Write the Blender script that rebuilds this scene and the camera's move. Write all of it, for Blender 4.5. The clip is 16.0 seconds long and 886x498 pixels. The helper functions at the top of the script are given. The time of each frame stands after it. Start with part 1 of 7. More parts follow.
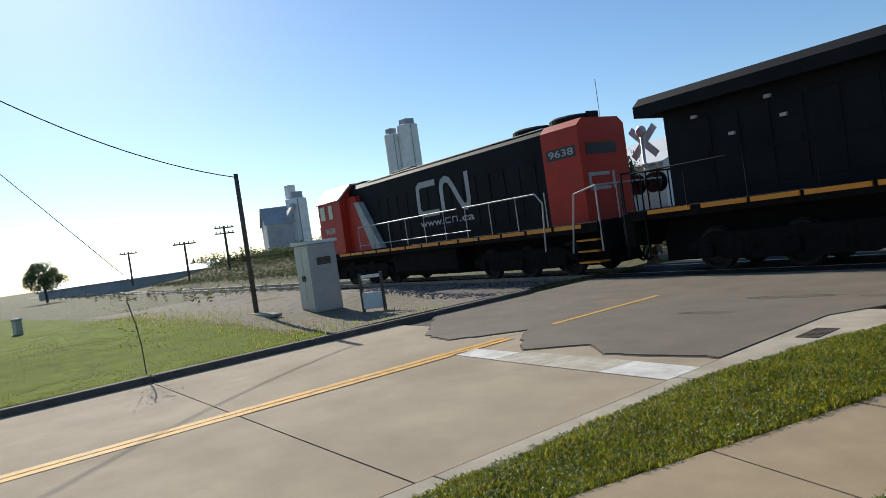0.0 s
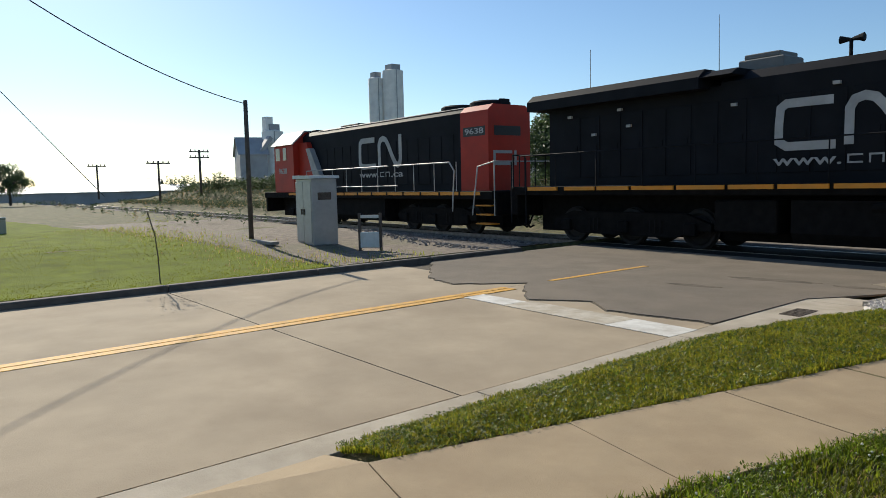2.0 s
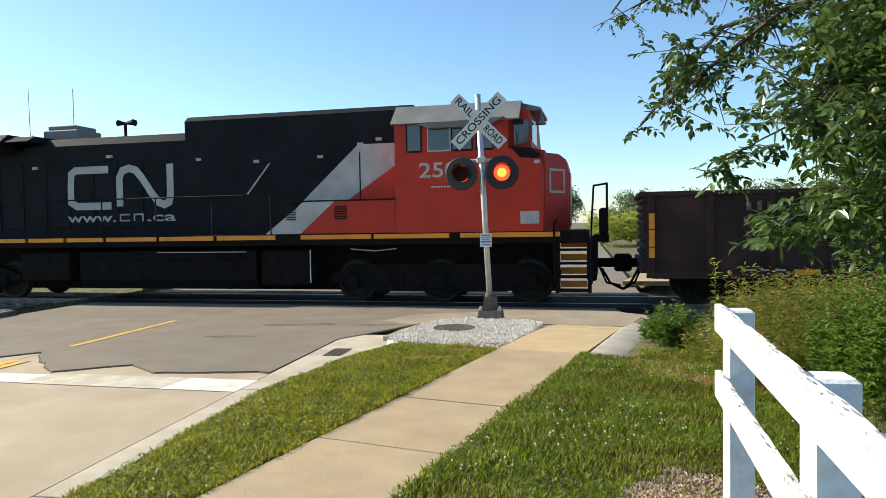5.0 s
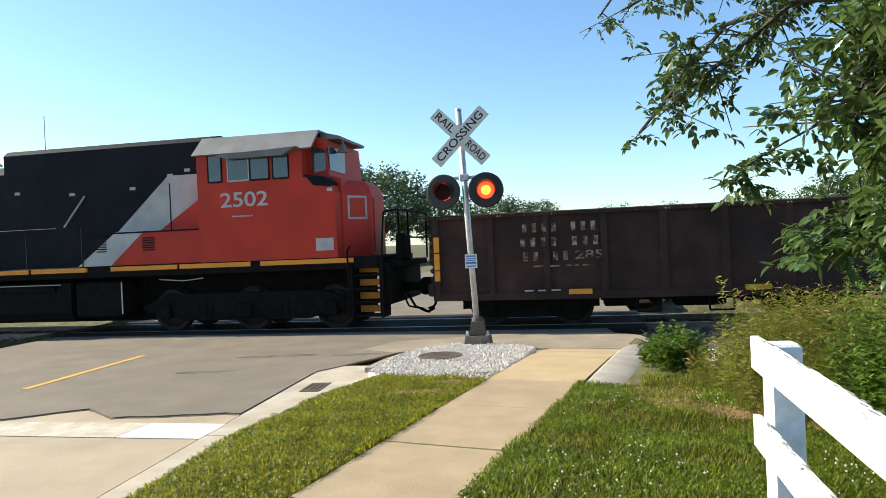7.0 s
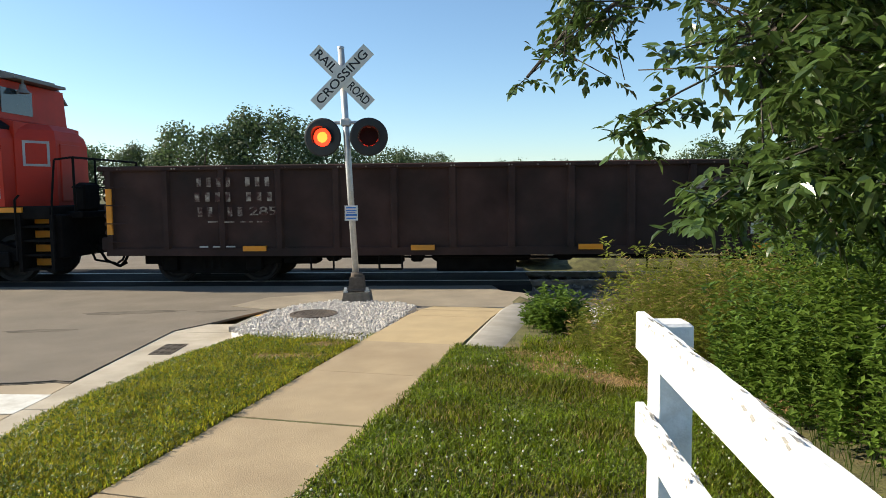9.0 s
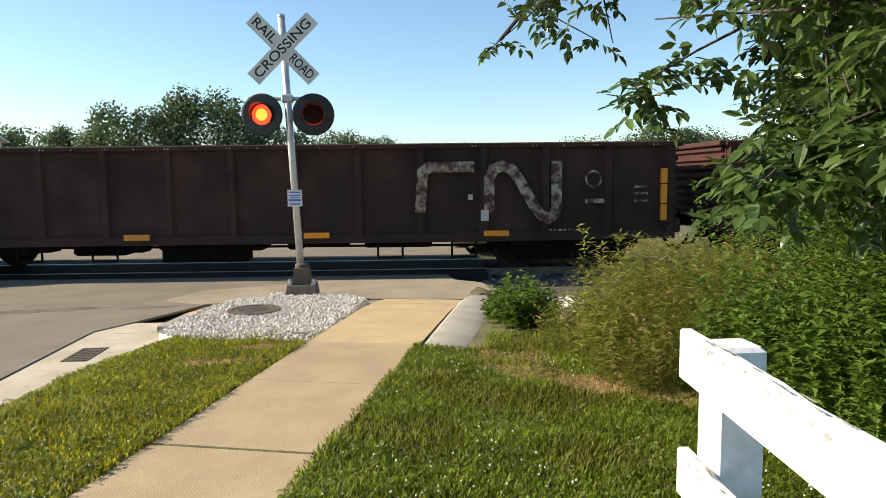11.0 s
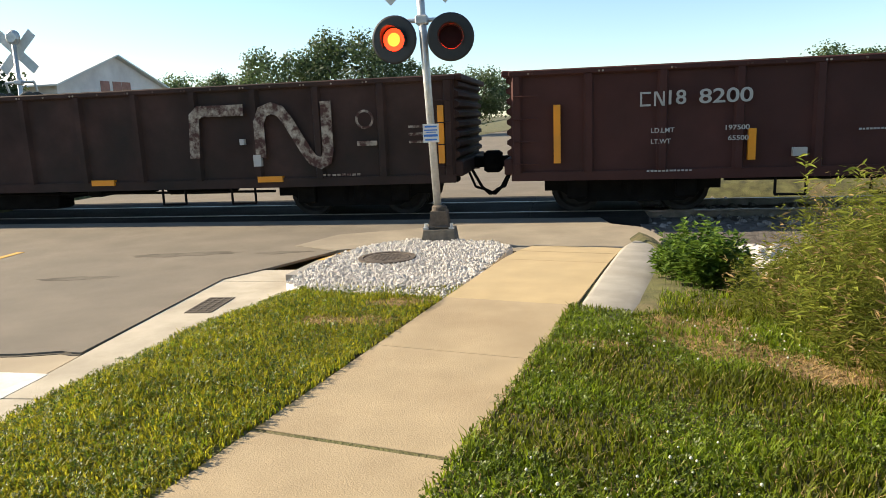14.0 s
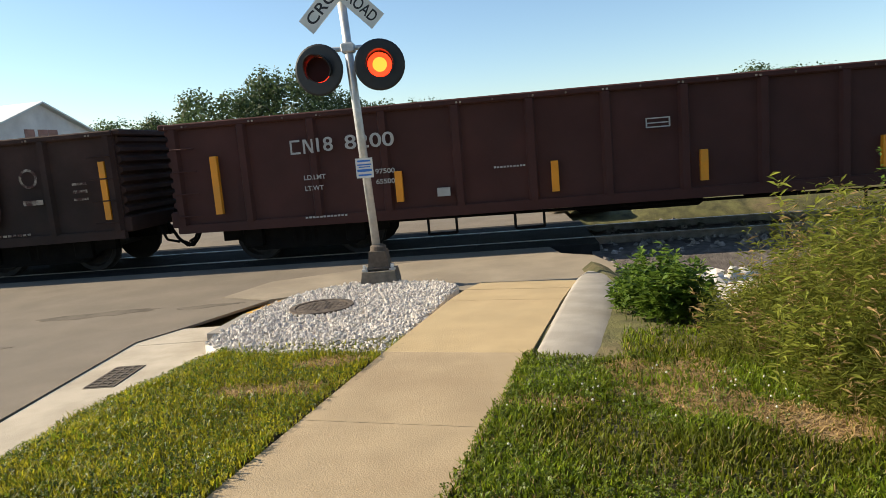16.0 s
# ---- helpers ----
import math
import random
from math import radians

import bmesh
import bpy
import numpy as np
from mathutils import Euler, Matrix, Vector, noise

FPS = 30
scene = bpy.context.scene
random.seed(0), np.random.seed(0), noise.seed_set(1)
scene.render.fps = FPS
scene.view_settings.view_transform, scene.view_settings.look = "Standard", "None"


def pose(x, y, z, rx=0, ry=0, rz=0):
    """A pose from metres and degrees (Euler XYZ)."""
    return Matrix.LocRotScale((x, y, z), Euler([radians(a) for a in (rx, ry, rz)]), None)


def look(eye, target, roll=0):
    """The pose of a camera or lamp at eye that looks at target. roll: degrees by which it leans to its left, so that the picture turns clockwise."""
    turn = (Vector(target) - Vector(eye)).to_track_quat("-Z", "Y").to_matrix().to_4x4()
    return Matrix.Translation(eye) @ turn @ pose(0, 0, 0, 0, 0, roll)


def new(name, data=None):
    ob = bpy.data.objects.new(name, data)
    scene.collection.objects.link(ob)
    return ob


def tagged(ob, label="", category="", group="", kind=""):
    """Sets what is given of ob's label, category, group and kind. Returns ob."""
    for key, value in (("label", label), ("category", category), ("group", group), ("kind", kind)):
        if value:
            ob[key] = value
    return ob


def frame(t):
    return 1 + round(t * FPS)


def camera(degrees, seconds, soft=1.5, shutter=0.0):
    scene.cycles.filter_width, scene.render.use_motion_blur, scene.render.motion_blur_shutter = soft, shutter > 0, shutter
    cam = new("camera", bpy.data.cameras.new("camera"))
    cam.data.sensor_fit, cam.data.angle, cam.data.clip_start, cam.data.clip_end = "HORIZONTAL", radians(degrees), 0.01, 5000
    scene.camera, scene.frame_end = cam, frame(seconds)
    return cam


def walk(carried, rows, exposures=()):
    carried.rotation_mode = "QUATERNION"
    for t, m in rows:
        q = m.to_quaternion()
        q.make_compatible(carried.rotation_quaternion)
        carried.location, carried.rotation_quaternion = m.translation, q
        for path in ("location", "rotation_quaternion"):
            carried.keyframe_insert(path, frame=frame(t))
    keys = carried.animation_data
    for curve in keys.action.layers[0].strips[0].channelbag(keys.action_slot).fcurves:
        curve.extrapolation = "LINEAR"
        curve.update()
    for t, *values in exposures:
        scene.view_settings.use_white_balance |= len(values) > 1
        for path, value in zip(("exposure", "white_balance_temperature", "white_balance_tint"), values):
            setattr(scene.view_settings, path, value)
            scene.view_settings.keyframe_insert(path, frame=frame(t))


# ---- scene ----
cam = camera(65.0, 16.0, soft=0.55)
PATH = [
    (0, (2.247, -0.983, 1.609), (0.655, 0.228, 1.605), -9.1),
    (0.5, (2.34, -1.14, 1.711), (0.82, 0.16, 1.725), -6.6),
    (1, (2.394, -1.52, 1.671), (0.862, -0.237, 1.6), -5.5),
    (1.5, (2.296, -1.77, 1.652), (0.895, -0.345, 1.592), -3.9),
    (2, (2.267, -2.049, 1.606), (0.734, -0.774, 1.459), -2.2),
    (2.5, (2.281, -2.209, 1.647), (0.889, -0.786, 1.449), -2.0),
    (3, (2.09, -2.271, 1.691), (0.897, -0.667, 1.744), -5.7),
    (3.5, (1.933, -2.475, 1.644), (1.27, -0.588, 1.62), -2.9),
    (4, (1.819, -2.383, 1.63), (1.414, -0.424, 1.61), -2.4),
    (4.5, (1.65, -2.331, 1.638), (1.301, -0.362, 1.576), -2.2),
    (7, (1.428, -1.605, 1.683), (1.138, 0.374, 1.675), -3.9),
    (7.5, (1.428, -1.452, 1.653), (1.183, 0.533, 1.665), -3.2),
    (8, (1.474, -1.289, 1.664), (1.121, 0.68, 1.666), -5.4),
    (8.5, (1.639, -0.977, 1.633), (1.456, 1.012, 1.535), -6.0),
    (9, (1.585, -0.906, 1.67), (1.589, 1.088, 1.508), -2.1),
    (11.5, (1.47, 0.131, 1.634), (1.636, 2.109, 1.392), -2.3),
    (12, (1.449, 0.304, 1.608), (1.457, 2.286, 1.336), -2.4),
    (12.5, (1.44, 0.423, 1.667), (1.382, 2.413, 1.468), -5.3),
    (13, (1.463, 0.683, 1.585), (1.014, 2.604, 1.252), -3.3),
    (13.5, (1.429, 0.888, 1.553), (1.228, 2.862, 1.306), -2.6),
    (14, (1.41, 1.042, 1.546), (1.158, 2.993, 1.184), -3.7),
    (14.5, (1.537, 1.199, 1.562), (1.034, 3.122, 1.339), -4.2),
    (15, (1.603, 1.327, 1.549), (1.297, 3.283, 1.267), -4.1),
    (15.5, (1.498, 1.567, 1.567), (1.303, 3.55, 1.39), -4.7),
    (16, (1.463, 1.733, 1.528), (1.357, 3.71, 1.243), -6.3),
]
LEVEL = pose(0, 0, 0, 0, -1.49, 0)
EXPOSURES = [(0.0, 0.12, 5900, 10), (1.5, 0.15, 5950, 10), (2.0, 0.18, 6200, 10), (2.5, -0.18, 6500, 10), (3.0, 0.1, 6000, 10), (3.5, 0.33, 6000, 10), (4.2, 0.75, 6300, 8), (7.0, 1.14, 6300, 8),
             (7.6, 0.78, 6100, 8), (9.0, 0.83, 6500, 9), (11.5, 1.0, 6800, 9), (13.0, 1.05, 7000, 10), (14.5, 1.13, 7000, 10), (15.0, 0.83, 7000, 10), (15.5, 0.91, 6900, 10), (16.0, 0.81, 6900, 11)]
walk(cam, [(t, LEVEL @ look(eye, target, roll)) for t, eye, target, roll in PATH], EXPOSURES)

# ---- light ----
SUN_AZ, SUN_EL = radians(171.3), radians(29.0)     # measured from +x towards +y
world = bpy.data.worlds.new("world")
scene.world = world
world.use_nodes = True
_n = world.node_tree.nodes
_sky = _n.new("ShaderNodeTexSky")
_sky.sky_type, _sky.sun_disc = "NISHITA", False
_sky.sun_elevation = SUN_EL
_sky.sun_rotation = radians(90) - radians(171.3)
_sky.air_density, _sky.dust_density, _sky.ozone_density = 1.0, 0.3, 3.0
_cool = _n.new("ShaderNodeVectorMath")
_cool.operation = "MULTIPLY"
_cool.inputs[1].default_value = (0.93, 1.0, 1.02)
world.node_tree.links.new(_sky.outputs[0], _cool.inputs[0])
world.node_tree.links.new(_cool.outputs[0], _n["Background"].inputs[0])
_n["Background"].inputs[1].default_value = 0.1
sun = new("sun", bpy.data.lights.new("sun", "SUN"))
sun.data.energy, sun.data.angle, sun.data.color = 5.0, radians(0.53), (1.0, 0.895, 0.71)
_to = Vector((math.cos(SUN_AZ) * math.cos(SUN_EL), math.sin(SUN_AZ) * math.cos(SUN_EL), math.sin(SUN_EL)))
sun.matrix_world = look(_to * 50, (0, 0, 0))

# ---- materials ----


def mat(name, col, rough=0.7, metal=0.0, var=0.25, scale=4.0, bump=0.15, bscale=None, stain=None, stain_amt=0.5, stain_scale=0.6, spec=0.5, per=0.0, edge=(0.45, 0.68)):
    """Base colour with variation at two scales, optional stains, fine relief."""
    m = bpy.data.materials.new(name)
    m.use_nodes = True
    nt = m.node_tree
    N, L = nt.nodes, nt.links
    b = N["Principled BSDF"]
    b.inputs["Roughness"].default_value = rough
    b.inputs["Metallic"].default_value = metal
    b.inputs["Specular IOR Level"].default_value = spec
    tc = N.new("ShaderNodeTexCoord")
    n1 = N.new("ShaderNodeTexNoise")
    n1.inputs["Scale"].default_value, n1.inputs["Detail"].default_value = scale, 8
    L.new(tc.outputs["Object"], n1.inputs["Vector"])
    r1 = N.new("ShaderNodeValToRGB")
    lo = [c * (1 - var) for c in col]
    hi = [min(1, c * (1 + var)) for c in col]
    r1.color_ramp.elements[0].position, r1.color_ramp.elements[1].position = 0.3, 0.7
    r1.color_ramp.elements[0].color, r1.color_ramp.elements[1].color = (*lo, 1), (*hi, 1)
    L.new(n1.outputs["Fac"], r1.inputs[0])
    out = r1.outputs[0]
    if stain:
        n2 = N.new("ShaderNodeTexNoise")
        n2.inputs["Scale"].default_value, n2.inputs["Detail"].default_value, n2.inputs["Roughness"].default_value = stain_scale, 6, 0.65
        L.new(tc.outputs["Object"], n2.inputs["Vector"])
        r2 = N.new("ShaderNodeValToRGB")
        r2.color_ramp.elements[0].position, r2.color_ramp.elements[1].position = edge
        r2.color_ramp.elements[1].color = (stain_amt, stain_amt, stain_amt, 1)
        L.new(n2.outputs["Fac"], r2.inputs[0])
        mx = N.new("ShaderNodeMix")
        mx.data_type = "RGBA"
        L.new(r2.outputs[0], mx.inputs[0])
        L.new(out, mx.inputs[6])
        mx.inputs[7].default_value = (*stain, 1)
        out = mx.outputs[2]
    if per:
        oi = N.new("ShaderNodeObjectInfo")
        geo = N.new("ShaderNodeNewGeometry")
        ad = N.new("ShaderNodeMath")
        ad.operation = "ADD"
        L.new(oi.outputs["Random"], ad.inputs[0])
        L.new(geo.outputs["Random Per Island"], ad.inputs[1])
        mr = N.new("ShaderNodeMapRange")
        mr.inputs[2].default_value = 2.0
        mr.inputs[3].default_value, mr.inputs[4].default_value = 1 - per, 1 + per
        L.new(ad.outputs[0], mr.inputs[0])
        hs = N.new("ShaderNodeHueSaturation")
        L.new(mr.outputs[0], hs.inputs["Value"])
        L.new(out, hs.inputs["Color"])
        out = hs.outputs[0]
    L.new(out, b.inputs["Base Color"])
    if bump:
        n3 = N.new("ShaderNodeTexNoise")
        n3.inputs["Scale"].default_value, n3.inputs["Detail"].default_value = bscale or scale * 12, 4
        L.new(tc.outputs["Object"], n3.inputs["Vector"])
        bp = N.new("ShaderNodeBump")
        bp.inputs["Strength"].default_value, bp.inputs["Distance"].default_value = bump, 0.02
        L.new(n3.outputs["Fac"], bp.inputs["Height"])
        L.new(bp.outputs[0], b.inputs["Normal"])
    return m


def leaf_mat(name, col, trans=0.35, per=0.4, rough=0.62, spec=0.45):
    m = mat(name, col, rough, var=0.2, scale=3, bump=0.0, per=per, spec=spec)
    N, L = m.node_tree.nodes, m.node_tree.links
    b, o = N["Principled BSDF"], N["Material Output"]
    src = b.inputs["Base Color"].links[0].from_socket
    t = N.new("ShaderNodeBsdfTranslucent")
    br = N.new("ShaderNodeHueSaturation")
    br.inputs["Value"].default_value = 1.6
    L.new(src, br.inputs["Color"])
    L.new(br.outputs[0], t.inputs["Color"])
    mx = N.new("ShaderNodeMixShader")
    mx.inputs[0].default_value = trans
    L.new(b.outputs[0], mx.inputs[1])
    L.new(t.outputs[0], mx.inputs[2])
    L.new(mx.outputs[0], o.inputs["Surface"])
    return m


def glow(name, col, strength):
    m = bpy.data.materials.new(name)
    m.use_nodes = True
    b = m.node_tree.nodes["Principled BSDF"]
    b.inputs["Base Color"].default_value = (*col, 1)
    b.inputs["Emission Color"].default_value = (*col, 1)
    b.inputs["Emission Strength"].default_value = strength
    return m


M = dict(
    grass_ground=mat("grass_ground", (0.095, 0.09, 0.03), 0.95, var=0.5, scale=5, bump=0.8, bscale=45, stain=(0.25, 0.175, 0.095), stain_amt=0.7, stain_scale=1.1, edge=(0.52, 0.7)),
    field=mat("field", (0.09, 0.13, 0.035), 0.95, var=0.3, scale=0.3, bump=0.3, bscale=6),
    blade=leaf_mat("blade", (0.215, 0.20, 0.016), 0.5, 0.8, 0.6, 0.25),
    blade_green=leaf_mat("blade_green", (0.135, 0.18, 0.012), 0.45, 0.85, 0.5, 0.3),
    blade_mid=leaf_mat("blade_mid", (0.165, 0.188, 0.015), 0.5, 0.85, 0.55, 0.3),
    lawn_blade=leaf_mat("lawn_blade", (0.15, 0.165, 0.008), 0.5, 0.3, 0.95, 0.05),
    clover=leaf_mat("clover", (0.14, 0.19, 0.018), 0.4, 0.8, 0.45, 0.35),
    bead=mat("pale_bead", (0.62, 0.60, 0.48), 0.9, var=0.2, scale=60, bump=0.0, per=0.25),
    chip=mat("wood_chip", (0.36, 0.275, 0.195), 0.95, var=0.3, scale=20, bump=0.2, per=0.5),
    soil=mat("straw_soil", (0.30, 0.205, 0.11), 0.98, spec=0.1, var=0.35, scale=14, bump=0.9, bscale=60, stain=(0.14, 0.09, 0.05), stain_amt=0.8, stain_scale=7),
    shaded_soil=mat("shaded_soil", (0.055, 0.042, 0.026), 0.98, spec=0.1, var=0.5, scale=12, bump=0.9, bscale=70),
    worn_white=mat("road_white_worn", (0.52, 0.47, 0.38), 0.85, var=0.1, scale=6, bump=0.15, stain=(0.40, 0.34, 0.25), stain_amt=0.9, stain_scale=2.6, edge=(0.4, 0.55)),
    smudge=mat("tar_smudge", (0.125, 0.105, 0.08), 0.9, spec=0.2, var=0.3, scale=3, bump=0.3, bscale=120, stain=(0.16, 0.135, 0.105), stain_amt=0.9, stain_scale=3),
    dry=leaf_mat("dry", (0.40, 0.28, 0.13), 0.3, 0.4, 0.8, 0.15),
    weed=leaf_mat("weed", (0.175, 0.19, 0.034), 0.5, 0.55, 0.7, 0.15),
    leaf=leaf_mat("leaf", (0.052, 0.084, 0.02), 0.24, 0.85, 0.28, 0.6),
    nettle=leaf_mat("nettle", (0.085, 0.135, 0.02), 0.35, 0.6, 0.5, 0.25),
    far_leaf=leaf_mat("far_leaf", (0.060, 0.090, 0.034), 0.33, 0.4),
    bark=mat("bark", (0.075, 0.062, 0.05), 0.95, var=0.4, scale=8, bump=0.8),
    concrete=mat("concrete", (0.395, 0.32, 0.222), 0.9, spec=0.25, var=0.12, scale=1.2, bump=0.2, bscale=90, stain=(0.27, 0.21, 0.14), stain_amt=0.6, stain_scale=0.4),
    walk=mat("walk", (0.365, 0.275, 0.165), 0.9, var=0.10, scale=2.5, bump=0.25, bscale=120, stain=(0.28, 0.20, 0.115), stain_amt=0.7, stain_scale=0.9),
    walk_tan=mat("walk_tan", (0.44, 0.325, 0.175), 0.9, var=0.09, scale=2.5, bump=0.25, bscale=120, stain=(0.38, 0.29, 0.16), stain_amt=0.5, stain_scale=1.1),
    kerb=mat("kerb", (0.30, 0.275, 0.235), 0.88, var=0.14, scale=4, bump=0.25, bscale=80, stain=(0.22, 0.195, 0.16), stain_amt=0.7, stain_scale=1.6),
    gutter=mat("gutter", (0.46, 0.40, 0.31), 0.9, spec=0.25, var=0.12, scale=3, bump=0.25, bscale=80, stain=(0.30, 0.25, 0.18), stain_amt=0.6, stain_scale=1.2),
    lawn=mat("lawn", (0.13, 0.165, 0.008), 0.95, spec=0.1, var=0.25, scale=1.6, bump=0.6, bscale=50),
    dark_kerb=mat("dark_kerb", (0.11, 0.095, 0.08), 0.9, var=0.25, scale=4, bump=0.3),
    asphalt=mat("asphalt", (0.195, 0.163, 0.125), 0.9, spec=0.25, var=0.12, scale=1.6, bump=0.3, bscale=160, stain=(0.145, 0.125, 0.10), stain_amt=0.6, stain_scale=0.45),
    apron=mat("apron", (0.28, 0.23, 0.165), 0.9, var=0.2, scale=1.5, bump=0.3, bscale=120, stain=(0.22, 0.18, 0.13), stain_amt=0.7, stain_scale=1.1),
    joint=mat("joint", (0.075, 0.06, 0.04), 0.95, var=0.3, scale=20, bump=0.2),
    crossing=mat("crossing", (0.02, 0.019, 0.018), 0.9, spec=0.15, var=0.3, scale=3, bump=0.3, stain=(0.05, 0.045, 0.04), stain_amt=0.5),
    ballast=mat("ballast", (0.13, 0.11, 0.095), 0.95, var=0.45, scale=9, bump=0.9, bscale=35, stain=(0.075, 0.06, 0.05), stain_amt=0.6),
    dirt=mat("dirt", (0.18, 0.142, 0.105), 0.95, var=0.35, scale=5, bump=0.7, bscale=40, stain=(0.16, 0.15, 0.07), stain_amt=0.6),
    stone=mat("stone", (0.64, 0.59, 0.53), 0.9, var=0.2, scale=6, bump=0.3, per=0.45),
    stone_dark=mat("stone_dark", (0.24, 0.21, 0.185), 0.95, var=0.25, scale=6, bump=0.3, per=0.5),
    yellow=mat("road_yellow", (0.64, 0.33, 0.035), 0.75, var=0.2, scale=9, bump=0.15, stain=(0.38, 0.28, 0.14), stain_amt=0.55, stain_scale=3),
    white_paint=mat("road_white", (0.70, 0.68, 0.62), 0.75, var=0.1, scale=6, bump=0.15, stain=(0.45, 0.41, 0.34), stain_amt=0.8, stain_scale=2.2),
    iron=mat("iron", (0.11, 0.085, 0.065), 0.8, 0.2, var=0.3, scale=15, bump=0.4),
    steel=mat("rail_steel", (0.26, 0.23, 0.21), 0.4, 0.9, var=0.3, scale=6, bump=0.05),
    tie=mat("tie", (0.07, 0.055, 0.045), 0.95, var=0.3, scale=6, bump=0.5),
    galv=mat("galvanised", (0.55, 0.55, 0.54), 0.5, 0.55, var=0.15, scale=12, bump=0.08, stain=(0.36, 0.35, 0.33), stain_amt=0.5, stain_scale=5),
    sign_white=mat("sign_white", (0.66, 0.66, 0.62), 0.55, var=0.05, scale=12, bump=0.0, stain=(0.5, 0.48, 0.42), stain_amt=0.5, stain_scale=4),
    sign_black=mat("sign_black", (0.012, 0.012, 0.012), 0.5, var=0.1, scale=12, bump=0.0),
    blue=mat("sign_blue", (0.03, 0.16, 0.52), 0.5, var=0.08, scale=12, bump=0.0),
    lamp_black=mat("lamp_black", (0.012, 0.011, 0.011), 0.45, var=0.2, scale=12, bump=0.03),
    plinth=mat("plinth", (0.17, 0.145, 0.115), 0.9, var=0.25, scale=14, bump=0.5),
    lens_dark=mat("lens_dark", (0.022, 0.0025, 0.0025), 0.55, spec=0.12, var=0.1, scale=9, bump=0.0),
    fence=mat("fence_paint", (0.80, 0.80, 0.79), 0.6, var=0.03, scale=9, bump=0.15, bscale=60, stain=(0.42, 0.38, 0.33), stain_amt=0.35, stain_scale=14),
    wood_bare=mat("wood_bare", (0.33, 0.31, 0.28), 0.9, var=0.3, scale=14, bump=0.4),
    pole_wood=mat("pole_wood", (0.10, 0.08, 0.065), 0.95, var=0.3, scale=7, bump=0.5),
    cabinet=mat("cabinet_metal", (0.42, 0.42, 0.40), 0.45, 0.4, var=0.1, scale=5, bump=0.05, stain=(0.30, 0.29, 0.27), stain_amt=0.5),
    loco_black=mat("loco_black", (0.0095, 0.0105, 0.0135), 0.68, spec=0.12, var=0.3, scale=1.5, bump=0.06, bscale=6, stain=(0.014, 0.014, 0.015), stain_amt=0.5, stain_scale=0.8),
    loco_red=mat("loco_red", (0.46, 0.03, 0.012), 0.55, spec=0.3, var=0.12, scale=1.5, bump=0.05, bscale=6, stain=(0.30, 0.03, 0.015), stain_amt=0.6, stain_scale=0.8),
    loco_white=mat("loco_white", (0.42, 0.41, 0.39), 0.55, var=0.1, scale=3, bump=0.03, stain=(0.26, 0.25, 0.23), stain_amt=0.6, stain_scale=1.2),
    loco_roof=mat("loco_roof", (0.17, 0.165, 0.155), 0.6, var=0.2, scale=2, bump=0.05, stain=(0.10, 0.095, 0.085), stain_amt=0.6),
    stripe=mat("stripe_yellow", (0.78, 0.28, 0.01), 0.55, var=0.12, scale=4, bump=0.0, stain=(0.35, 0.20, 0.04), stain_amt=0.5, stain_scale=2),
    under=mat("underframe", (0.008, 0.007, 0.0065), 0.9, spec=0.15, var=0.4, scale=5, bump=0.3),
    wheel=mat("wheel_steel", (0.02, 0.016, 0.014), 0.8, 0.1, var=0.3, scale=8, bump=0.2),
    rust=mat("car_brown", (0.050, 0.027, 0.022), 0.8, spec=0.2, var=0.4, scale=1.3, bump=0.1, bscale=20, stain=(0.022, 0.019, 0.016), stain_amt=0.85, stain_scale=0.45),
    rust_b=mat("car_red_brown", (0.064, 0.025, 0.021), 0.75, spec=0.2, var=0.2, scale=1.3, bump=0.08, bscale=20, stain=(0.045, 0.022, 0.019), stain_amt=0.6, stain_scale=0.6),
    faded=mat("faded_white", (0.34, 0.29, 0.23), 0.8, var=0.35, scale=9, bump=0.05, stain=(0.06, 0.022, 0.016), stain_amt=1.0, stain_scale=5.5, edge=(0.40, 0.56)),
    glass=mat("cab_glass", (0.03, 0.045, 0.05), 0.06, var=0.1, scale=3, bump=0.0, spec=0.9),
    silo=mat("silo_concrete", (0.82, 0.80, 0.75), 0.9, var=0.1, scale=0.6, bump=0.1),
    shed=mat("shed_metal", (0.34, 0.34, 0.34), 0.6, var=0.15, scale=0.5, bump=0.1),
    white_roof=mat("white_roof", (0.72, 0.72, 0.70), 0.6, var=0.05, scale=0.6, bump=0.05),
    gable=mat("gable_wall", (0.74, 0.65, 0.61), 0.85, var=0.12, scale=0.8, bump=0.1, stain=(0.55, 0.43, 0.39), stain_amt=0.5),
    wire=mat("wire", (0.03, 0.03, 0.03), 0.6, var=0.1, scale=5, bump=0.0),
    vent=mat("brick_red", (0.36, 0.17, 0.13), 0.9, var=0.2, scale=3, bump=0.1),
)
M["lamp_on"] = glow("lamp_on", (1.0, 0.03, 0.008), 2.2)
M["lamp_core"] = glow("lamp_core", (1.0, 0.13, 0.015), 3.2)

# ---- building helpers ----


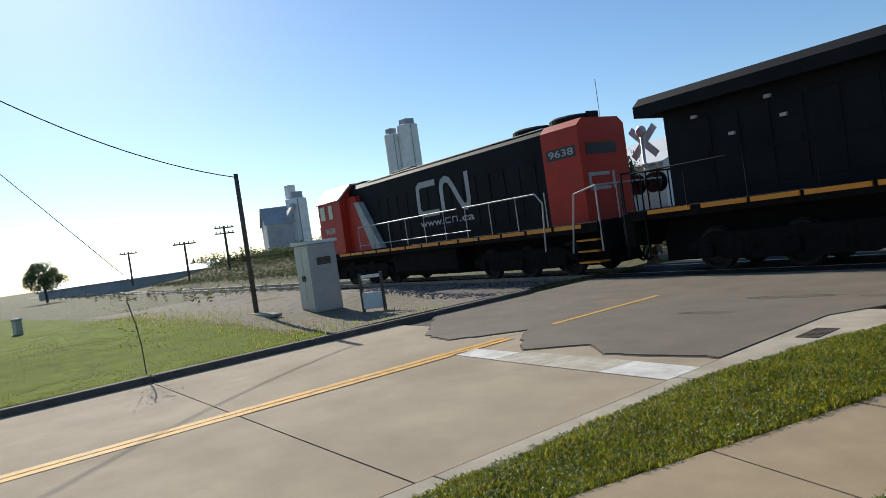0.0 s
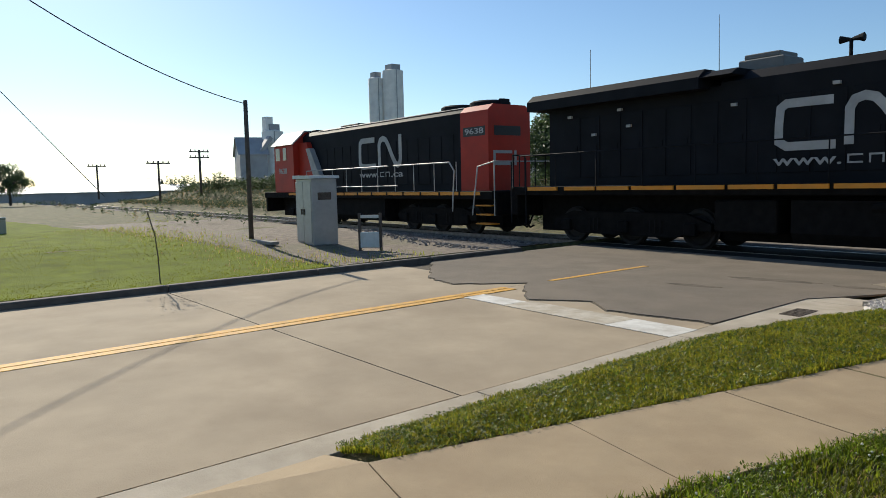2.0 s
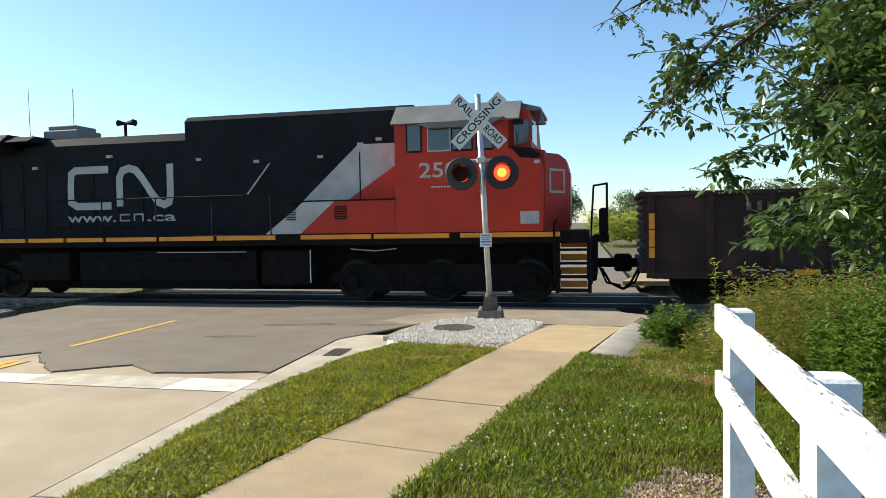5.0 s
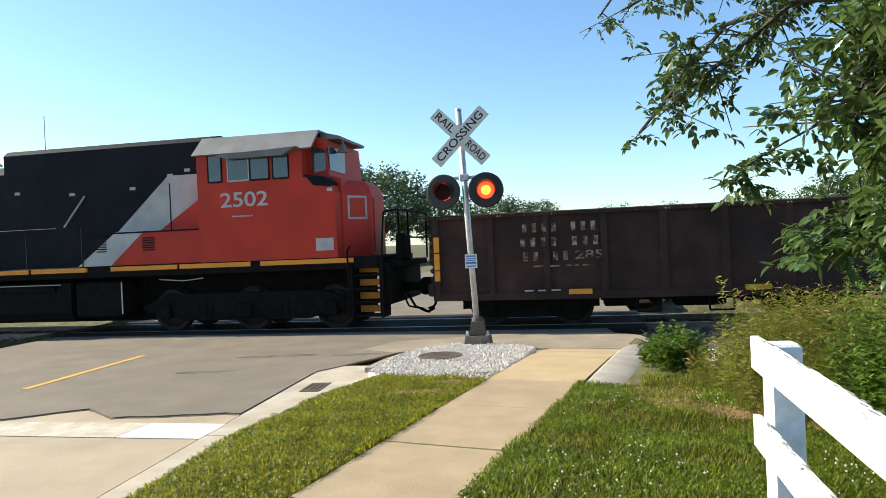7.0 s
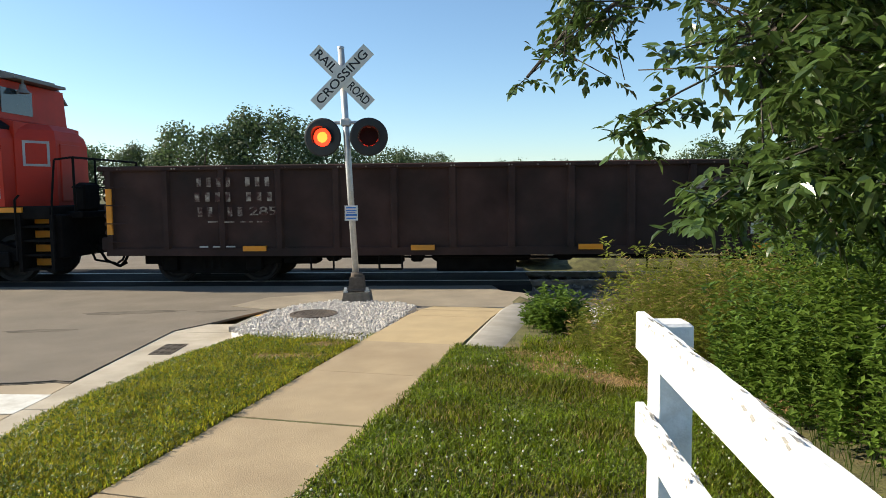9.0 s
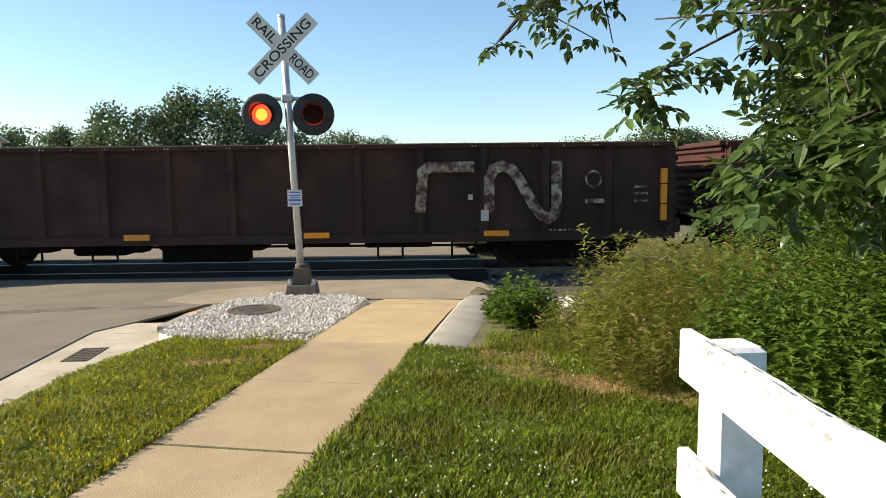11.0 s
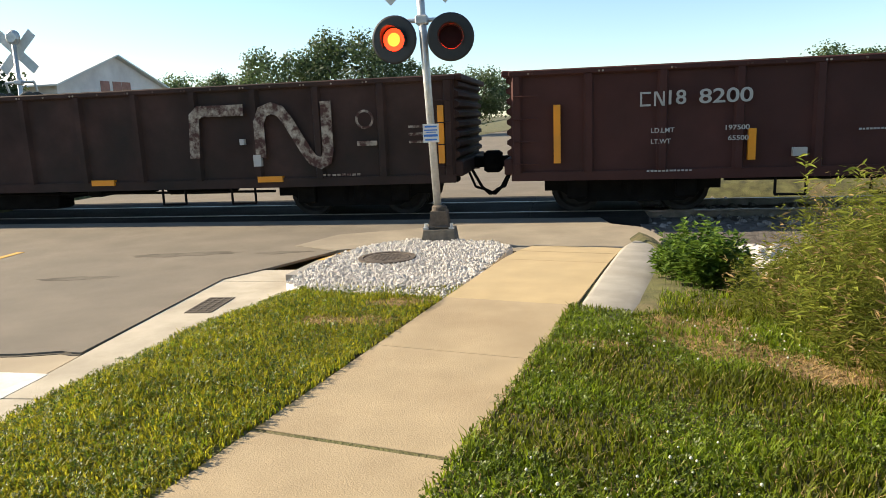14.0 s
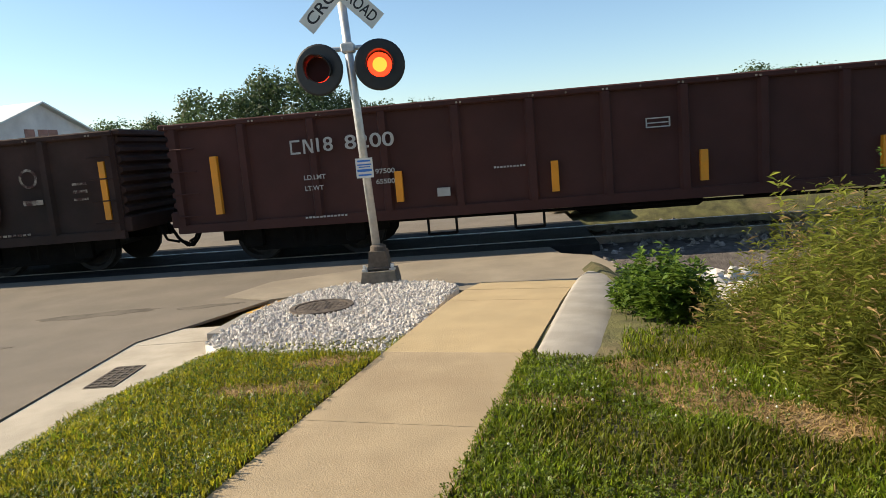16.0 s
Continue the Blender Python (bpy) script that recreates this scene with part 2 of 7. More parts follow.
class B:
    """Collects plain geometry for one mesh."""

    def __init__(self):
        self.v, self.f, self.g, self.hold = [], [], [], False

    def add(self, vs, fs):
        o = len(self.v)
        if not self.hold:
            self.g.append((o, len(self.f)))
        self.v += [tuple(p) for p in vs]
        self.f += [tuple(i + o for i in f) for f in fs]
        return self

    def box(self, x0, x1, y0, y1, z0, z1, c=0.0):
        if c <= 0:
            vs = [(x, y, z) for z in (z0, z1) for y in (y0, y1) for x in (x0, x1)]
            return self.add(vs, [(0, 2, 3, 1), (4, 5, 7, 6), (0, 1, 5, 4), (2, 6, 7, 3), (0, 4, 6, 2), (1, 3, 7, 5)])
        ring = []
        for z, d in ((z0, c), (z0 + c, 0), (z1 - c, 0), (z1, c)):
            a0, a1, b0, b1 = x0 + d, x1 - d, y0 + d, y1 - d
            e = c * 0.6
            ring.append([(a0 + e, b0, z), (a1 - e, b0, z), (a1, b0 + e, z), (a1, b1 - e, z), (a1 - e, b1, z), (a0 + e, b1, z), (a0, b1 - e, z), (a0, b0 + e, z)])
        vs = sum(ring, [])
        fs = [(7, 6, 5, 4, 3, 2, 1, 0), tuple(range(24, 32))]
        for k in range(3):
            for i in range(8):
                j = (i + 1) % 8
                fs.append((k * 8 + i, k * 8 + j, k * 8 + 8 + j, k * 8 + 8 + i))
        return self.add(vs, fs)

    def prism(self, pts, a, b, axis="y"):
        """pts in the plane across the axis: (x, z) for y, (x, y) for z, (y, z) for x; extruded from a to b."""
        n = len(pts)
        put = {"y": lambda p, q: (p[0], q, p[1]), "z": lambda p, q: (p[0], p[1], q), "x": lambda p, q: (q, p[0], p[1])}[axis]
        vs = [put(p, a) for p in pts] + [put(p, b) for p in pts]
        fs = [tuple(range(n)), tuple(reversed(range(n, 2 * n)))]
        fs += [(i, n + i, n + (i + 1) % n, (i + 1) % n) for i in range(n)]
        return self.add(vs, fs)

    def tube(self, p, q, r, r2=None, seg=8, cap=True):
        p, q = Vector(p), Vector(q)
        r2 = r if r2 is None else r2
        d = (q - p).normalized()
        s = d.orthogonal().normalized()
        t = d.cross(s)
        vs = [p + (s * math.cos(a) + t * math.sin(a)) * r for a in [2 * math.pi * i / seg for i in range(seg)]]
        vs += [q + (s * math.cos(a) + t * math.sin(a)) * r2 for a in [2 * math.pi * i / seg for i in range(seg)]]
        fs = [(i, (i + 1) % seg, seg + (i + 1) % seg, seg + i) for i in range(seg)]
        if cap:
            fs += [tuple(reversed(range(seg))), tuple(range(seg, 2 * seg))]
        return self.add(vs, fs)

    def path(self, pts, r, seg=6):
        self.g.append((len(self.v), len(self.f)))
        self.hold = True
        for p, q in zip(pts, pts[1:]):
            self.tube(p, q, r, seg=seg)
        self.hold = False
        return self

    def lathe(self, prof, c, axis="z", seg=20):
        """prof: (radius, along) pairs, turned about the axis through c."""
        n = len(prof)
        vs = []
        for i in range(seg):
            a = 2 * math.pi * i / seg
            for r, h in prof:
                u, w = r * math.cos(a), r * math.sin(a)
                vs.append({"z": (c[0] + u, c[1] + w, c[2] + h), "y": (c[0] + u, c[1] + h, c[2] + w), "x": (c[0] + h, c[1] + u, c[2] + w)}[axis])
        fs = [(i * n + k, ((i + 1) % seg) * n + k, ((i + 1) % seg) * n + k + 1, i * n + k + 1) for i in range(seg) for k in range(n - 1)]
        return self.add(vs, fs)

    def mesh(self, name, smooth=False):
        me = bpy.data.meshes.new(name)
        me.from_pydata(self.v, [], self.f)
        bm = bmesh.new()
        bm.from_mesh(me)
        bmesh.ops.recalc_face_normals(bm, faces=bm.faces)
        bm.to_mesh(me)
        bm.free()
        if smooth:
            me.polygons.foreach_set("use_smooth", [True] * len(me.polygons))
            me.update()
        return me


def part(name, b, material, parent, label="", smooth=False):
    ob = new(name, b.mesh(name, smooth))
    ob.data.materials.append(M[material])
    ob.parent = parent
    if label:
        ob["label"] = label
    return ob


def part_each(name, b, material, parent, label=""):
    """Links every piece that was added to b as a part of its own."""
    ends = b.g[1:] + [(len(b.v), len(b.f))]
    for (v0, f0), (v1, f1) in zip(b.g, ends):
        c = B()
        c.v = b.v[v0:v1]
        c.f = [tuple(i - v0 for i in f) for f in b.f[f0:f1]]
        part(name, c, material, parent, label)


def thing(name, label, category, group="", at=None, kind=""):
    ob = new(name)
    ob.empty_display_size = 0.2
    if at is not None:
        ob.matrix_world = at
    return tagged(ob, label, category, group, kind)


def solid(name, b, material, label, category, group="", kind="", smooth=False):
    ob = new(name, b.mesh(name, smooth))
    ob.data.materials.append(M[material])
    return tagged(ob, label, category, group, kind)


def lettering(name, words, size, material, parent, m, width=None, label="", thick=0.004):
    cu = bpy.data.curves.new(name, "FONT")
    cu.body, cu.size, cu.extrude, cu.align_x, cu.align_y = words, size, thick, "CENTER", "CENTER"
    cu.offset = size * 0.012
    tmp = new(name, cu)
    bpy.context.view_layer.update()
    me = bpy.data.meshes.new_from_object(tmp.evaluated_get(bpy.context.evaluated_depsgraph_get()))
    bpy.data.objects.remove(tmp)
    if width:
        xs = [v.co.x for v in me.vertices]
        k = width / (max(xs) - min(xs))
        for v in me.vertices:
            v.co.x *= k
    me.materials.clear()
    me.materials.append(M[material])
    ob = new(name, me)
    ob.parent = parent
    ob.matrix_basis = m
    if label:
        ob["label"] = label
    return ob


def smoothstep(a, b, x):
    t = min(1, max(0, (x - a) / (b - a)))
    return t * t * (3 - 2 * t)


# ---- plan: ground heights, track line ----
ROAD = -0.13
RAIL = -0.10
TRACK = Vector((0.093, 14.25, 0))
ALONG = Vector((1, -0.06, 0)).normalized()
ACROSS = Vector((0.06, 1, 0)).normalized()
TRACK_TURN = -3.434
WALK_DIR = Vector((0.262, 1.0, 0)).normalized()
WALK_SIDE = Vector((1.0, -0.262, 0)).normalized()


def across(x, y):
    return (Vector((x, y, 0)) - TRACK).dot(ACROSS)


def walk_left(y):
    return -0.41 + (y - 2.915) * 0.262


def walk_right(y):
    return 0.607 + (y - 2.6) * 0.267


def verge_edge(y):
    return -1.80 + 0.27 * smoothstep(4.6, 6.3, y) + 0.38 * smoothstep(6.2, 7.6, y)


def ground_z(x, y):
    d = across(x, y)
    z = 0.0
    if x < -10.3:
        z = -0.03 + 0.23 * smoothstep(-12.5, -17.5, x) * (1 - smoothstep(-5, -2.5, d))
    if verge_edge(y) <= x < walk_left(y) and 0.2 < y < 7.9:
        z = (ROAD + 0.015) * (1 - smoothstep(0.0, 0.5, x - verge_edge(y)))
    if x > 2.6:
        z -= 0.75 * smoothstep(2.7, 4.2, x) * smoothstep(-7.5, -3.0, d) * (1 - smoothstep(2.4, 4.0, d))
    z += 1.3 * smoothstep(7, 13, d) * smoothstep(-14, -26, x)
    if x > 3 and d > 12:
        z += 0.5 * smoothstep(12, 60, d)
    if x < -10.45 and abs(d) < 4.6:
        z = z - (z + 0.42) * (1 - smoothstep(3.2, 4.6, abs(d)))
    if -10.32 < x < verge_edge(y) or (-3 < x < walk_left(y) and y < 0.2) or (-10.32 < x < 4.6 + 0.1 * max(0, d) and d > 3.4 and x < 16):
        z = ROAD - 0.12
    if x >= -2.2 and y > 7.5 and d < 3.4 and x < min(2.75, walk_right(min(y, 10)) + 0.35):
        z = ROAD - 0.14
    if abs(d) < 3.3 and x > 2.4:
        z = min(z, ROAD - 0.16)
    z += 0.03 * (noise.noise((x * 0.35, y * 0.35, 0))) if z > ROAD - 0.1 else 0
    return z


def ground():
    xs = [-2000, -900, -400, -250, -150, -110, -80, -60, -45, -36, -30, -26, -23, -20] + [-18.5 + 0.4 * i for i in range(20)]
    xs += [-10.33, -10.31, -9, -7, -5, -3] + [-2.0 + 0.06 * i for i in range(20)] + [-0.75 + 0.25 * i for i in range(14)] + [2.85, 2.95] + [3.2 + 0.35 * i for i in range(14)]
    xs += [9, 11, 14, 18, 24, 32, 42, 60, 90, 140, 220, 400, 900, 2000]
    ys = [-2000, -700, -250, -100, -50, -25, -14, -9, -6] + [-5 + 0.5 * i for i in range(58)] + [25, 27, 30, 34, 40, 50, 65, 85, 120, 180, 300, 600, 1200, 2500]
    xs = sorted(set(xs))
    b = B()
    n = len(xs)
    b.v = [(x, y, ground_z(x, y)) for y in ys for x in xs]
    b.f = [(j * n + i, j * n + i + 1, j * n + n + i + 1, j * n + n + i) for j in range(len(ys) - 1) for i in range(n - 1)]
    return solid("ground", b, "grass_ground", "patchy green and straw-coloured grass ground", "ground", kind="structure", smooth=True)


ground()


def ragged(x0, x1, y0, y1, step, amp, seed):
    rnd = random.Random(seed)
    n = max(2, int(abs(x1 - x0) / step))
    return [(x0 + (x1 - x0) * i / n, y0 + (y1 - y0) * i / n + (rnd.uniform(-amp, amp) if 0 < i < n else 0)) for i in range(n + 1)]


def sheet(b, pts, z, t=0.1):
    b.prism(pts, z - t, z, "z")


def roadway():
    # concrete slabs, one piece each, with open joints between them
    road = thing("road", "worn tan concrete road with dark joints", "road", kind="structure")
    ys = [-60, -48, -36, -27, -18, -12.5, -7.0, -2.55, 1.85, 6.9]
    for k, (y0, y1) in enumerate(zip(ys, ys[1:])):
        for x0, x1 in ((-10.2, -6.17), (-6.155, -2.12)):
            b = B()
            sl = 0.028
            q = 0.012
            b.prism([(x0, y0 + q - sl * 4 * (x0 + 6.2) / 4), (x1, y0 + q - sl * 4 * (x1 + 6.2) / 4), (x1, y1 - q - sl * 4 * (x1 + 6.2) / 4), (x0, y1 - q - sl * 4 * (x0 + 6.2) / 4)], ROAD - 0.1, ROAD + 0.003 * (k % 2), "z")
            part("slab", b, "concrete", road)
    b = B()
    b.box(-10.22, -1.9, -60, 12, ROAD - 0.11, ROAD - 0.03)
    part("joint_filler", b, "joint", road)
    b = B()
    for y0, y1 in zip([-60, -30, -12, -7, -2.5, 1.9, 5.0, 8.3], [-30, -12, -7, -2.5, 1.9, 5.0, 8.3, 8.9]):
        b.box(-2.1, -1.74 if y1 < 5 else -1.0, y0 + 0.008, y1 - 0.008, ROAD - 0.1, ROAD + 0.006, 0.004)
    part("gutter", b, "gutter", road, "pale concrete gutter strip")
    # asphalt overlay towards the track with a broken edge
    b = B()
    knots = [(-2.12, 5.88), (-2.3, 5.92), (-3.6, 5.72), (-4.2, 6.16), (-5.0, 5.66), (-5.85, 6.48), (-6.2, 6.92), (-7.1, 5.95), (-8.1, 6.2), (-10.2, 8.0)]
    edge = [knots[0]]
    for k, (p, q) in enumerate(zip(knots, knots[1:])):
        edge += ragged(p[0], q[0], p[1], q[1], 0.15, 0.03 if k < 4 else 0.07, 3 + k)[1:]
    far = [TRACK + ALONG * s - ACROSS * 1.47 for s in (-10.4, 2.55)]
    poly = edge + [(-10.2, far[0].y), (far[1].x, far[1].y), (2.75, 11.2), (2.75, 10.6), (-0.3, 10.62), (-1.15, 10.1), (-1.75, 8.95), (-2.08, 8.4)]
    sheet(b, poly, ROAD + 0.018, 0.03)
    part("asphalt", b, "asphalt", road, "grey patched asphalt overlay with a broken edge")
    b = B()
    poly2 = [(x, y - 0.035) for x, y in edge]
    sheet(b, poly2 + [(x, y + 0.05) for x, y in reversed(edge)], ROAD + 0.0045, 0.01)
    part("crack", b, "joint", road)
    b = B()
    near = [TRACK + ALONG * s + ACROSS * 1.72 for s in (-10.4, 3.2)]
    sheet(b, [(near[0].x, near[0].y), (near[1].x, near[1].y), (4.6, 60), (16, 130), (4, 130), (-4.0, 60)], ROAD + 0.018, 0.06)
    part("asphalt", b, "asphalt", road, "grey asphalt beyond the track")
    # dusty strip where the walk meets the crossing
    b = B()
    sheet(b, [(-1.2, 10.02), (-0.2, 10.35), (1.18, 9.75), (2.5, 9.42), (3.0, 9.9), (3.2, 10.6), (3.05, 11.5), (2.5, 12.0), (0.5, 12.1), (-1.5, 11.3), (-1.9, 10.4)], ROAD + 0.026, 0.1)
    part("dusty_apron", b, "apron", road, "tan dusty pavement beside the crossing")
    # paint
    def stripe(name, material, pts, label):
        b = B()
        sheet(b, pts, ROAD + 0.009, 0.006)
        part(name, b, material, road, label)
    for dx in (-0.11, 0.07):
        stripe("yellow_line", "yellow", [(-6.32 + dx - 0.075, -60), (-6.32 + dx + 0.075, -60), (-6.02 + dx + 0.075, 6.3), (-6.02 + dx - 0.075, 6.3)], "worn yellow centre line")
    b = B()
    sheet(b, [(-6.12, 7.35), (-6.0, 7.35), (-5.95, 10.25), (-6.07, 10.25)], ROAD + 0.023, 0.006)
    part("yellow_line", b, "yellow", road, "worn yellow centre line")
    stripe("stop_line", "white_paint", [(-3.05, 4.93), (-2.10, 4.88), (-2.08, 5.44), (-2.98, 5.50)], "wide white stop line, still bright")
    stripe("stop_line", "worn_white", [(-4.0, 4.98), (-3.06, 4.93), (-2.99, 5.50), (-3.9, 5.54)], "stop line worn nearly away")
    stripe("stop_line", "worn_white", [(-4.95, 5.04), (-4.005, 4.98), (-3.905, 5.54), (-4.87, 5.58)], "stop line worn nearly away")
    stripe("stop_line", "white_paint", [(-5.95, 5.12), (-4.96, 5.06), (-4.9, 5.50), (-5.87, 5.54)], "remnant of a white stop line")
    rnd = random.Random(14)
    for cx, cy, rx, ry in ((-3.3, 9.9, 0.85, 0.15), (-3.9, 8.5, 0.5, 0.11), (-1.9, 9.95, 0.4, 0.1)):
        b = B()
        sheet(b, [(cx + rx * math.cos(a) * rnd.uniform(0.75, 1.1) + 0.25 * ry * math.sin(a), cy + ry * math.sin(a) * rnd.uniform(0.6, 1.3) + 0.1 * rx * math.cos(a)) for a in [math.tau * i / 22 for i in range(22)]], ROAD + 0.0205, 0.004)
        part("tar_smudge", b, "smudge", road, "dark tar smudge on the asphalt")
    # drain in the gutter
    b = B()
    cx, cy = -1.72, 7.31
    b.box(cx - 0.13, cx + 0.13, cy - 0.29, cy + 0.29, ROAD - 0.02, ROAD + 0.0085)
    part("drain_frame", b, "joint", road)
    b = B()
    for i in range(8):
        y = cy - 0.252 + i * 0.072
        b.box(cx - 0.12, cx + 0.12, y - 0.012, y + 0.012, ROAD, ROAD + 0.014)
    for dx in (-0.12, -0.04, 0.04, 0.12):
        b.box(cx + dx - 0.01, cx + dx + 0.01, cy - 0.27, cy + 0.27, ROAD, ROAD + 0.0135)
    part("drain_grate", b, "iron", road, "rusty iron drain grate")
    # left kerb
    kerb = thing("kerb", "dark weathered concrete kerb", "kerb", kind="structure")
    y = -40.0
    while y < 9.9:
        b = B()
        b.box(-10.40, -10.2, y + 0.008, y + 2.992, ROAD - 0.1, -0.015, 0.02)
        part("kerb_stone", b, "dark_kerb", kerb)
        y += 3.0
    b = B()
    b.prism([(-1.75, -2.3), (walk_left(0.2) - 0.015, 0.2), (-1.75, 0.2)], ROAD - 0.1, 0.004, "z")
    d = solid("driveway", b, "walk", "tan concrete driveway apron between road and sidewalk", "driveway", kind="structure")
    for v in d.data.vertices:
        if v.co.x < -1.7 and v.co.z > -0.05:
            v.co.z = ROAD + 0.012
    # low right kerb face along the gravel
    kerb2 = thing("kerb", "low pale concrete kerb beside the gravel", "kerb", kind="structure")
    for (x0, y0), (x1, y1) in zip([(-1.22, 8.3), (-1.1, 9.1), (-0.85, 9.7)], [(-1.1, 9.1), (-0.85, 9.7), (-0.4, 10.2)]):
        b = B()
        d = Vector((x1 - x0, y1 - y0)).normalized()
        n = Vector((-d.y, d.x)) * 0.09
        b.prism([(x0 + d.x * 0.006 - n.x, y0 + d.y * 0.006 - n.y), (x1 - n.x, y1 - n.y), (x1 + n.x, y1 + n.y), (x0 + d.x * 0.006 + n.x, y0 + d.y * 0.006 + n.y)], ROAD - 0.1, ROAD + 0.075, "z")
        part("kerb_stone", b, "yellow" if x0 == -1.1 else "kerb", kerb2, "worn yellow painted kerb" if x0 == -1.1 else "")


roadway()


def sidewalk():
    w = thing("pavement", "tan concrete sidewalk slabs with weedy joints", "sidewalk", kind="structure")
    ys = [-22, -18, -14, -10, -6.2, -3.2, -1.4, 0.05, 1.45, 2.85, 4.2, 5.58, 6.9]
    rnd = random.Random(8)

    def slab(y0, y1, z0, z1, material):
        b = B()
        gap = {4.2: 0.017, 5.58: 0.0025, 6.9: 0.001, 8.62: 0.004, 2.85: 0.009, 1.45: 0.0015}
        pts = []
        for y, s in ((y0 + gap.get(y0, 0.007), 0), (y1 - gap.get(y1, 0.007), 1)):
            pts.append((walk_left(y), y + 0.10, s))
            pts.append((walk_right(y), y - 0.19, s))
        zz = [z0, z0, z1, z1]
        q = [pts[0], pts[1], pts[3], pts[2]]
        zq = [zz[0], zz[1], zz[3], zz[2]]
        vs = [(p[0], p[1], z - 0.12) for p, z in zip(q, zq)] + [(p[0], p[1], z) for p, z in zip(q, zq)]
        b.add(vs, [(0, 1, 2, 3), (4, 5, 6, 7), (0, 1, 5, 4), (1, 2, 6, 5), (2, 3, 7, 6), (3, 0, 4, 7)])
        part("slab", b, material, w)
    for y0, y1 in zip(ys, ys[1:]):
        z = 0.022 + rnd.uniform(-0.004, 0.004)
        slab(y0, y1, z, z, "walk")
    slab(6.9, 8.62, 0.022, 0.01, "walk_tan")
    slab(8.62, 9.25, 0.01, -0.02, "walk_tan")
    slab(9.25, 10.0, -0.02, ROAD + 0.035, "walk_tan")
    b = B()
    b.prism([(walk_left(-22), -22), (walk_right(-22), -22), (walk_right(8.5), 8.4), (walk_left(8.5), 8.5)], -0.14, -0.012, "z")
    part("joint_filler", b, "joint", w)
    # sloping kerb wall on the far side of the walk
    k = thing("kerb", "pale grey rounded concrete kerb ramp beside the walk", "kerb", kind="structure")
    b = B()
    rows = []
    for y, top, wd in ((6.25, 0.024, 0.60), (7.0, 0.030, 0.74), (7.8, 0.034, 0.73), (8.6, 0.034, 0.68), (9.2, 0.028, 0.62), (9.7, 0.0, 0.55), (10.2, -0.05, 0.46), (10.7, -0.13, 0.30)):
        x = walk_right(y) + 0.03
        yy = y - 0.15
        rows.append([(x, yy, -0.3), (x, yy, top - 0.03), (x + 0.06, yy, top), (x + wd * 0.55, yy - 0.03, top - 0.005), (x + wd * 0.85, yy - 0.06, top - 0.06), (x + wd, yy - 0.08, top - 0.18), (x + wd + 0.05, yy - 0.1, -0.45)])
    vs = sum(rows, [])
    n = 7
    fs = [(j * n + i, j * n + i + 1, j * n + n + i + 1, j * n + n + i) for j in range(len(rows) - 1) for i in range(n - 1)]
    fs += [tuple(range(n)), tuple(range(len(vs) - n, len(vs)))]
    b.add(vs, fs)
    part("kerb_wall", b, "kerb", k, smooth=True)


sidewalk()


def track():
    t = thing("railway_track", "single railway track on dark stone ballast", "railway track", kind="structure")
    for off in (-0.755, 0.755):
        b = B()
        for s0, s1 in ((-300, -60), (-60, -10.4), (-10.4, 3.4), (3.4, 40), (40, 160)):
            a, c = TRACK + ALONG * s0 + ACROSS * off, TRACK + ALONG * s1 + ACROSS * off
            prof = [(-0.07, -0.17), (0.07, -0.17), (0.07, -0.155), (0.012, -0.13), (0.012, -0.045), (0.036, -0.035), (0.036, 0), (-0.036, 0), (-0.036, -0.035), (-0.012, -0.045), (-0.012, -0.13), (-0.07, -0.155)]
            vs = [(p.x + ACROSS.x * u, p.y + ACROSS.y * u, RAIL + w) for p in (a, c) for u, w in prof]
            m = len(prof)
            b.add(vs, [(i, (i + 1) % m, m + (i + 1) % m, m + i) for i in range(m)])
        part("rail", b, "steel", t, "worn steel rail")
    def bed(s0, s1, name):
        b = B()
        prof = [(-3.3, -0.75), (-2.1, -0.32), (-1.5, -0.27), (1.5, -0.27), (2.1, -0.32), (3.3, -0.75)]
        n = 40
        vs = []
        for i in range(n + 1):
            s = s0 + (s1 - s0) * i / n
            p = TRACK + ALONG * s
            for u, w in prof:
                vs.append((p.x + ACROSS.x * u, p.y + ACROSS.y * u, RAIL + w + 0.13 + 0.02 * noise.noise((s, u, 3))))
        m = len(prof)
        b.add(vs, [(j * m + i, j * m + i + 1, j * m + m + i + 1, j * m + m + i) for j in range(n) for i in range(m - 1)])
        part(name, b, "ballast", t)
    bed(-300, -10.3, "ballast")
    bed(3.2, 160, "ballast")
    b0 = B()
    b0.box(-0.11, 0.11, -1.3, 1.3, RAIL - 0.30, RAIL - 0.15)
    me = b0.mesh("sleeper")
    me.materials.append(M["tie"])
    for i in range(120):
        s = -10.9 - 0.55 * i if i < 90 else 3.7 + 0.55 * (i - 90)
        ob = new("sleeper", me)
        ob.parent = t
        p = TRACK + ALONG * s
        ob.matrix_basis = pose(p.x, p.y, 0.012 * (i % 3), 0, 0, TRACK_TURN)
    # crossing panels
    c = thing("crossing_panels", "dark rubber and asphalt crossing panels between the rails", "crossing", kind="structure")
    for u0, u1 in ((-1.49, -0.80), (-0.69, 0.69), (0.80, 1.74)):
        for k in range(7):
            s0 = -10.38 + k * 1.96
            b = B()
            q = [TRACK + ALONG * s + ACROSS * u for s, u in ((s0, u0), (s0 + 1.95, u0), (s0 + 1.95, u1), (s0, u1))]
            b.prism([(p.x, p.y) for p in q], ROAD - 0.15, RAIL - 0.008, "z")
            part("panel", b, "crossing", c)


track()

# ---- the train ----
HALF = 1.55


def train_pos(t):
    return 0.000621 * t ** 3 - 0.008059 * t ** 2 + 2.095957 * t - 0.043


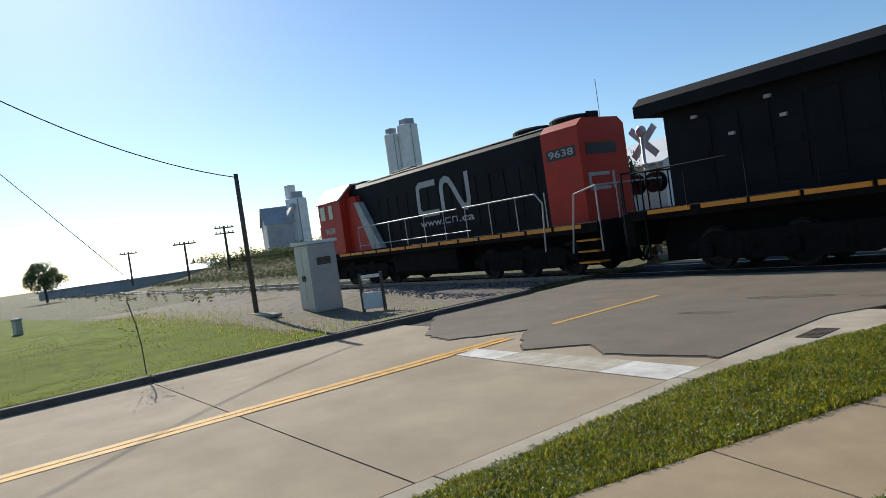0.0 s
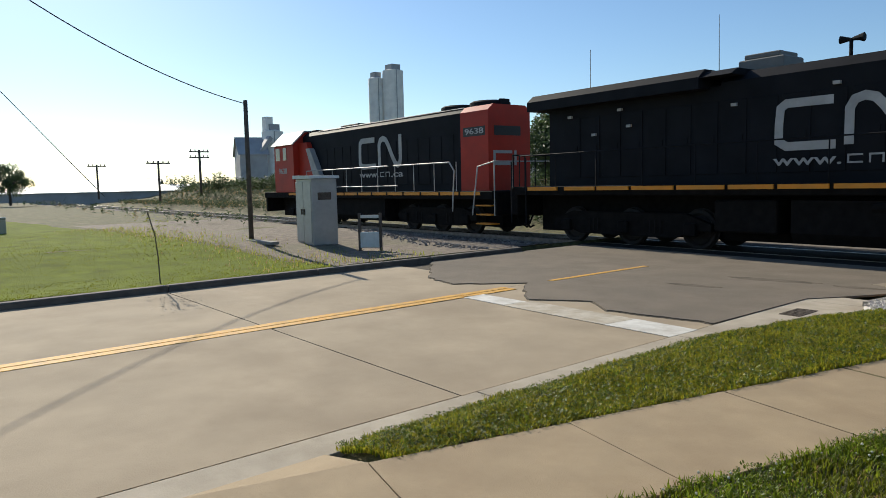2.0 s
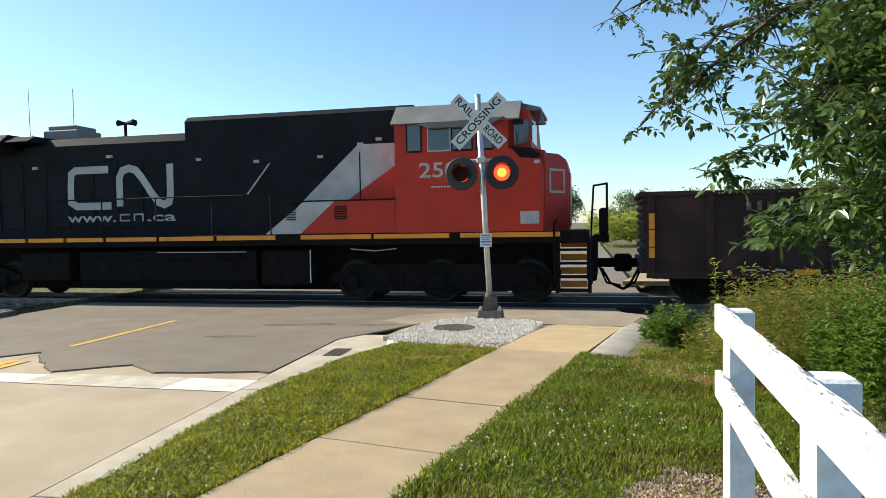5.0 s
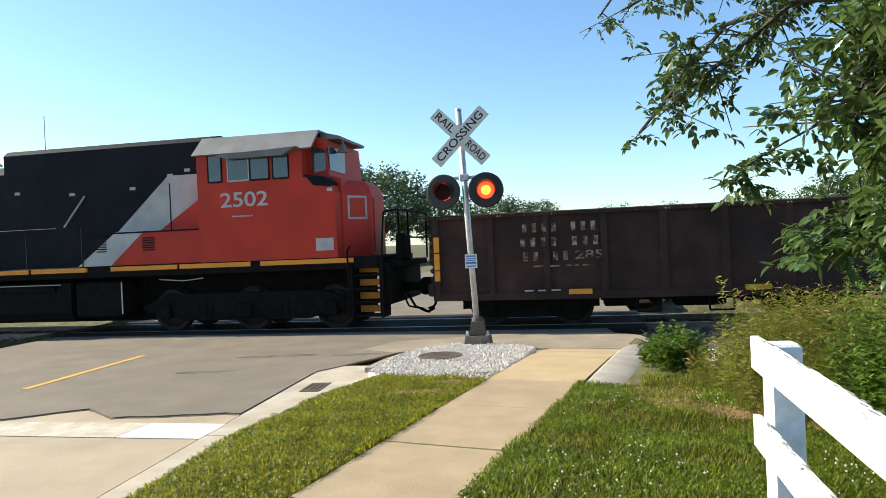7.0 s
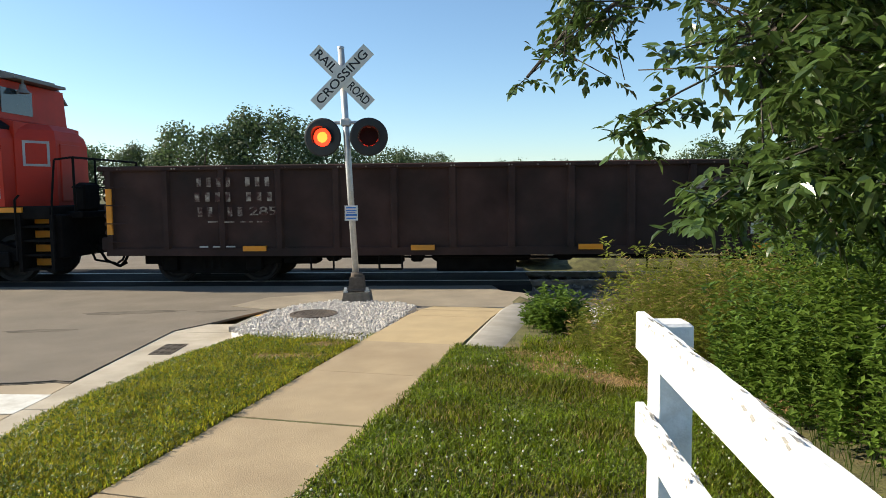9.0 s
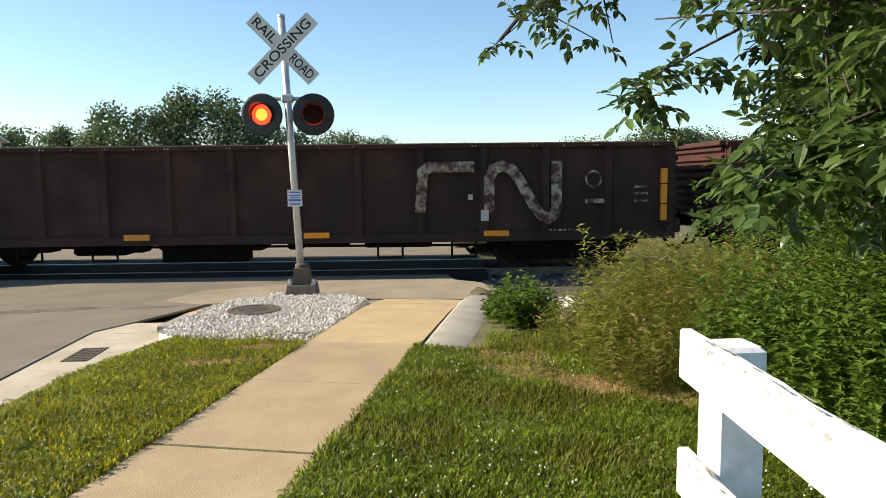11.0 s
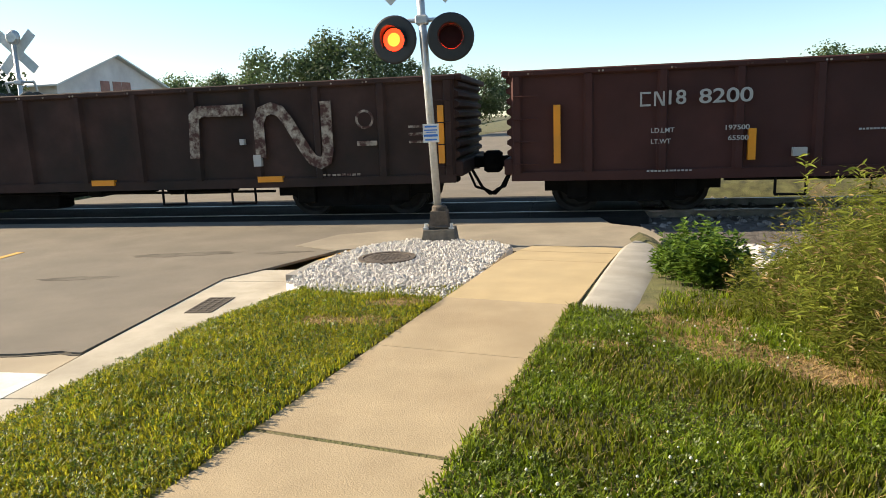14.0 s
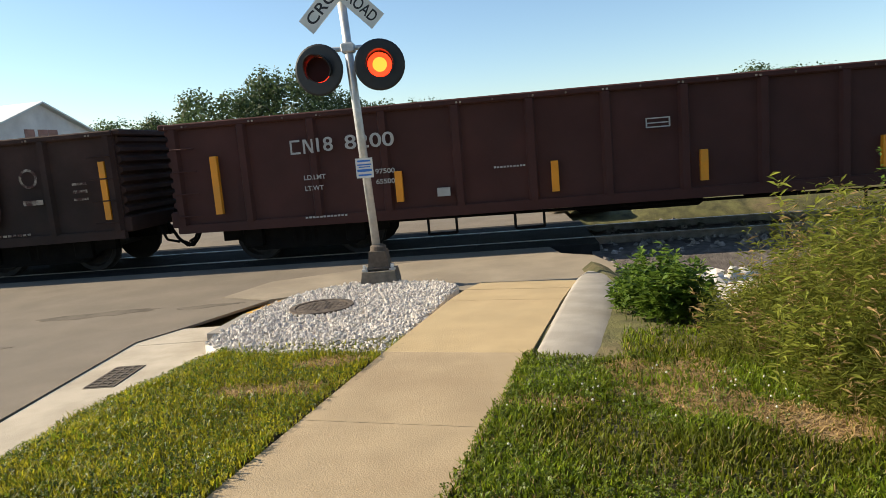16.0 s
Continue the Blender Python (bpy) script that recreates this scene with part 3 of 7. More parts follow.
def car_pose(s):
    p = TRACK + ALONG * s
    return pose(p.x, p.y, RAIL, 0, 0, TRACK_TURN)


WHEELS = []


def wheelset(parent, x, r=0.46):
    ob = new("wheelset", WHEEL_ME[r])
    ob.parent = parent
    ob.matrix_basis = pose(x, 0, r)
    WHEELS.append((ob, x, r))


def wheel_mesh(r):
    b = B()
    for sgn in (-1, 1):
        b.lathe([(0.02, sgn * 0.70), (r * 0.8, sgn * 0.70), (r + 0.025, sgn * 0.69), (r + 0.025, sgn * 0.72), (r, sgn * 0.725), (r - 0.01, sgn * 0.83), (r * 0.82, sgn * 0.83), (r * 0.72, sgn * 0.77), (r * 0.3, sgn * 0.78), (r * 0.22, sgn * 0.86), (0.02, sgn * 0.86)], (0, 0, 0), "y", 18)
        for k in range(4):
            a = k * math.pi / 2
            b.box(r * 0.5 * math.cos(a) - 0.03, r * 0.5 * math.cos(a) + 0.03, min(sgn * 0.76, sgn * 0.79), max(sgn * 0.76, sgn * 0.79), r * 0.5 * math.sin(a) - 0.03, r * 0.5 * math.sin(a) + 0.03)
    b.tube((0, -0.9, 0), (0, 0.9, 0), 0.08, seg=10)
    me = b.mesh("wheelset")
    me.materials.append(M["wheel"])
    return me


WHEEL_ME = {0.5: wheel_mesh(0.5), 0.42: wheel_mesh(0.42)}


def truck(parent, x, axles, r, side=1.08):
    for a in axles:
        wheelset(parent, x + a, r)
    b = B()
    L = max(axles) + 0.55
    for sg in (-1, 1):
        y0, y1 = sorted((sg * (side - 0.09), sg * (side + 0.07)))
        top, low = r + 0.40, r - 0.22
        pts = [(-L, r - 0.02), (-L, r + 0.14), (-L * 0.72, top), (L * 0.72, top), (L, r + 0.14), (L, r - 0.02), (L * 0.82, r - 0.02), (L * 0.6, low), (-L * 0.6, low), (-L * 0.82, r - 0.02)]
        b.prism([(x + px, pz) for px, pz in pts], y0, y1)
        for a in axles:
            b.box(x + a - 0.17, x + a + 0.17, min(sg * side, sg * (side + 0.16)), max(sg * side, sg * (side + 0.16)), r - 0.16, r + 0.17, 0.03)
        for a in [(p + q) / 2 for p, q in zip(axles, axles[1:])]:
            for dx in (-0.16, 0, 0.16):
                b.tube((x + a + dx, sg * (side + 0.02), r - 0.12), (x + a + dx, sg * (side + 0.02), r + 0.22), 0.075, seg=8)
    b.box(x - 0.3, x + 0.3, -side, side, r - 0.02, r + 0.3)
    return part("truck_frame", b, "under", parent, "black cast truck frame")


def coupler(parent, x0, x1):
    b = B()
    z = 0.86
    b.box(min(x0, x1), max(x0, x1), -0.1, 0.1, z - 0.1, z + 0.1, 0.02)
    b.box(x1 - 0.16, x1 + 0.16, -0.17, 0.17, z - 0.2, z + 0.2, 0.05)
    sg = 1 if x1 > x0 else -1
    b.path([(x0 + sg * 0.1, -0.35, 0.75), (x0 + sg * 0.28, -0.34, 0.42), (x1 - sg * 0.05, -0.3, 0.28), (x1 + sg * 0.12, -0.3, 0.36)], 0.03)
    b.path([(x0 + sg * 0.05, -0.6, 0.8), (x0 + sg * 0.2, -0.62, 0.45), (x1 - sg * 0.1, -0.5, 0.38)], 0.024)
    return part("coupler", b, "under", parent, "black knuckle coupler with hanging air hoses")


def rail_line(b, pts, r=0.02):
    b.path(pts, r, 6)


def logo(parent, x0, x1, z0, z1, y, material, worn=False):
    """Two plain angular shapes in off-white: an open bracket and an arch with a slanted bar and an upright."""
    w, h = x1 - x0, z1 - z0
    t = 0.17 * h
    out = []

    def stroke(pts, name):
        b = B()
        m = len(pts)
        ps = [Vector((x0 + p[0] * w, z0 + p[1] * h)) for p in pts]
        L, R = [], []
        for i, p in enumerate(ps):
            d = Vector((0, 0))
            if i:
                d += (p - ps[i - 1]).normalized()
            if i < m - 1:
                d += (ps[i + 1] - p).normalized()
            d.normalize()
            nrm = Vector((-d.y, d.x))
            k = 1.0
            if 0 < i < m - 1:
                c = (ps[i] - ps[i - 1]).normalized().dot(d)
                k = 1 / max(0.5, c)
            L.append(p + nrm * t / 2 * k)
            R.append(p - nrm * t / 2 * k)
        for i in range(m - 1):
            b.prism([(R[i].x, R[i].y), (R[i + 1].x, R[i + 1].y), (L[i + 1].x, L[i + 1].y), (L[i].x, L[i].y)], y - 0.006, y)
        out.append(part(name, b, material, parent, "off-white painted emblem shape"))
    r = 0.05
    cpts = [(0.40, 0.92), (r + 0.045, 0.92), (0.055, 0.84), (0.045, 0.5)]
    cpts += [(0.045, 0.18), (r + 0.05, 0.08), (0.42, 0.08)] if not worn else [(0.035, 0.2)]
    stroke(cpts, "emblem")
    npts = [(0.50, 0.06 if not worn else 0.18), (0.50, 0.72), (0.53, 0.88), (0.59, 0.93), (0.65, 0.88), (0.70, 0.72), (0.80, 0.30), (0.85, 0.13), (0.90, 0.08), (0.94, 0.13), (0.955, 0.28), (0.955, 1.0)]
    stroke(npts, "emblem")


def bars(parent, x0, x1, z, h, y, material, n, name="small_lettering"):
    """Writing too small to read, as a row of plain bars."""
    rnd = random.Random(int(x0 * 100) + n)
    step = (x1 - x0) / n
    for i in range(n):
        b = B()
        wd = step * rnd.uniform(0.6, 0.8)
        b.box(x0 + i * step, x0 + i * step + wd, y - 0.004, y, z - h / 2, z + h / 2 * rnd.uniform(0.7, 1.0))
        part(name, b, material, parent, "plain painted bar")


def worn_letters(parent, x0, x1, z, h, y, material, n):
    """Faded writing that cannot be read: a row of plain bars, one of them gone."""
    step = (x1 - x0) / n
    for i in range(n):
        if i == n // 2:
            continue
        b = B()
        p = x0 + i * step
        b.box(p, p + step * 0.45, y - 0.004, y, z - h / 2, z + h / 2)
        part("faded_lettering", b, material, parent, "plain painted bar")


def web_address(parent, x0, x1, z, h, y, material):
    w = x1 - x0
    for words, a, c in (("www.", 0.0, 0.46), (".ca", 0.74, 1.0)):
        lettering("lettering", words, h * 1.75, material, parent, pose(x0 + w * (a + c) / 2, y - 0.004, z, 90, 0, 0), width=w * (c - a), label="white painted lettering")
    t = h * 0.2
    for a, c, far in ((0.49, 0.585, False), (0.62, 0.71, True)):
        b = B()
        p, q = x0 + w * a, x0 + w * c
        b.box(p, p + t, y - 0.004, y, z - h / 2, z + h / 2)
        b.box(p + t, q, y - 0.004, y, z + h / 2 - t, z + h / 2)
        if far:
            b.box(q - t, q, y - 0.004, y, z - h / 2, z + h / 2 - t)
        else:
            b.box(p + t, q, y - 0.004, y, z - h / 2, z - h / 2 + t)
        part("small_emblem", b, material, parent, "plain white strokes")


def digits(parent, words, x0, x1, z, h, y, material, label):
    return lettering("road_number", words, h * 1.38, material, parent, pose((x0 + x1) / 2, y - 0.004, z, 90, 0, 0), width=x1 - x0, label=label)


def locomotive_a():
    """The wide-cab road engine; x runs from its long-hood end towards the cab, rail top at z = 0."""
    s0 = 2.1
    off = [0.0]
    e = thing("locomotive", "black and red diesel road locomotive with white stripe, wide cab", "locomotive", "locomotives", car_pose(s0))

    def X(s):
        return s - s0 + off[0]
    # frame and sill
    b = B()
    b.box(X(-8.9), X(12.3), -1.5, 1.5, 1.36, 1.62, 0.02)
    # Full-length box added only to block light between the wheels.
    b.box(X(-8.5), X(11.6), -0.62, 0.62, 0.26, 1.36)
    b.box(X(-9.1), X(-8.75), -1.45, 1.45, 0.75, 1.6, 0.03)
    b.box(X(12.3), X(12.5), -1.45, 1.45, 0.55, 1.45, 0.03)
    part("underframe", b, "under", e)
    for a, c in ((-8.2, -7.0), (-6.7, -5.6), (-5.5, -4.45), (-4.35, -3.1), (-3.0, -1.75), (-1.65, -0.6), (-0.5, 0.55), (0.65, 2.05), (2.15, 3.6), (3.7, 5.2), (5.85, 7.55), (7.62, 9.35), (9.6, 11.75)):
        b = B()
        b.box(X(a), X(c), -HALF - 0.004, -1.48, 1.50, 1.60)
        part("sill_stripe", b, "stripe", e, "yellow reflective sill stripe")
    # radiator end, hood, raised blower section
    hy = 1.0

    def roofed(name, x0, x1, zt, half, material, cham=0.25, z0=1.62, extra=None):
        b = B()
        b.prism([(-half, z0), (half, z0), (half, zt - cham), (half - cham * 1.2, zt), (-half + cham * 1.2, zt), (-half, zt - cham)], X(x0), X(x1), "x")
        return part(name, b, material, e)
    roofed("radiator_section", -7.8, -2.2, 3.95, 1.0, "loco_black", 0.05)
    b = B()
    b.prism([(-1.45, 3.85), (1.45, 3.85), (1.45, 4.12), (1.2, 4.32), (-1.2, 4.32), (-1.45, 4.12)], X(-8.3), X(-2.5), "x")
    b.prism([(-1.42, 4.1), (1.42, 4.1), (1.15, 4.25), (-1.15, 4.25)], X(-2.5), X(-1.7), "x")
    part("radiator_wing", b, "loco_black", e, "overhanging black radiator roof")
    roofed("engine_hood", -2.2, 2.6, 4.2, 1.0, "loco_black", 0.22)
    roofed("blower_section", 2.6, 8.4, 4.55, 1.05, "loco_black", 0.12)
    b = B()
    b.prism([(-1.02, 1.62), (1.02, 1.62), (1.02, 3.7), (-1.02, 3.7)], X(2.6), X(5.0), "x")
    part("hood_doors", b, "loco_black", e)
    # door seams on the hood
    for s in [-7.2 + 0.72 * i for i in range(14)]:
        b = B()
        b.box(X(s), X(s) + 0.62, -1.018, -0.99, 1.85, 3.55, 0.006)
        part("hood_door", b, "loco_black", e)
        b = B()
        b.box(X(s) + 0.5, X(s) + 0.53, -1.035, -1.0, 2.6, 2.75)
        part("latch", b, "loco_black", e)
    for s, z in ((-7.0, 3.55), (-5.2, 3.6), (-4.9, 3.15), (-1.9, 3.4), (0.35, 3.62), (2.9, 3.45), (4.45, 3.35), (6.1, 3.4), (7.1, 3.65), (7.55, 3.75), (-6.1, 3.0)):
        b = B()
        b.box(X(s), X(s) + 0.14, -1.075, -1.0, z, z + 0.07)
        part("data_plate", b, "loco_white", e, "small pale plate")
    # exhaust stack, horn, antenna
    b = B()
    b.box(X(-2.1), X(-1.0), -0.45, 0.45, 4.15, 4.5, 0.03)
    b.box(X(-1.98), X(-1.12), -0.4, 0.4, 4.5, 4.62, 0.02)
    part("exhaust", b, "loco_roof", e)
    b = B()
    b.tube((X(0.35), -0.3, 4.15), (X(0.35), -0.3, 4.62), 0.04)
    for dx, dy, l in ((1, 0, 0.26), (-1, 0.0, 0.22), (1, 0.14, 0.2)):
        b.tube((X(0.35), -0.3 + dy, 4.6 + 0.05 * (dy > 0)), (X(0.35) + dx * l, -0.3 + dy, 4.62), 0.03, 0.085, seg=10)
    part("horn", b, "loco_black", e, "black air horn cluster")
    b = B()
    b.tube((X(-2.75), -0.2, 4.2), (X(-2.77), -0.2, 5.75), 0.012, 0.006, seg=5)
    part("antenna", b, "loco_roof", e)
    # white and red swept panels ahead of the cab
    off[0] = -0.28
    b = B()
    b.prism([(X(5.15), 1.63), (X(5.95), 1.63), (X(8.42), 3.25), (X(8.42), 3.68), (X(7.4), 3.68)], -1.078, -1.05)
    part("white_band", b, "loco_white", e, "slanted dirty white band")
    b = B()
    b.prism([(X(5.95), 1.63), (X(8.42), 1.63), (X(8.42), 3.25)], -1.078, -1.05)
    part("red_panel", b, "loco_red", e)
    b = B()
    b.prism([(X(5.3), 1.63), (X(8.4), 1.63), (X(8.4), 2.38), (X(6.3), 2.38)], -1.48, -1.08)
    ob = part("battery_box", b, "loco_red", e)
    b = B()
    b.prism([(X(5.22), 1.63), (X(6.1), 1.63), (X(7.0), 2.4), (X(6.25), 2.4)], -1.492, -1.07)
    part("white_band", b, "loco_white", e, "slanted dirty white band")
    b = B()
    for i in range(6):
        b.box(X(5.75), X(6.0), -1.51, -1.49, 1.95 + i * 0.055, 1.975 + i * 0.055)
        b.box(X(6.95), X(7.25), -1.51, -1.49, 1.95 + i * 0.055, 1.975 + i * 0.055)
    part_each("louvre", b, "loco_black", e)
    b = B()
    b.box(X(7.42), X(7.45), -1.083, -1.06, 2.4, 3.5)
    b.box(X(5.6), X(8.4), -1.5, -1.08, 2.36, 2.395)
    part_each("panel_seam", b, "loco_black", e)
    # cab
    b = B()
    b.prism([(-1.53, 1.62), (1.53, 1.62), (1.53, 4.08), (1.1, 4.38), (-1.1, 4.38), (-1.53, 4.08)], X(8.42), X(10.95), "x")
    cab = part("cab", b, "loco_red", e, "orange-red cab")
    b = B()
    b.prism([(X(10.95), 1.62), (X(11.70), 1.62), (X(11.70), 3.36), (X(11.42), 3.44), (X(11.36), 4.25), (X(10.95), 4.38)], -1.16, 1.16)
    # the tapered front of the short hood, with a rounded top
    rings = [[(X(11.70) - back, -1.16 + inset), (X(12.16) - back, -0.5 + inset), (X(12.16) - back, 0.5 - inset), (X(11.70) - back, 1.16 - inset)] for back, inset in ((0, 0), (0, 0), (0.06, 0.05), (0.22, 0.12))]
    vs = [(x, y, z) for ring, z in zip(rings, (1.62, 3.02, 3.22, 3.35)) for x, y in ring]
    b.add(vs, [(0, 1, 2, 3), (12, 13, 14, 15)] + [(k * 4 + i, k * 4 + (i + 1) % 4, k * 4 + 4 + (i + 1) % 4, k * 4 + 4 + i) for k in range(3) for i in range(4)])
    b.prism([(X(10.95), 1.62), (X(11.68), 1.62), (X(11.67), 3.0), (X(11.6), 3.2), (X(11.45), 3.32), (X(10.95), 3.4)], -1.53, 1.53)
    part("nose", b, "loco_red", e, "orange-red short hood")
    b = B()
    b.prism([(X(10.98), 3.45), (X(11.45), 3.38), (X(11.62), 3.26), (X(11.6), 3.16), (X(11.2), 3.2)], -1.536, -1.0)
    part("anti_glare_panel", b, "loco_black", e)
    b = B()
    b.prism([(-1.62, 4.02), (-1.58, 4.0), (-1.08, 4.42), (1.08, 4.42), (1.58, 4.0), (1.62, 4.02), (1.12, 4.47), (-1.12, 4.47)], X(8.35), X(11.2), "x")
    b.prism([(X(11.15), 4.28), (X(11.6), 4.28), (X(11.6), 4.34), (X(11.15), 4.46)], -0.9, 0.9)
    part("cab_roof", b, "loco_roof", cab, "weathered grey roof")
    b = B()
    b.prism([(X(9.0), 3.98), (X(10.9), 4.05), (X(10.55), 3.88), (X(9.25), 3.88)], -1.72, -1.5)
    part("sunshade", b, "loco_roof", cab)
    for a, c in ((8.72, 9.02), (9.2, 9.68), (9.74, 10.16), (10.28, 10.62)):
        b = B()
        b.box(X(a), X(c), -1.545, -1.5, 3.42, 3.98)
        w = part("window", b, "glass", cab)
        b = B()
        b.box(X(a) - 0.025, X(a), -1.555, -1.52, 3.4, 4.0)
        b.box(X(c), X(c) + 0.025, -1.555, -1.52, 3.4, 4.0)
        b.box(X(a), X(c), -1.555, -1.52, 3.385, 3.42)
        part_each("window_frame", b, "loco_white" if a == 9.2 else "loco_black", cab)
    for a, c in ((11.0, 11.36),):
        b = B()
        b.prism([(X(a) + 0.05, 3.5), (X(c), 3.56), (X(c), 4.0), (X(a) + 0.02, 4.12)], -1.172, -1.14)
        part("windscreen", b, "glass", e)
    b = B()
    b.box(X(11.39), X(11.43), -1.1, -0.1, 3.56, 4.08)
    part("windscreen", b, "glass", e)
    b = B()
    b.lathe([(0.02, 0.16), (0.06, 0.14), (0.075, 0.05), (0.12, 0.0), (0.13, -0.04), (0.02, -0.05)], (X(11.57), -0.6, 4.04), "z", 14)
    b.tube((X(11.57), -0.6, 4.17), (X(11.57), -0.6, 4.3), 0.025)
    part("bell", b, "loco_roof", e, "small bronze bell")
    digits(e, "2502", X(8.98), X(10.12), 2.97, 0.33, -1.533, "loco_white", "white road number")
    bars(e, X(9.25), X(9.75), 2.62, 0.035, -1.535, "loco_white", 7)
    b = B()
    b.box(X(11.2), X(11.6), -1.54, -1.5, 1.78, 2.05)
    part("notice_plate", b, "loco_white", e, "scuffed grey-white plate")
    b = B()
    b.box(X(11.5), X(11.62), -1.545, -1.5, 3.06, 3.13)
    part("number_board", b, "loco_white", e)
    # nose front with emblem outline, head lamps
    b = B()
    p, q = Vector((X(11.70), -1.16)), Vector((X(12.16), -0.5))
    w = (q - p).normalized()
    n = Vector((w.y, -w.x)) * 0.012
    for u0, u1, z0, z1 in ((0.14, 0.19, 2.45, 2.98), (0.19, 0.62, 2.93, 2.98), (0.19, 0.62, 2.45, 2.50), (0.62, 0.67, 2.45, 2.98)):
        a, c = p + w * u0, p + w * u1
        b.prism([tuple(a - n), tuple(c - n), tuple(c + n), tuple(a + n)], z0, z1, "z")
    part_each("emblem", b, "loco_white", e, "off-white painted emblem stroke")
    b = B()
    b.box(X(12.13), X(12.19), -0.38, 0.38, 1.7, 2.95, 0.02)
    part("nose_door", b, "loco_red", e)
    off[0] = 0.0
    logo(e, X(-0.92), X(2.28), 2.32, 3.42, -1.024, "loco_white")
    web_address(e, X(-0.88), X(2.26), 2.1, 0.19, -1.024, "loco_white")
    off[0] = -0.3
    # steps and front platform
    b = B()
    b.box(X(11.95), X(12.02), -1.56, -1.0, 0.3, 1.45)
    b.box(X(12.62), X(12.69), -1.56, -1.0, 0.3, 1.45)
    part_each("step_side", b, "under", e)
    for i in range(4):
        b = B()
        b.box(X(12.02), X(12.62), -1.5, -1.1, 0.32 + i * 0.29, 0.36 + i * 0.29)
        part("step_tread", b, "under", e)
        b = B()
        b.box(X(12.04), X(12.60), -1.14, -1.1, 0.39 + i * 0.29, 0.53 + i * 0.29)
        part("step_riser", b, "stripe", e, "orange-yellow step riser")
    b = B()
    b.path([(X(11.93), -1.57, 0.5), (X(11.93), -1.57, 1.75), (X(11.98), -1.5, 1.85)], 0.022)
    b.path([(X(12.70), -1.57, 0.5), (X(12.70), -1.57, 1.7), (X(12.75), -1.5, 2.55), (X(13.0), -1.3, 2.6)], 0.022)
    b.path([(X(13.02), -1.3, 1.5), (X(13.02), -1.3, 2.6), (X(13.02), 1.3, 2.6), (X(13.02), 1.3, 1.5)], 0.026)
    b.path([(X(13.02), -0.5, 1.5), (X(13.02), -0.5, 2.6)], 0.022)
    b.path([(X(12.98), -1.3, 2.0), (X(12.98), 1.3, 2.0)], 0.02)
    part_each("front_handrail", b, "under", e, "black end handrail")
    b = B()
    b.box(X(12.7), X(13.06), -1.1, 1.1, 1.36, 1.5, 0.02)
    b.box(X(12.85), X(13.05), -1.0, -0.4, 1.5, 2.1, 0.05)
    part("front_platform", b, "under", e)
    off[0] = 0.0
    # walkway handrail
    b = B()
    for s in [-8.6 + 1.52 * i for i in range(10)]:
        b.tube((X(s), -1.5, 1.6), (X(s), -1.5, 2.55), 0.016, seg=6)
    b.path([(X(-8.6), -1.5, 2.55), (X(4.4), -1.5, 2.55)], 0.018)
    part_each("handrail", b, "loco_black", e, "long side handrail")
    b = B()
    b.path([(X(4.3), -1.12, 2.6), (X(4.9), -1.12, 3.32)], 0.022)
    part_each("grab_iron", b, "loco_white", e)
    # tank and gear under the frame
    b = B()
    b.prism([(-1.35, 0.55), (-1.2, 0.32), (1.2, 0.32), (1.35, 0.55), (1.35, 1.25), (-1.35, 1.25)], X(-0.3), X(4.6), "x")
    part("fuel_tank", b, "under", e, "black fuel tank")
    b = B()
    b.tube((X(1.3), -1.3, 1.12), (X(4.2), -1.3, 1.12), 0.11, seg=12)
    b.box(X(4.75), X(6.0), -1.38, -0.6, 0.42, 1.25, 0.04)
    b.box(X(-2.1), X(-0.6), -1.36, -0.6, 0.5, 1.25, 0.04)
    part_each("air_reservoir", b, "under", e)
    b = B()
    b.path([(X(2.0), -1.44, 1.22), (X(4.4), -1.44, 1.22)], 0.012)
    b.path([(X(6.02), -1.42, 0.5), (X(6.02), -1.42, 1.25)], 0.014)
    b.path([(X(7.0), -1.4, 1.27), (X(7.6), -1.4, 1.22), (X(8.1), -1.4, 1.27)], 0.012)
    part_each("brake_pipe", b, "galv", e, "thin pale pipe")
    truck(e, X(-4.9), (-2.05, 0.0, 2.05), 0.5)
    truck(e, X(9.0), (-2.05, 0.0, 2.05), 0.5)
    coupler(e, X(12.5), X(13.1))
    coupler(e, X(-9.1), X(-9.6))
    # rear platform rail
    b = B()
    b.path([(X(-9.0), -1.4, 1.6), (X(-9.0), -1.4, 2.6), (X(-9.0), 1.4, 2.6), (X(-9.0), 1.4, 1.6)], 0.024)
    for y in (-0.9, -0.45, 0, 0.45, 0.9):
        b.path([(X(-9.0), y, 1.6), (X(-9.0), y, 2.6)], 0.018)
    b.path([(X(-8.3), -1.52, 0.5), (X(-8.3), -1.52, 2.5)], 0.02)
    b.path([(X(-8.95), -1.52, 0.5), (X(-8.95), -1.52, 2.4)], 0.02)
    part_each("rear_handrail", b, "loco_black", e)
    return e, s0


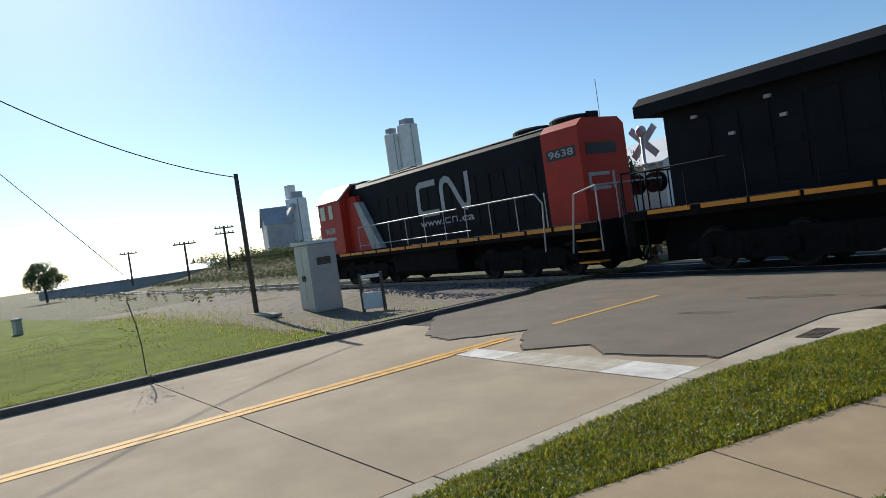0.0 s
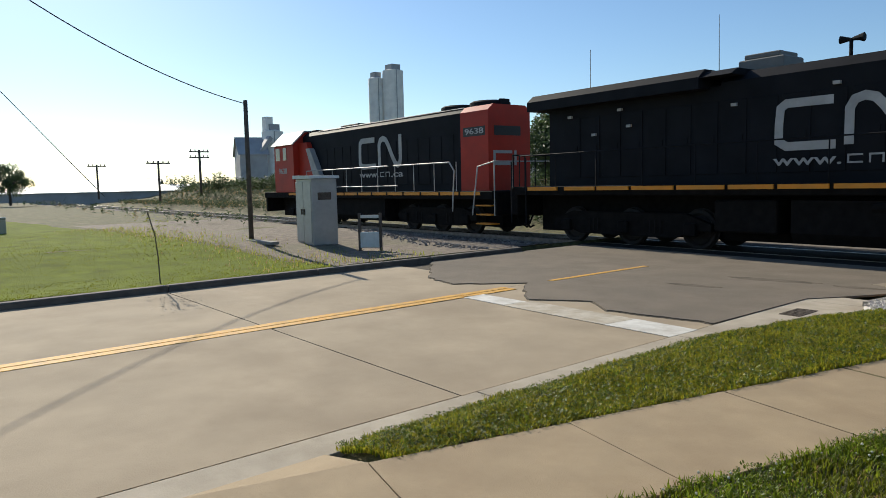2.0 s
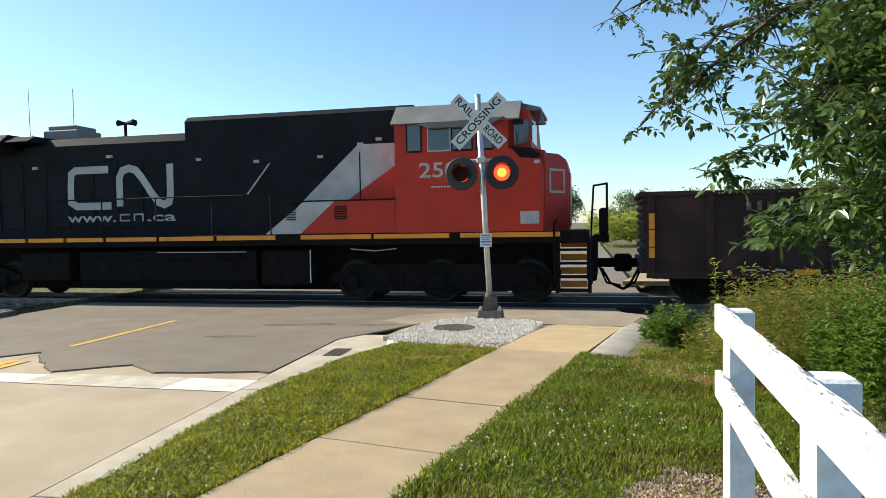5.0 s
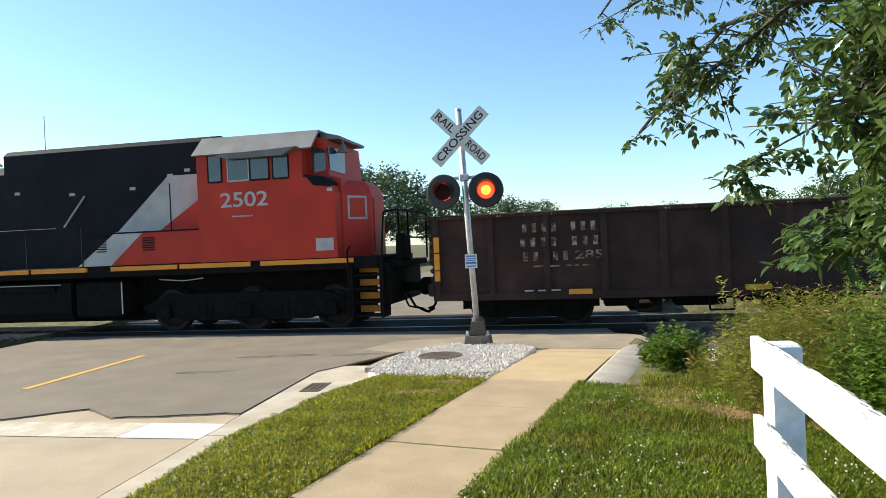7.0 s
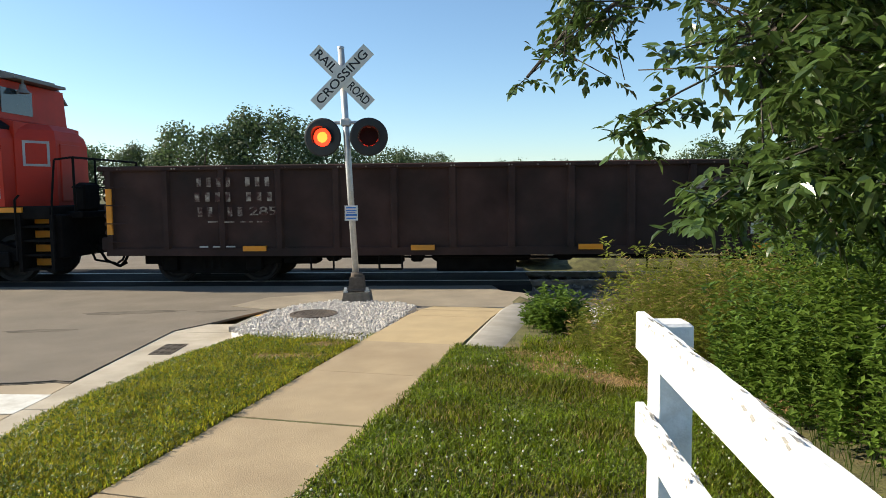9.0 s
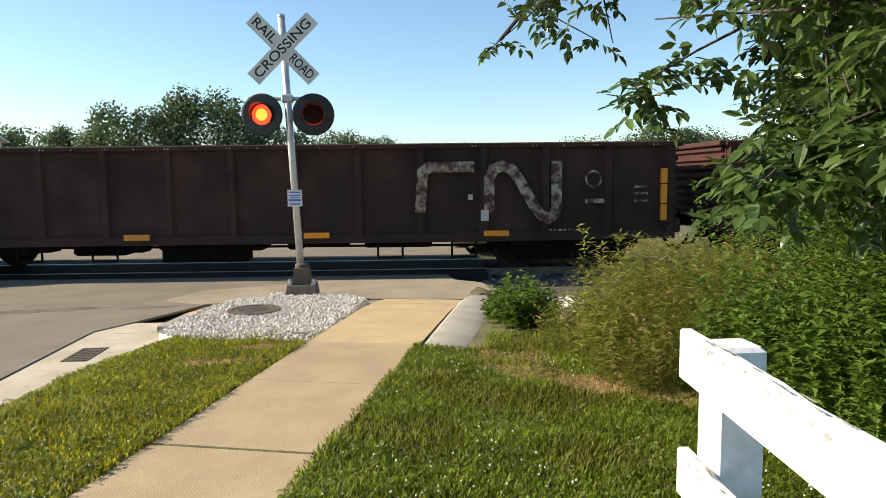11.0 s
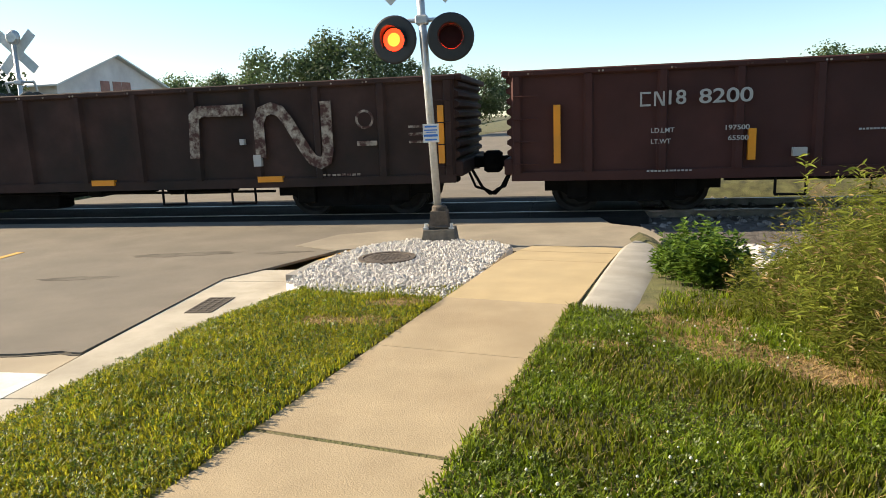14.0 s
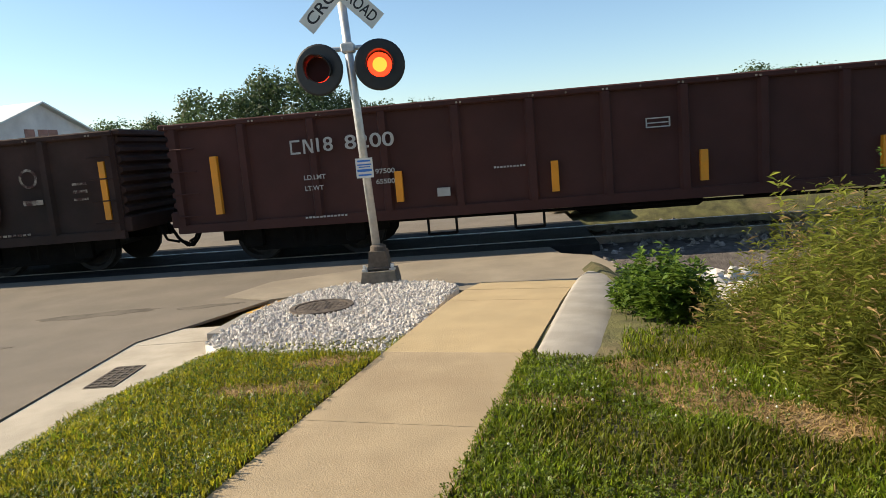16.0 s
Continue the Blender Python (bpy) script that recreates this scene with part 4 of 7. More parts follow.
def locomotive_b():
    """The older narrow-cab engine that leads; its long hood ends in red towards the other engine."""
    s0 = -19.0
    off = [0.0]
    e = thing("locomotive", "older black and red diesel locomotive with narrow cab and white emblem", "locomotive", "locomotives", car_pose(s0))

    def X(s):
        return s - s0 + off[0]
    b = B()
    b.box(X(-28.7), X(-9.9), -1.5, 1.5, 1.22, 1.5, 0.02)
    # Light-blocking box along the whole engine, not a modelled frame member.
    b.box(X(-28.2), X(-10.4), -0.62, 0.62, 0.26, 1.3)
    b.box(X(-9.95), X(-9.8), -1.4, 1.4, 0.7, 1.5, 0.03)
    b.box(X(-28.8), X(-28.6), -1.4, 1.4, 0.5, 1.5, 0.03)
    part("underframe", b, "under", e)
    for i in range(13):
        b = B()
        b.box(X(-25.6 + i * 1.17), X(-24.55 + i * 1.17), -1.512, -1.48, 1.36, 1.47)
        part("sill_stripe", b, "stripe", e, "worn yellow sill stripe")

    def hood(name, x0, x1, zt, half, material):
        b = B()
        b.prism([(-half, 1.5), (half, 1.5), (half, zt - 0.2), (half - 0.22, zt), (-half + 0.22, zt), (-half, zt - 0.2)], X(x0), X(x1), "x")
        return part(name, b, material, e)
    hood("engine_hood", -24.9, -12.2, 4.4, 0.95, "loco_black")
    hood("hood_end", -12.2, -10.7, 4.4, 0.955, "loco_red")["label"] = "red painted hood end"
    for s in [-23.0 + 0.75 * i for i in range(14)]:
        b = B()
        b.box(X(s), X(s) + 0.66, -0.968, -0.94, 1.75, 3.5, 0.006)
        part("hood_door", b, "loco_black", e)
    # Thin paler sheet on the black hood paints in the sunlit top edge.
    b = B()
    b.prism([(-0.8, 4.38), (-0.70, 4.425), (0.70, 4.425), (0.8, 4.38)], X(-23.5), X(-12.3), "x")
    part("hood_roof", b, "loco_roof", e, "pale hood top, sunlight put into its colour")
    for c in (-13.4, -11.7):
        b = B()
        b.lathe([(0.03, 0.0), (0.72, 0.0), (0.72, 0.14), (0.62, 0.2), (0.2, 0.22), (0.03, 0.22)], (X(c), 0, 4.4), "z", 24)
        part("roof_fan", b, "loco_black", e, "round black roof fan housing")
    b = B()
    b.box(X(-11.0), X(-10.9), -0.2, 0.2, 4.4, 4.62)
    b.box(X(-21.6), X(-20.0), -0.6, 0.6, 4.38, 4.52, 0.03)
    b.box(X(-26.2), X(-24.3), -0.5, 0.5, 4.42, 4.55, 0.03)
    part_each("roof_box", b, "loco_black", e)
    # cab and nose
    off[0] = -0.8
    b = B()
    b.prism([(-1.5, 1.5), (1.5, 1.5), (1.5, 3.95), (0.9, 4.45), (-0.9, 4.45), (-1.5, 3.95)], X(-26.4), X(-24.1), "x")
    cab = part("cab", b, "loco_red", e, "red cab")
    # The cab roof takes the white paint to look sunlit.
    b = B()
    b.prism([(-1.62, 3.85), (-1.56, 3.82), (-0.88, 4.46), (0.88, 4.46), (1.56, 3.82), (1.62, 3.85), (0.92, 4.52), (-0.92, 4.52)], X(-26.6), X(-24.0), "x")
    part("cab_roof", b, "loco_white", cab, "roof in a pale colour that stands in for sunlight")
    for a, c in ((-26.2, -25.7), (-25.3, -24.9)):
        b = B()
        b.box(X(a), X(c), -1.515, -1.48, 3.1, 3.72)
        part("window", b, "glass", cab)
    hood("short_hood", -27.6, -26.4, 3.05, 1.0, "loco_red")
    b = B()
    b.prism([(X(-24.1), 1.5), (X(-22.2), 1.5), (X(-23.2), 3.9), (X(-24.1), 3.9)], -1.2, 1.2)
    part("equipment_locker", b, "loco_red", e)
    b = B()
    b.prism([(X(-22.2), 1.52), (X(-21.4), 1.52), (X(-22.9), 3.6), (X(-23.3), 3.6)], -1.206, -0.9)
    part("white_band", b, "loco_white", e, "slanted white band")
    off[0] = 0.0
    digits(e, "9638", X(-11.95), X(-10.95), 3.52, 0.2, -0.957, "loco_white", "white road number")
    b = B()
    b.box(X(-12.05), X(-10.85), -0.958, -0.95, 3.36, 3.68)
    part("number_board", b, "sign_black", e)
    b = B()
    b.box(X(-10.7), X(-10.685), -0.7, 0.5, 3.36, 3.68)
    part("number_board", b, "sign_black", e)
    digits(e, "9638", X(-26.7), X(-25.7), 2.55, 0.28, -1.502, "loco_white", "white road number")
    logo(e, X(-19.4), X(-15.9), 2.45, 3.75, -0.975, "loco_white")
    web_address(e, X(-19.3), X(-15.9), 2.2, 0.21, -0.975, "loco_white")
    # emblem on the hood end
    b = B()
    b.box(X(-10.69), X(-10.68), -0.75, 0.1, 2.35, 2.45)
    b.box(X(-10.69), X(-10.68), -0.75, -0.65, 2.35, 2.8)
    b.box(X(-10.69), X(-10.68), -0.75, 0.1, 2.75, 2.85)
    b.box(X(-10.69), X(-10.68), 0.2, 0.3, 2.35, 2.85)
    part("emblem", b, "loco_white", e, "off-white painted emblem shape")
    b = B()
    for s in [-23.5 + 1.3 * i for i in range(10)]:
        b.tube((X(s), -1.48, 1.5), (X(s), -1.48, 2.5), 0.016, seg=6)
    b.path([(X(-23.5), -1.48, 2.5), (X(-16.2), -1.48, 2.5)], 0.024)
    b.path([(X(-15.8), -1.48, 2.5), (X(-12.2), -1.48, 2.5), (X(-11.9), -1.5, 2.2), (X(-12.0), -1.52, 0.8)], 0.024)
    b.path([(X(-23.5), -1.5, 1.72), (X(-15.5), -1.5, 1.72)], 0.018)
    b.path([(X(-10.9), -1.52, 0.7), (X(-10.6), -1.52, 2.3), (X(-9.9), -1.4, 2.45), (X(-9.9), 1.3, 2.45)], 0.024)
    b.path([(X(-9.9), -1.4, 0.7), (X(-9.9), -1.4, 2.45)], 0.024)
    b.path([(X(-9.9), -0.6, 1.4), (X(-9.9), -0.6, 2.45)], 0.02)
    part_each("handrail", b, "loco_white", e, "pale painted handrail")
    for i in range(3):
        b = B()
        b.box(X(-10.75), X(-10.0), -1.5, -1.1, 0.4 + i * 0.3, 0.44 + i * 0.3)
        part("step_tread", b, "stripe", e, "yellow-edged step")
    b = B()
    b.prism([(-1.3, 0.5), (-1.1, 0.3), (1.1, 0.3), (1.3, 0.5), (1.3, 1.2), (-1.3, 1.2)], X(-21.2), X(-16.8), "x")
    part("fuel_tank", b, "under", e)
    truck(e, X(-24.0), (-1.9, 0.0, 1.9), 0.5)
    truck(e, X(-13.6), (-1.9, 0.0, 1.9), 0.5)
    coupler(e, X(-9.8), X(-9.35))
    return e, s0


def gondola(s_left, s_right, material, kind_label):
    s0 = (s_left + s_right) / 2
    e = thing("gondola_car", kind_label, "freight car", "gondola cars", car_pose(s0))
    h = (s_right - s_left) / 2
    Y = -1.55
    TOP, LOW = 2.39, 0.62
    b = B()
    b.box(-h, h, Y, Y + 0.05, LOW + 0.1, TOP - 0.05)
    b.box(-h, h, -Y - 0.05, -Y, LOW + 0.1, TOP - 0.05)
    part("side_sheet", b, material, e)
    b = B()
    for sg in (-1, 1):
        y0, y1 = (-1.62, -1.5) if sg < 0 else (1.5, 1.62)
        b.box(-h - 0.02, h + 0.02, y0, y1, TOP - 0.1, TOP, 0.02)
    part("top_chord", b, material, e)
    b = B()
    for sg in (-1, 1):
        y0, y1 = (-1.6, -1.5) if sg < 0 else (1.5, 1.6)
        b.prism([(-h, LOW + 0.14), (-h, LOW), (-h * 0.62, LOW - 0.02), (h * 0.62, LOW - 0.02), (h, LOW), (h, LOW + 0.14)], y0, y1)
    part("side_sill", b, material, e)
    n = 14
    for i in range(n + 1):
        x = -h + 0.1 + (2 * h - 0.2) * i / n
        b = B()
        b.prism([(x - 0.085, Y), (x - 0.05, Y - 0.075), (x + 0.05, Y - 0.075), (x + 0.085, Y)], LOW + 0.13, TOP - 0.09, "z")
        part("side_post", b, material, e)
    # ends: corrugated
    for sg in (-1, 1):
        prof = []
        k = 9
        for i in range(k):
            z = 0.85 + i * (TOP - 0.9) / k
            dz = (TOP - 0.9) / k
            prof += [(0.0, z), (0.07, z + dz * 0.25), (0.07, z + dz * 0.6), (0.0, z + dz * 0.85)]
        pts = [(sg * (h + p), z) for p, z in prof] + [(sg * (h - 0.06), TOP - 0.02), (sg * (h - 0.06), 0.85)]
        b = B()
        b.prism(pts, -1.5, 1.5)
        part("car_end", b, material, e, "corrugated steel end")
        b = B()
        b.box(min(sg * h, sg * (h + 0.14)), max(sg * h, sg * (h + 0.14)), -1.58, 1.58, TOP - 0.09, TOP + 0.01, 0.02)
        b.box(min(sg * (h - 0.1), sg * (h + 0.12)), max(sg * (h - 0.1), sg * (h + 0.12)), -1.55, 1.55, 0.72, 0.98, 0.02)
        part("end_beam", b, material, e)
    b = B()
    b.box(-h + 0.05, h - 0.05, -1.5, 1.5, 0.92, 1.0)
    part("floor", b, "under", e)
    b = B()
    b.box(-h + 0.2, h - 0.2, -0.2, 0.2, 0.5, 0.92)
    b.box(-1.6, 0.4, -1.0, -0.35, 0.42, 0.9, 0.06)
    b.tube((1.1, -0.75, 0.66), (2.0, -0.75, 0.66), 0.17, seg=12)
    b.path([(-h + 3.4, -1.2, 0.55), (h - 3.4, -1.2, 0.5)], 0.025)
    for x in (-h + 4.1, -2.6, 2.6, h - 4.1):
        b.path([(x, -1.5, 0.7), (x, -1.5, 0.32), (x + 0.45, -1.5, 0.32), (x + 0.45, -1.5, 0.7)], 0.022)
    part_each("brake_gear", b, "under", e)
    b = B()
    rnd = random.Random(int(s0))
    for i in range(int(2 * h / 0.55)):
        x = -h + 0.3 + i * 0.55
        b.tube((x, -1.63, TOP - 0.06), (x, -1.60, TOP - 0.06), 0.018, seg=6)
        if i % 2 == 0:
            b.tube((x + 0.06, -1.63, TOP - 0.06), (x + 0.06, -1.60, TOP - 0.06), 0.018, seg=6)
    part("rivet_row", b, "faded", e, "row of pale worn rivet heads")["kind"] = "stuff"
    truck(e, -h + 1.95, (-0.88, 0.88), 0.42, 1.0)
    truck(e, h - 1.95, (-0.88, 0.88), 0.42, 1.0)
    coupler(e, h, h + 0.47)
    coupler(e, -h, -h - 0.47)
    # ladder on the corner
    for x in (-h + 0.05, h - 0.45):
        b = B()
        for i in range(4):
            b.path([(x, -1.64, 0.9 + i * 0.36), (x + 0.4, -1.64, 0.9 + i * 0.36)], 0.012)
        part_each("grab_iron", b, material, e)
    return e, s0


def plate(e, x0, x1, z0, z1, material, name, label, y=-1.636):
    b = B()
    b.box(x0, x1, y - 0.004, y + 0.085, z0, z1)
    return part(name, b, material, e, label)


LOCO_A, SA = locomotive_a()
LOCO_B, SB = locomotive_b()
G1, SG1 = gondola(13.5, 29.62, "rust", "dark rust-brown open gondola car with faded lettering")
G2, SG2 = gondola(30.55, 46.7, "rust_b", "red-brown open gondola car with white numbers and yellow markers")
# markers and writing of the first gondola
for a in (16.28, 19.6, 22.83, 26.1):
    plate(G1, a - SG1, a + 0.46 - SG1, 0.70, 0.80, "stripe", "reflector_strip", "yellow reflective strip")
plate(G1, 13.55 - SG1, 13.66 - SG1, 1.04, 1.95, "stripe", "reflector_strip", "upright yellow reflective strip")
plate(G1, 29.35 - SG1, 29.45 - SG1, 0.95, 1.9, "stripe", "reflector_strip", "upright yellow reflective strip")
for a, c, z, n in ((15.4, 16.95, 2.06, 8), (15.35, 17.0, 1.77, 8), (15.4, 16.4, 1.48, 5)):
    worn_letters(G1, a - SG1, c - SG1, z, 0.18, -1.632, "faded", n)
bars(G1, 15.6 - SG1, 16.9 - SG1, 1.28, 0.03, -1.632, "faded", 4, "faded_lettering")
digits(G1, "285", 16.44 - SG1, 16.98 - SG1, 1.48, 0.17, -1.63, "faded", "faded white car number")
b = B()
for x0, x1, y, z0, z1 in ((-4.6, -3.9, -1.1, 0.40, 0.7), (-3.7, -3.45, -1.2, 0.46, 0.72), (-3.2, -2.2, -0.9, 0.36, 0.66), (-2.0, -1.75, -1.2, 0.44, 0.7), (-1.5, 0.1, -1.0, 0.22, 0.66), (0.9, 1.2, -1.2, 0.46, 0.7), (2.3, 3.6, -0.8, 0.44, 0.68)):
    b.box(x0, x1, y - 0.1, y + 0.35, z0, z1, 0.04)
part_each("brake_box", b, "under", G1, "black brake gear under the floor")
logo(G1, 24.85 - SG1, 27.55 - SG1, 0.92, 2.05, -1.632, "faded", worn=True)
plate(G1, 26.05 - SG1, 26.19 - SG1, 0.98, 1.18, "loco_white", "data_plate", "small pale plate")
plate(G1, 25.82 - SG1, 25.9 - SG1, 1.36, 1.46, "loco_white", "data_plate", "small pale plate")
b = B()
b.lathe([(0.12, 0), (0.16, 0), (0.16, 0.004), (0.12, 0.004)], (28.1 - SG1, -1.636, 1.72), "y", 20)
b.box(27.95 - SG1, 28.3 - SG1, -1.634, -1.63, 1.28, 1.36)
part_each("faded_mark", b, "faded", G1)
b = B()
b.box(28.85 - SG1, 29.1 - SG1, -1.634, -1.63, 1.3, 1.34)
b.box(28.85 - SG1, 29.1 - SG1, -1.634, -1.63, 1.55, 1.59)
b.box(28.85 - SG1, 29.1 - SG1, -1.634, -1.63, 1.42, 1.47)
part_each("faded_mark", b, "faded", G1)
bars(G1, 15.4 - SG1, 16.2 - SG1, 0.79, 0.03, -1.605, "loco_white", 3)
bars(G1, 27.2 - SG1, 28.0 - SG1, 0.80, 0.04, -1.605, "faded", 9)
# markers and writing of the second gondola
for a, z0, z1, w in ((31.24, 0.90, 1.83, 0.11), (34.2, 0.88, 1.36, 0.11), (36.62, 0.86, 1.33, 0.11), (38.83, 0.86, 1.32, 0.11), (41.4, 0.86, 1.32, 0.11), (44.0, 0.86, 1.32, 0.11)):
    plate(G2, a - SG2, a + w - SG2, z0, z1, "stripe", "reflector_strip", "upright yellow reflective strip")
digits(G2, "18", 32.98 - SG2, 33.24 - SG2, 1.86, 0.22, -1.63, "loco_white", "white car number")
digits(G2, "8200", 33.46 - SG2, 34.24 - SG2, 1.86, 0.22, -1.63, "loco_white", "white car number")
b = B()
b.box(32.58 - SG2, 32.61 - SG2, -1.634, -1.63, 1.76, 1.97)
b.box(32.58 - SG2, 32.74 - SG2, -1.634, -1.63, 1.94, 1.97)
b.box(32.58 - SG2, 32.74 - SG2, -1.634, -1.63, 1.75, 1.78)
b.box(32.79 - SG2, 32.82 - SG2, -1.634, -1.63, 1.75, 1.97)
b.box(32.92 - SG2, 32.95 - SG2, -1.634, -1.63, 1.75, 1.97)
b.prism([(32.80 - SG2, 1.97), (32.84 - SG2, 1.97), (32.95 - SG2, 1.75), (32.91 - SG2, 1.75)], -1.634, -1.63)
part("owner_mark", b, "loco_white", G2, "white owner's mark in plain strokes")
digits(G2, "LD.LMT", 32.75 - SG2, 33.1 - SG2, 1.37, 0.075, -1.63, "loco_white", "white load limit lettering")
digits(G2, "LT.WT", 32.75 - SG2, 33.05 - SG2, 1.20, 0.075, -1.63, "loco_white", "white light weight lettering")
digits(G2, "197500", 33.85 - SG2, 34.2 - SG2, 1.38, 0.075, -1.63, "loco_white", "white load limit figures")
digits(G2, "65500", 33.9 - SG2, 34.2 - SG2, 1.22, 0.075, -1.63, "loco_white", "white light weight figures")
plate(G2, 34.85 - SG2, 35.05 - SG2, 0.92, 1.05, "loco_white", "data_plate", "small pale plate")
bars(G2, 35.75 - SG2, 36.25 - SG2, 1.30, 0.03, -1.633, "loco_white", 10)
bars(G2, 32.7 - SG2, 33.4 - SG2, 0.74, 0.03, -1.605, "loco_white", 12)
b = B()
for z in (1.70, 1.76, 1.83):
    b.box(38.05 - SG2, 38.4 - SG2, -1.66, -1.64, z, z + 0.018)
for x in (38.05, 38.385):
    b.box(x - SG2, x + 0.018 - SG2, -1.66, -1.63, 1.70, 1.848)
part("tag_frame", b, "loco_white", G2)


# ---- crossing signals ----
BULBS = []
RIGHT_ON = [-0.55, 0.42, 1.40, 2.65, 3.67, 4.75, 5.83, 6.93, 7.93, 9.1, 10.15, 11.2, 12.36, 13.41, 14.41, 15.62]
LEFT_ON = [-0.05, 0.9, 1.95, 3.14, 4.17, 5.25, 6.4, 7.42, 8.64, 9.65, 10.7, 11.72, 12.86, 13.88, 14.88, 16.2]


def lamp_rows(loc, right):
    """An added disc turns its glowing side to the front and away, imitating flashes."""
    flips = []
    for a, c in zip(RIGHT_ON, LEFT_ON):
        flips += [(a, right), (c, not right)]
    flips = [f for f in flips if 0.1 < f[0] < 15.85]
    state = not flips[0][1]
    ang = 0 if state else 180
    rows = [(0.0, ang)]
    for t, on in flips:
        if on == state:
            continue
        state = on
        for k in range(4):
            rows.append((t - 0.05 + k / 30, ang + 60 * k))
        ang += 180
    rows.append((16.0, ang))
    return [(t, pose(loc.x, loc.y, loc.z, 0, 0, a)) for t, a in rows]


def lamp_head(parent, c, turn):
    """A red flasher: round black background, hooded, turned about the upright by some degrees."""
    m = pose(*c, 0, 0, turn)
    b = B()
    b.lathe([(0.15, -0.012), (0.28, -0.012), (0.302, -0.004), (0.302, 0.006), (0.15, 0.006)], (0, 0, 0), "y", 32)
    bg = part("background", b, "lamp_black", parent, "round black background disc")
    bg.matrix_basis = m
    b = B()
    b.lathe([(0.155, 0.0), (0.17, 0.02), (0.175, 0.30), (0.10, 0.36), (0.01, 0.37)], (0, 0, 0), "y", 24)
    part("housing", b, "lamp_black", bg)
    b = B()
    seg = 18
    vs = []
    for i in range(seg + 1):
        a = math.pi * (-0.18 + 1.36 * i / seg)
        for r, y in ((0.158, -0.01), (0.168, -0.01)):
            l = 0.06 + 0.13 * max(0, math.sin(a))
            vs += [(r * math.cos(a), y, r * math.sin(a)), (r * 1.02 * math.cos(a), y - l, r * 1.02 * math.sin(a))]
    fs = []
    for i in range(seg):
        o, q = i * 4, i * 4 + 4
        fs += [(o, o + 1, q + 1, q), (o + 2, o + 3, q + 3, q + 2), (o + 1, o + 3, q + 3, q + 1)]
    b.add(vs, fs)
    part("visor", b, "lamp_black", bg, "black half-round visor")
    # Two-faced disc added inside the lamp: one side glows, the other is dark.
    ob = new("reflector")
    me = bpy.data.meshes.new("reflector")
    B2 = B()
    for k, (r0, r1, y) in enumerate(((0.0, 0.085, -0.013), (0.085, 0.145, -0.012), (0.0, 0.145, 0.012))):
        n = 24
        o = [(r0 * math.cos(2 * math.pi * i / n), y, r0 * math.sin(2 * math.pi * i / n)) for i in range(n)]
        p = [(r1 * math.cos(2 * math.pi * i / n), y - 0.004 * (k == 0), r1 * math.sin(2 * math.pi * i / n)) for i in range(n)]
        B2.add(o + p, [(i, (i + 1) % n, n + (i + 1) % n, n + i) for i in range(n)])
    me.from_pydata(B2.v, [], B2.f)
    for name in ("lamp_core", "lamp_on", "lens_dark"):
        me.materials.append(M[name])
    for i, p in enumerate(me.polygons):
        p.material_index = i // 24
    bpy.data.objects.remove(ob)
    ob = new("reflector", me)
    ob["label"] = "turning disc with a glowing red side, added to imitate flashing"
    ob.parent = bg
    ob.matrix_basis = pose(0, 0.0, 0)
    return ob


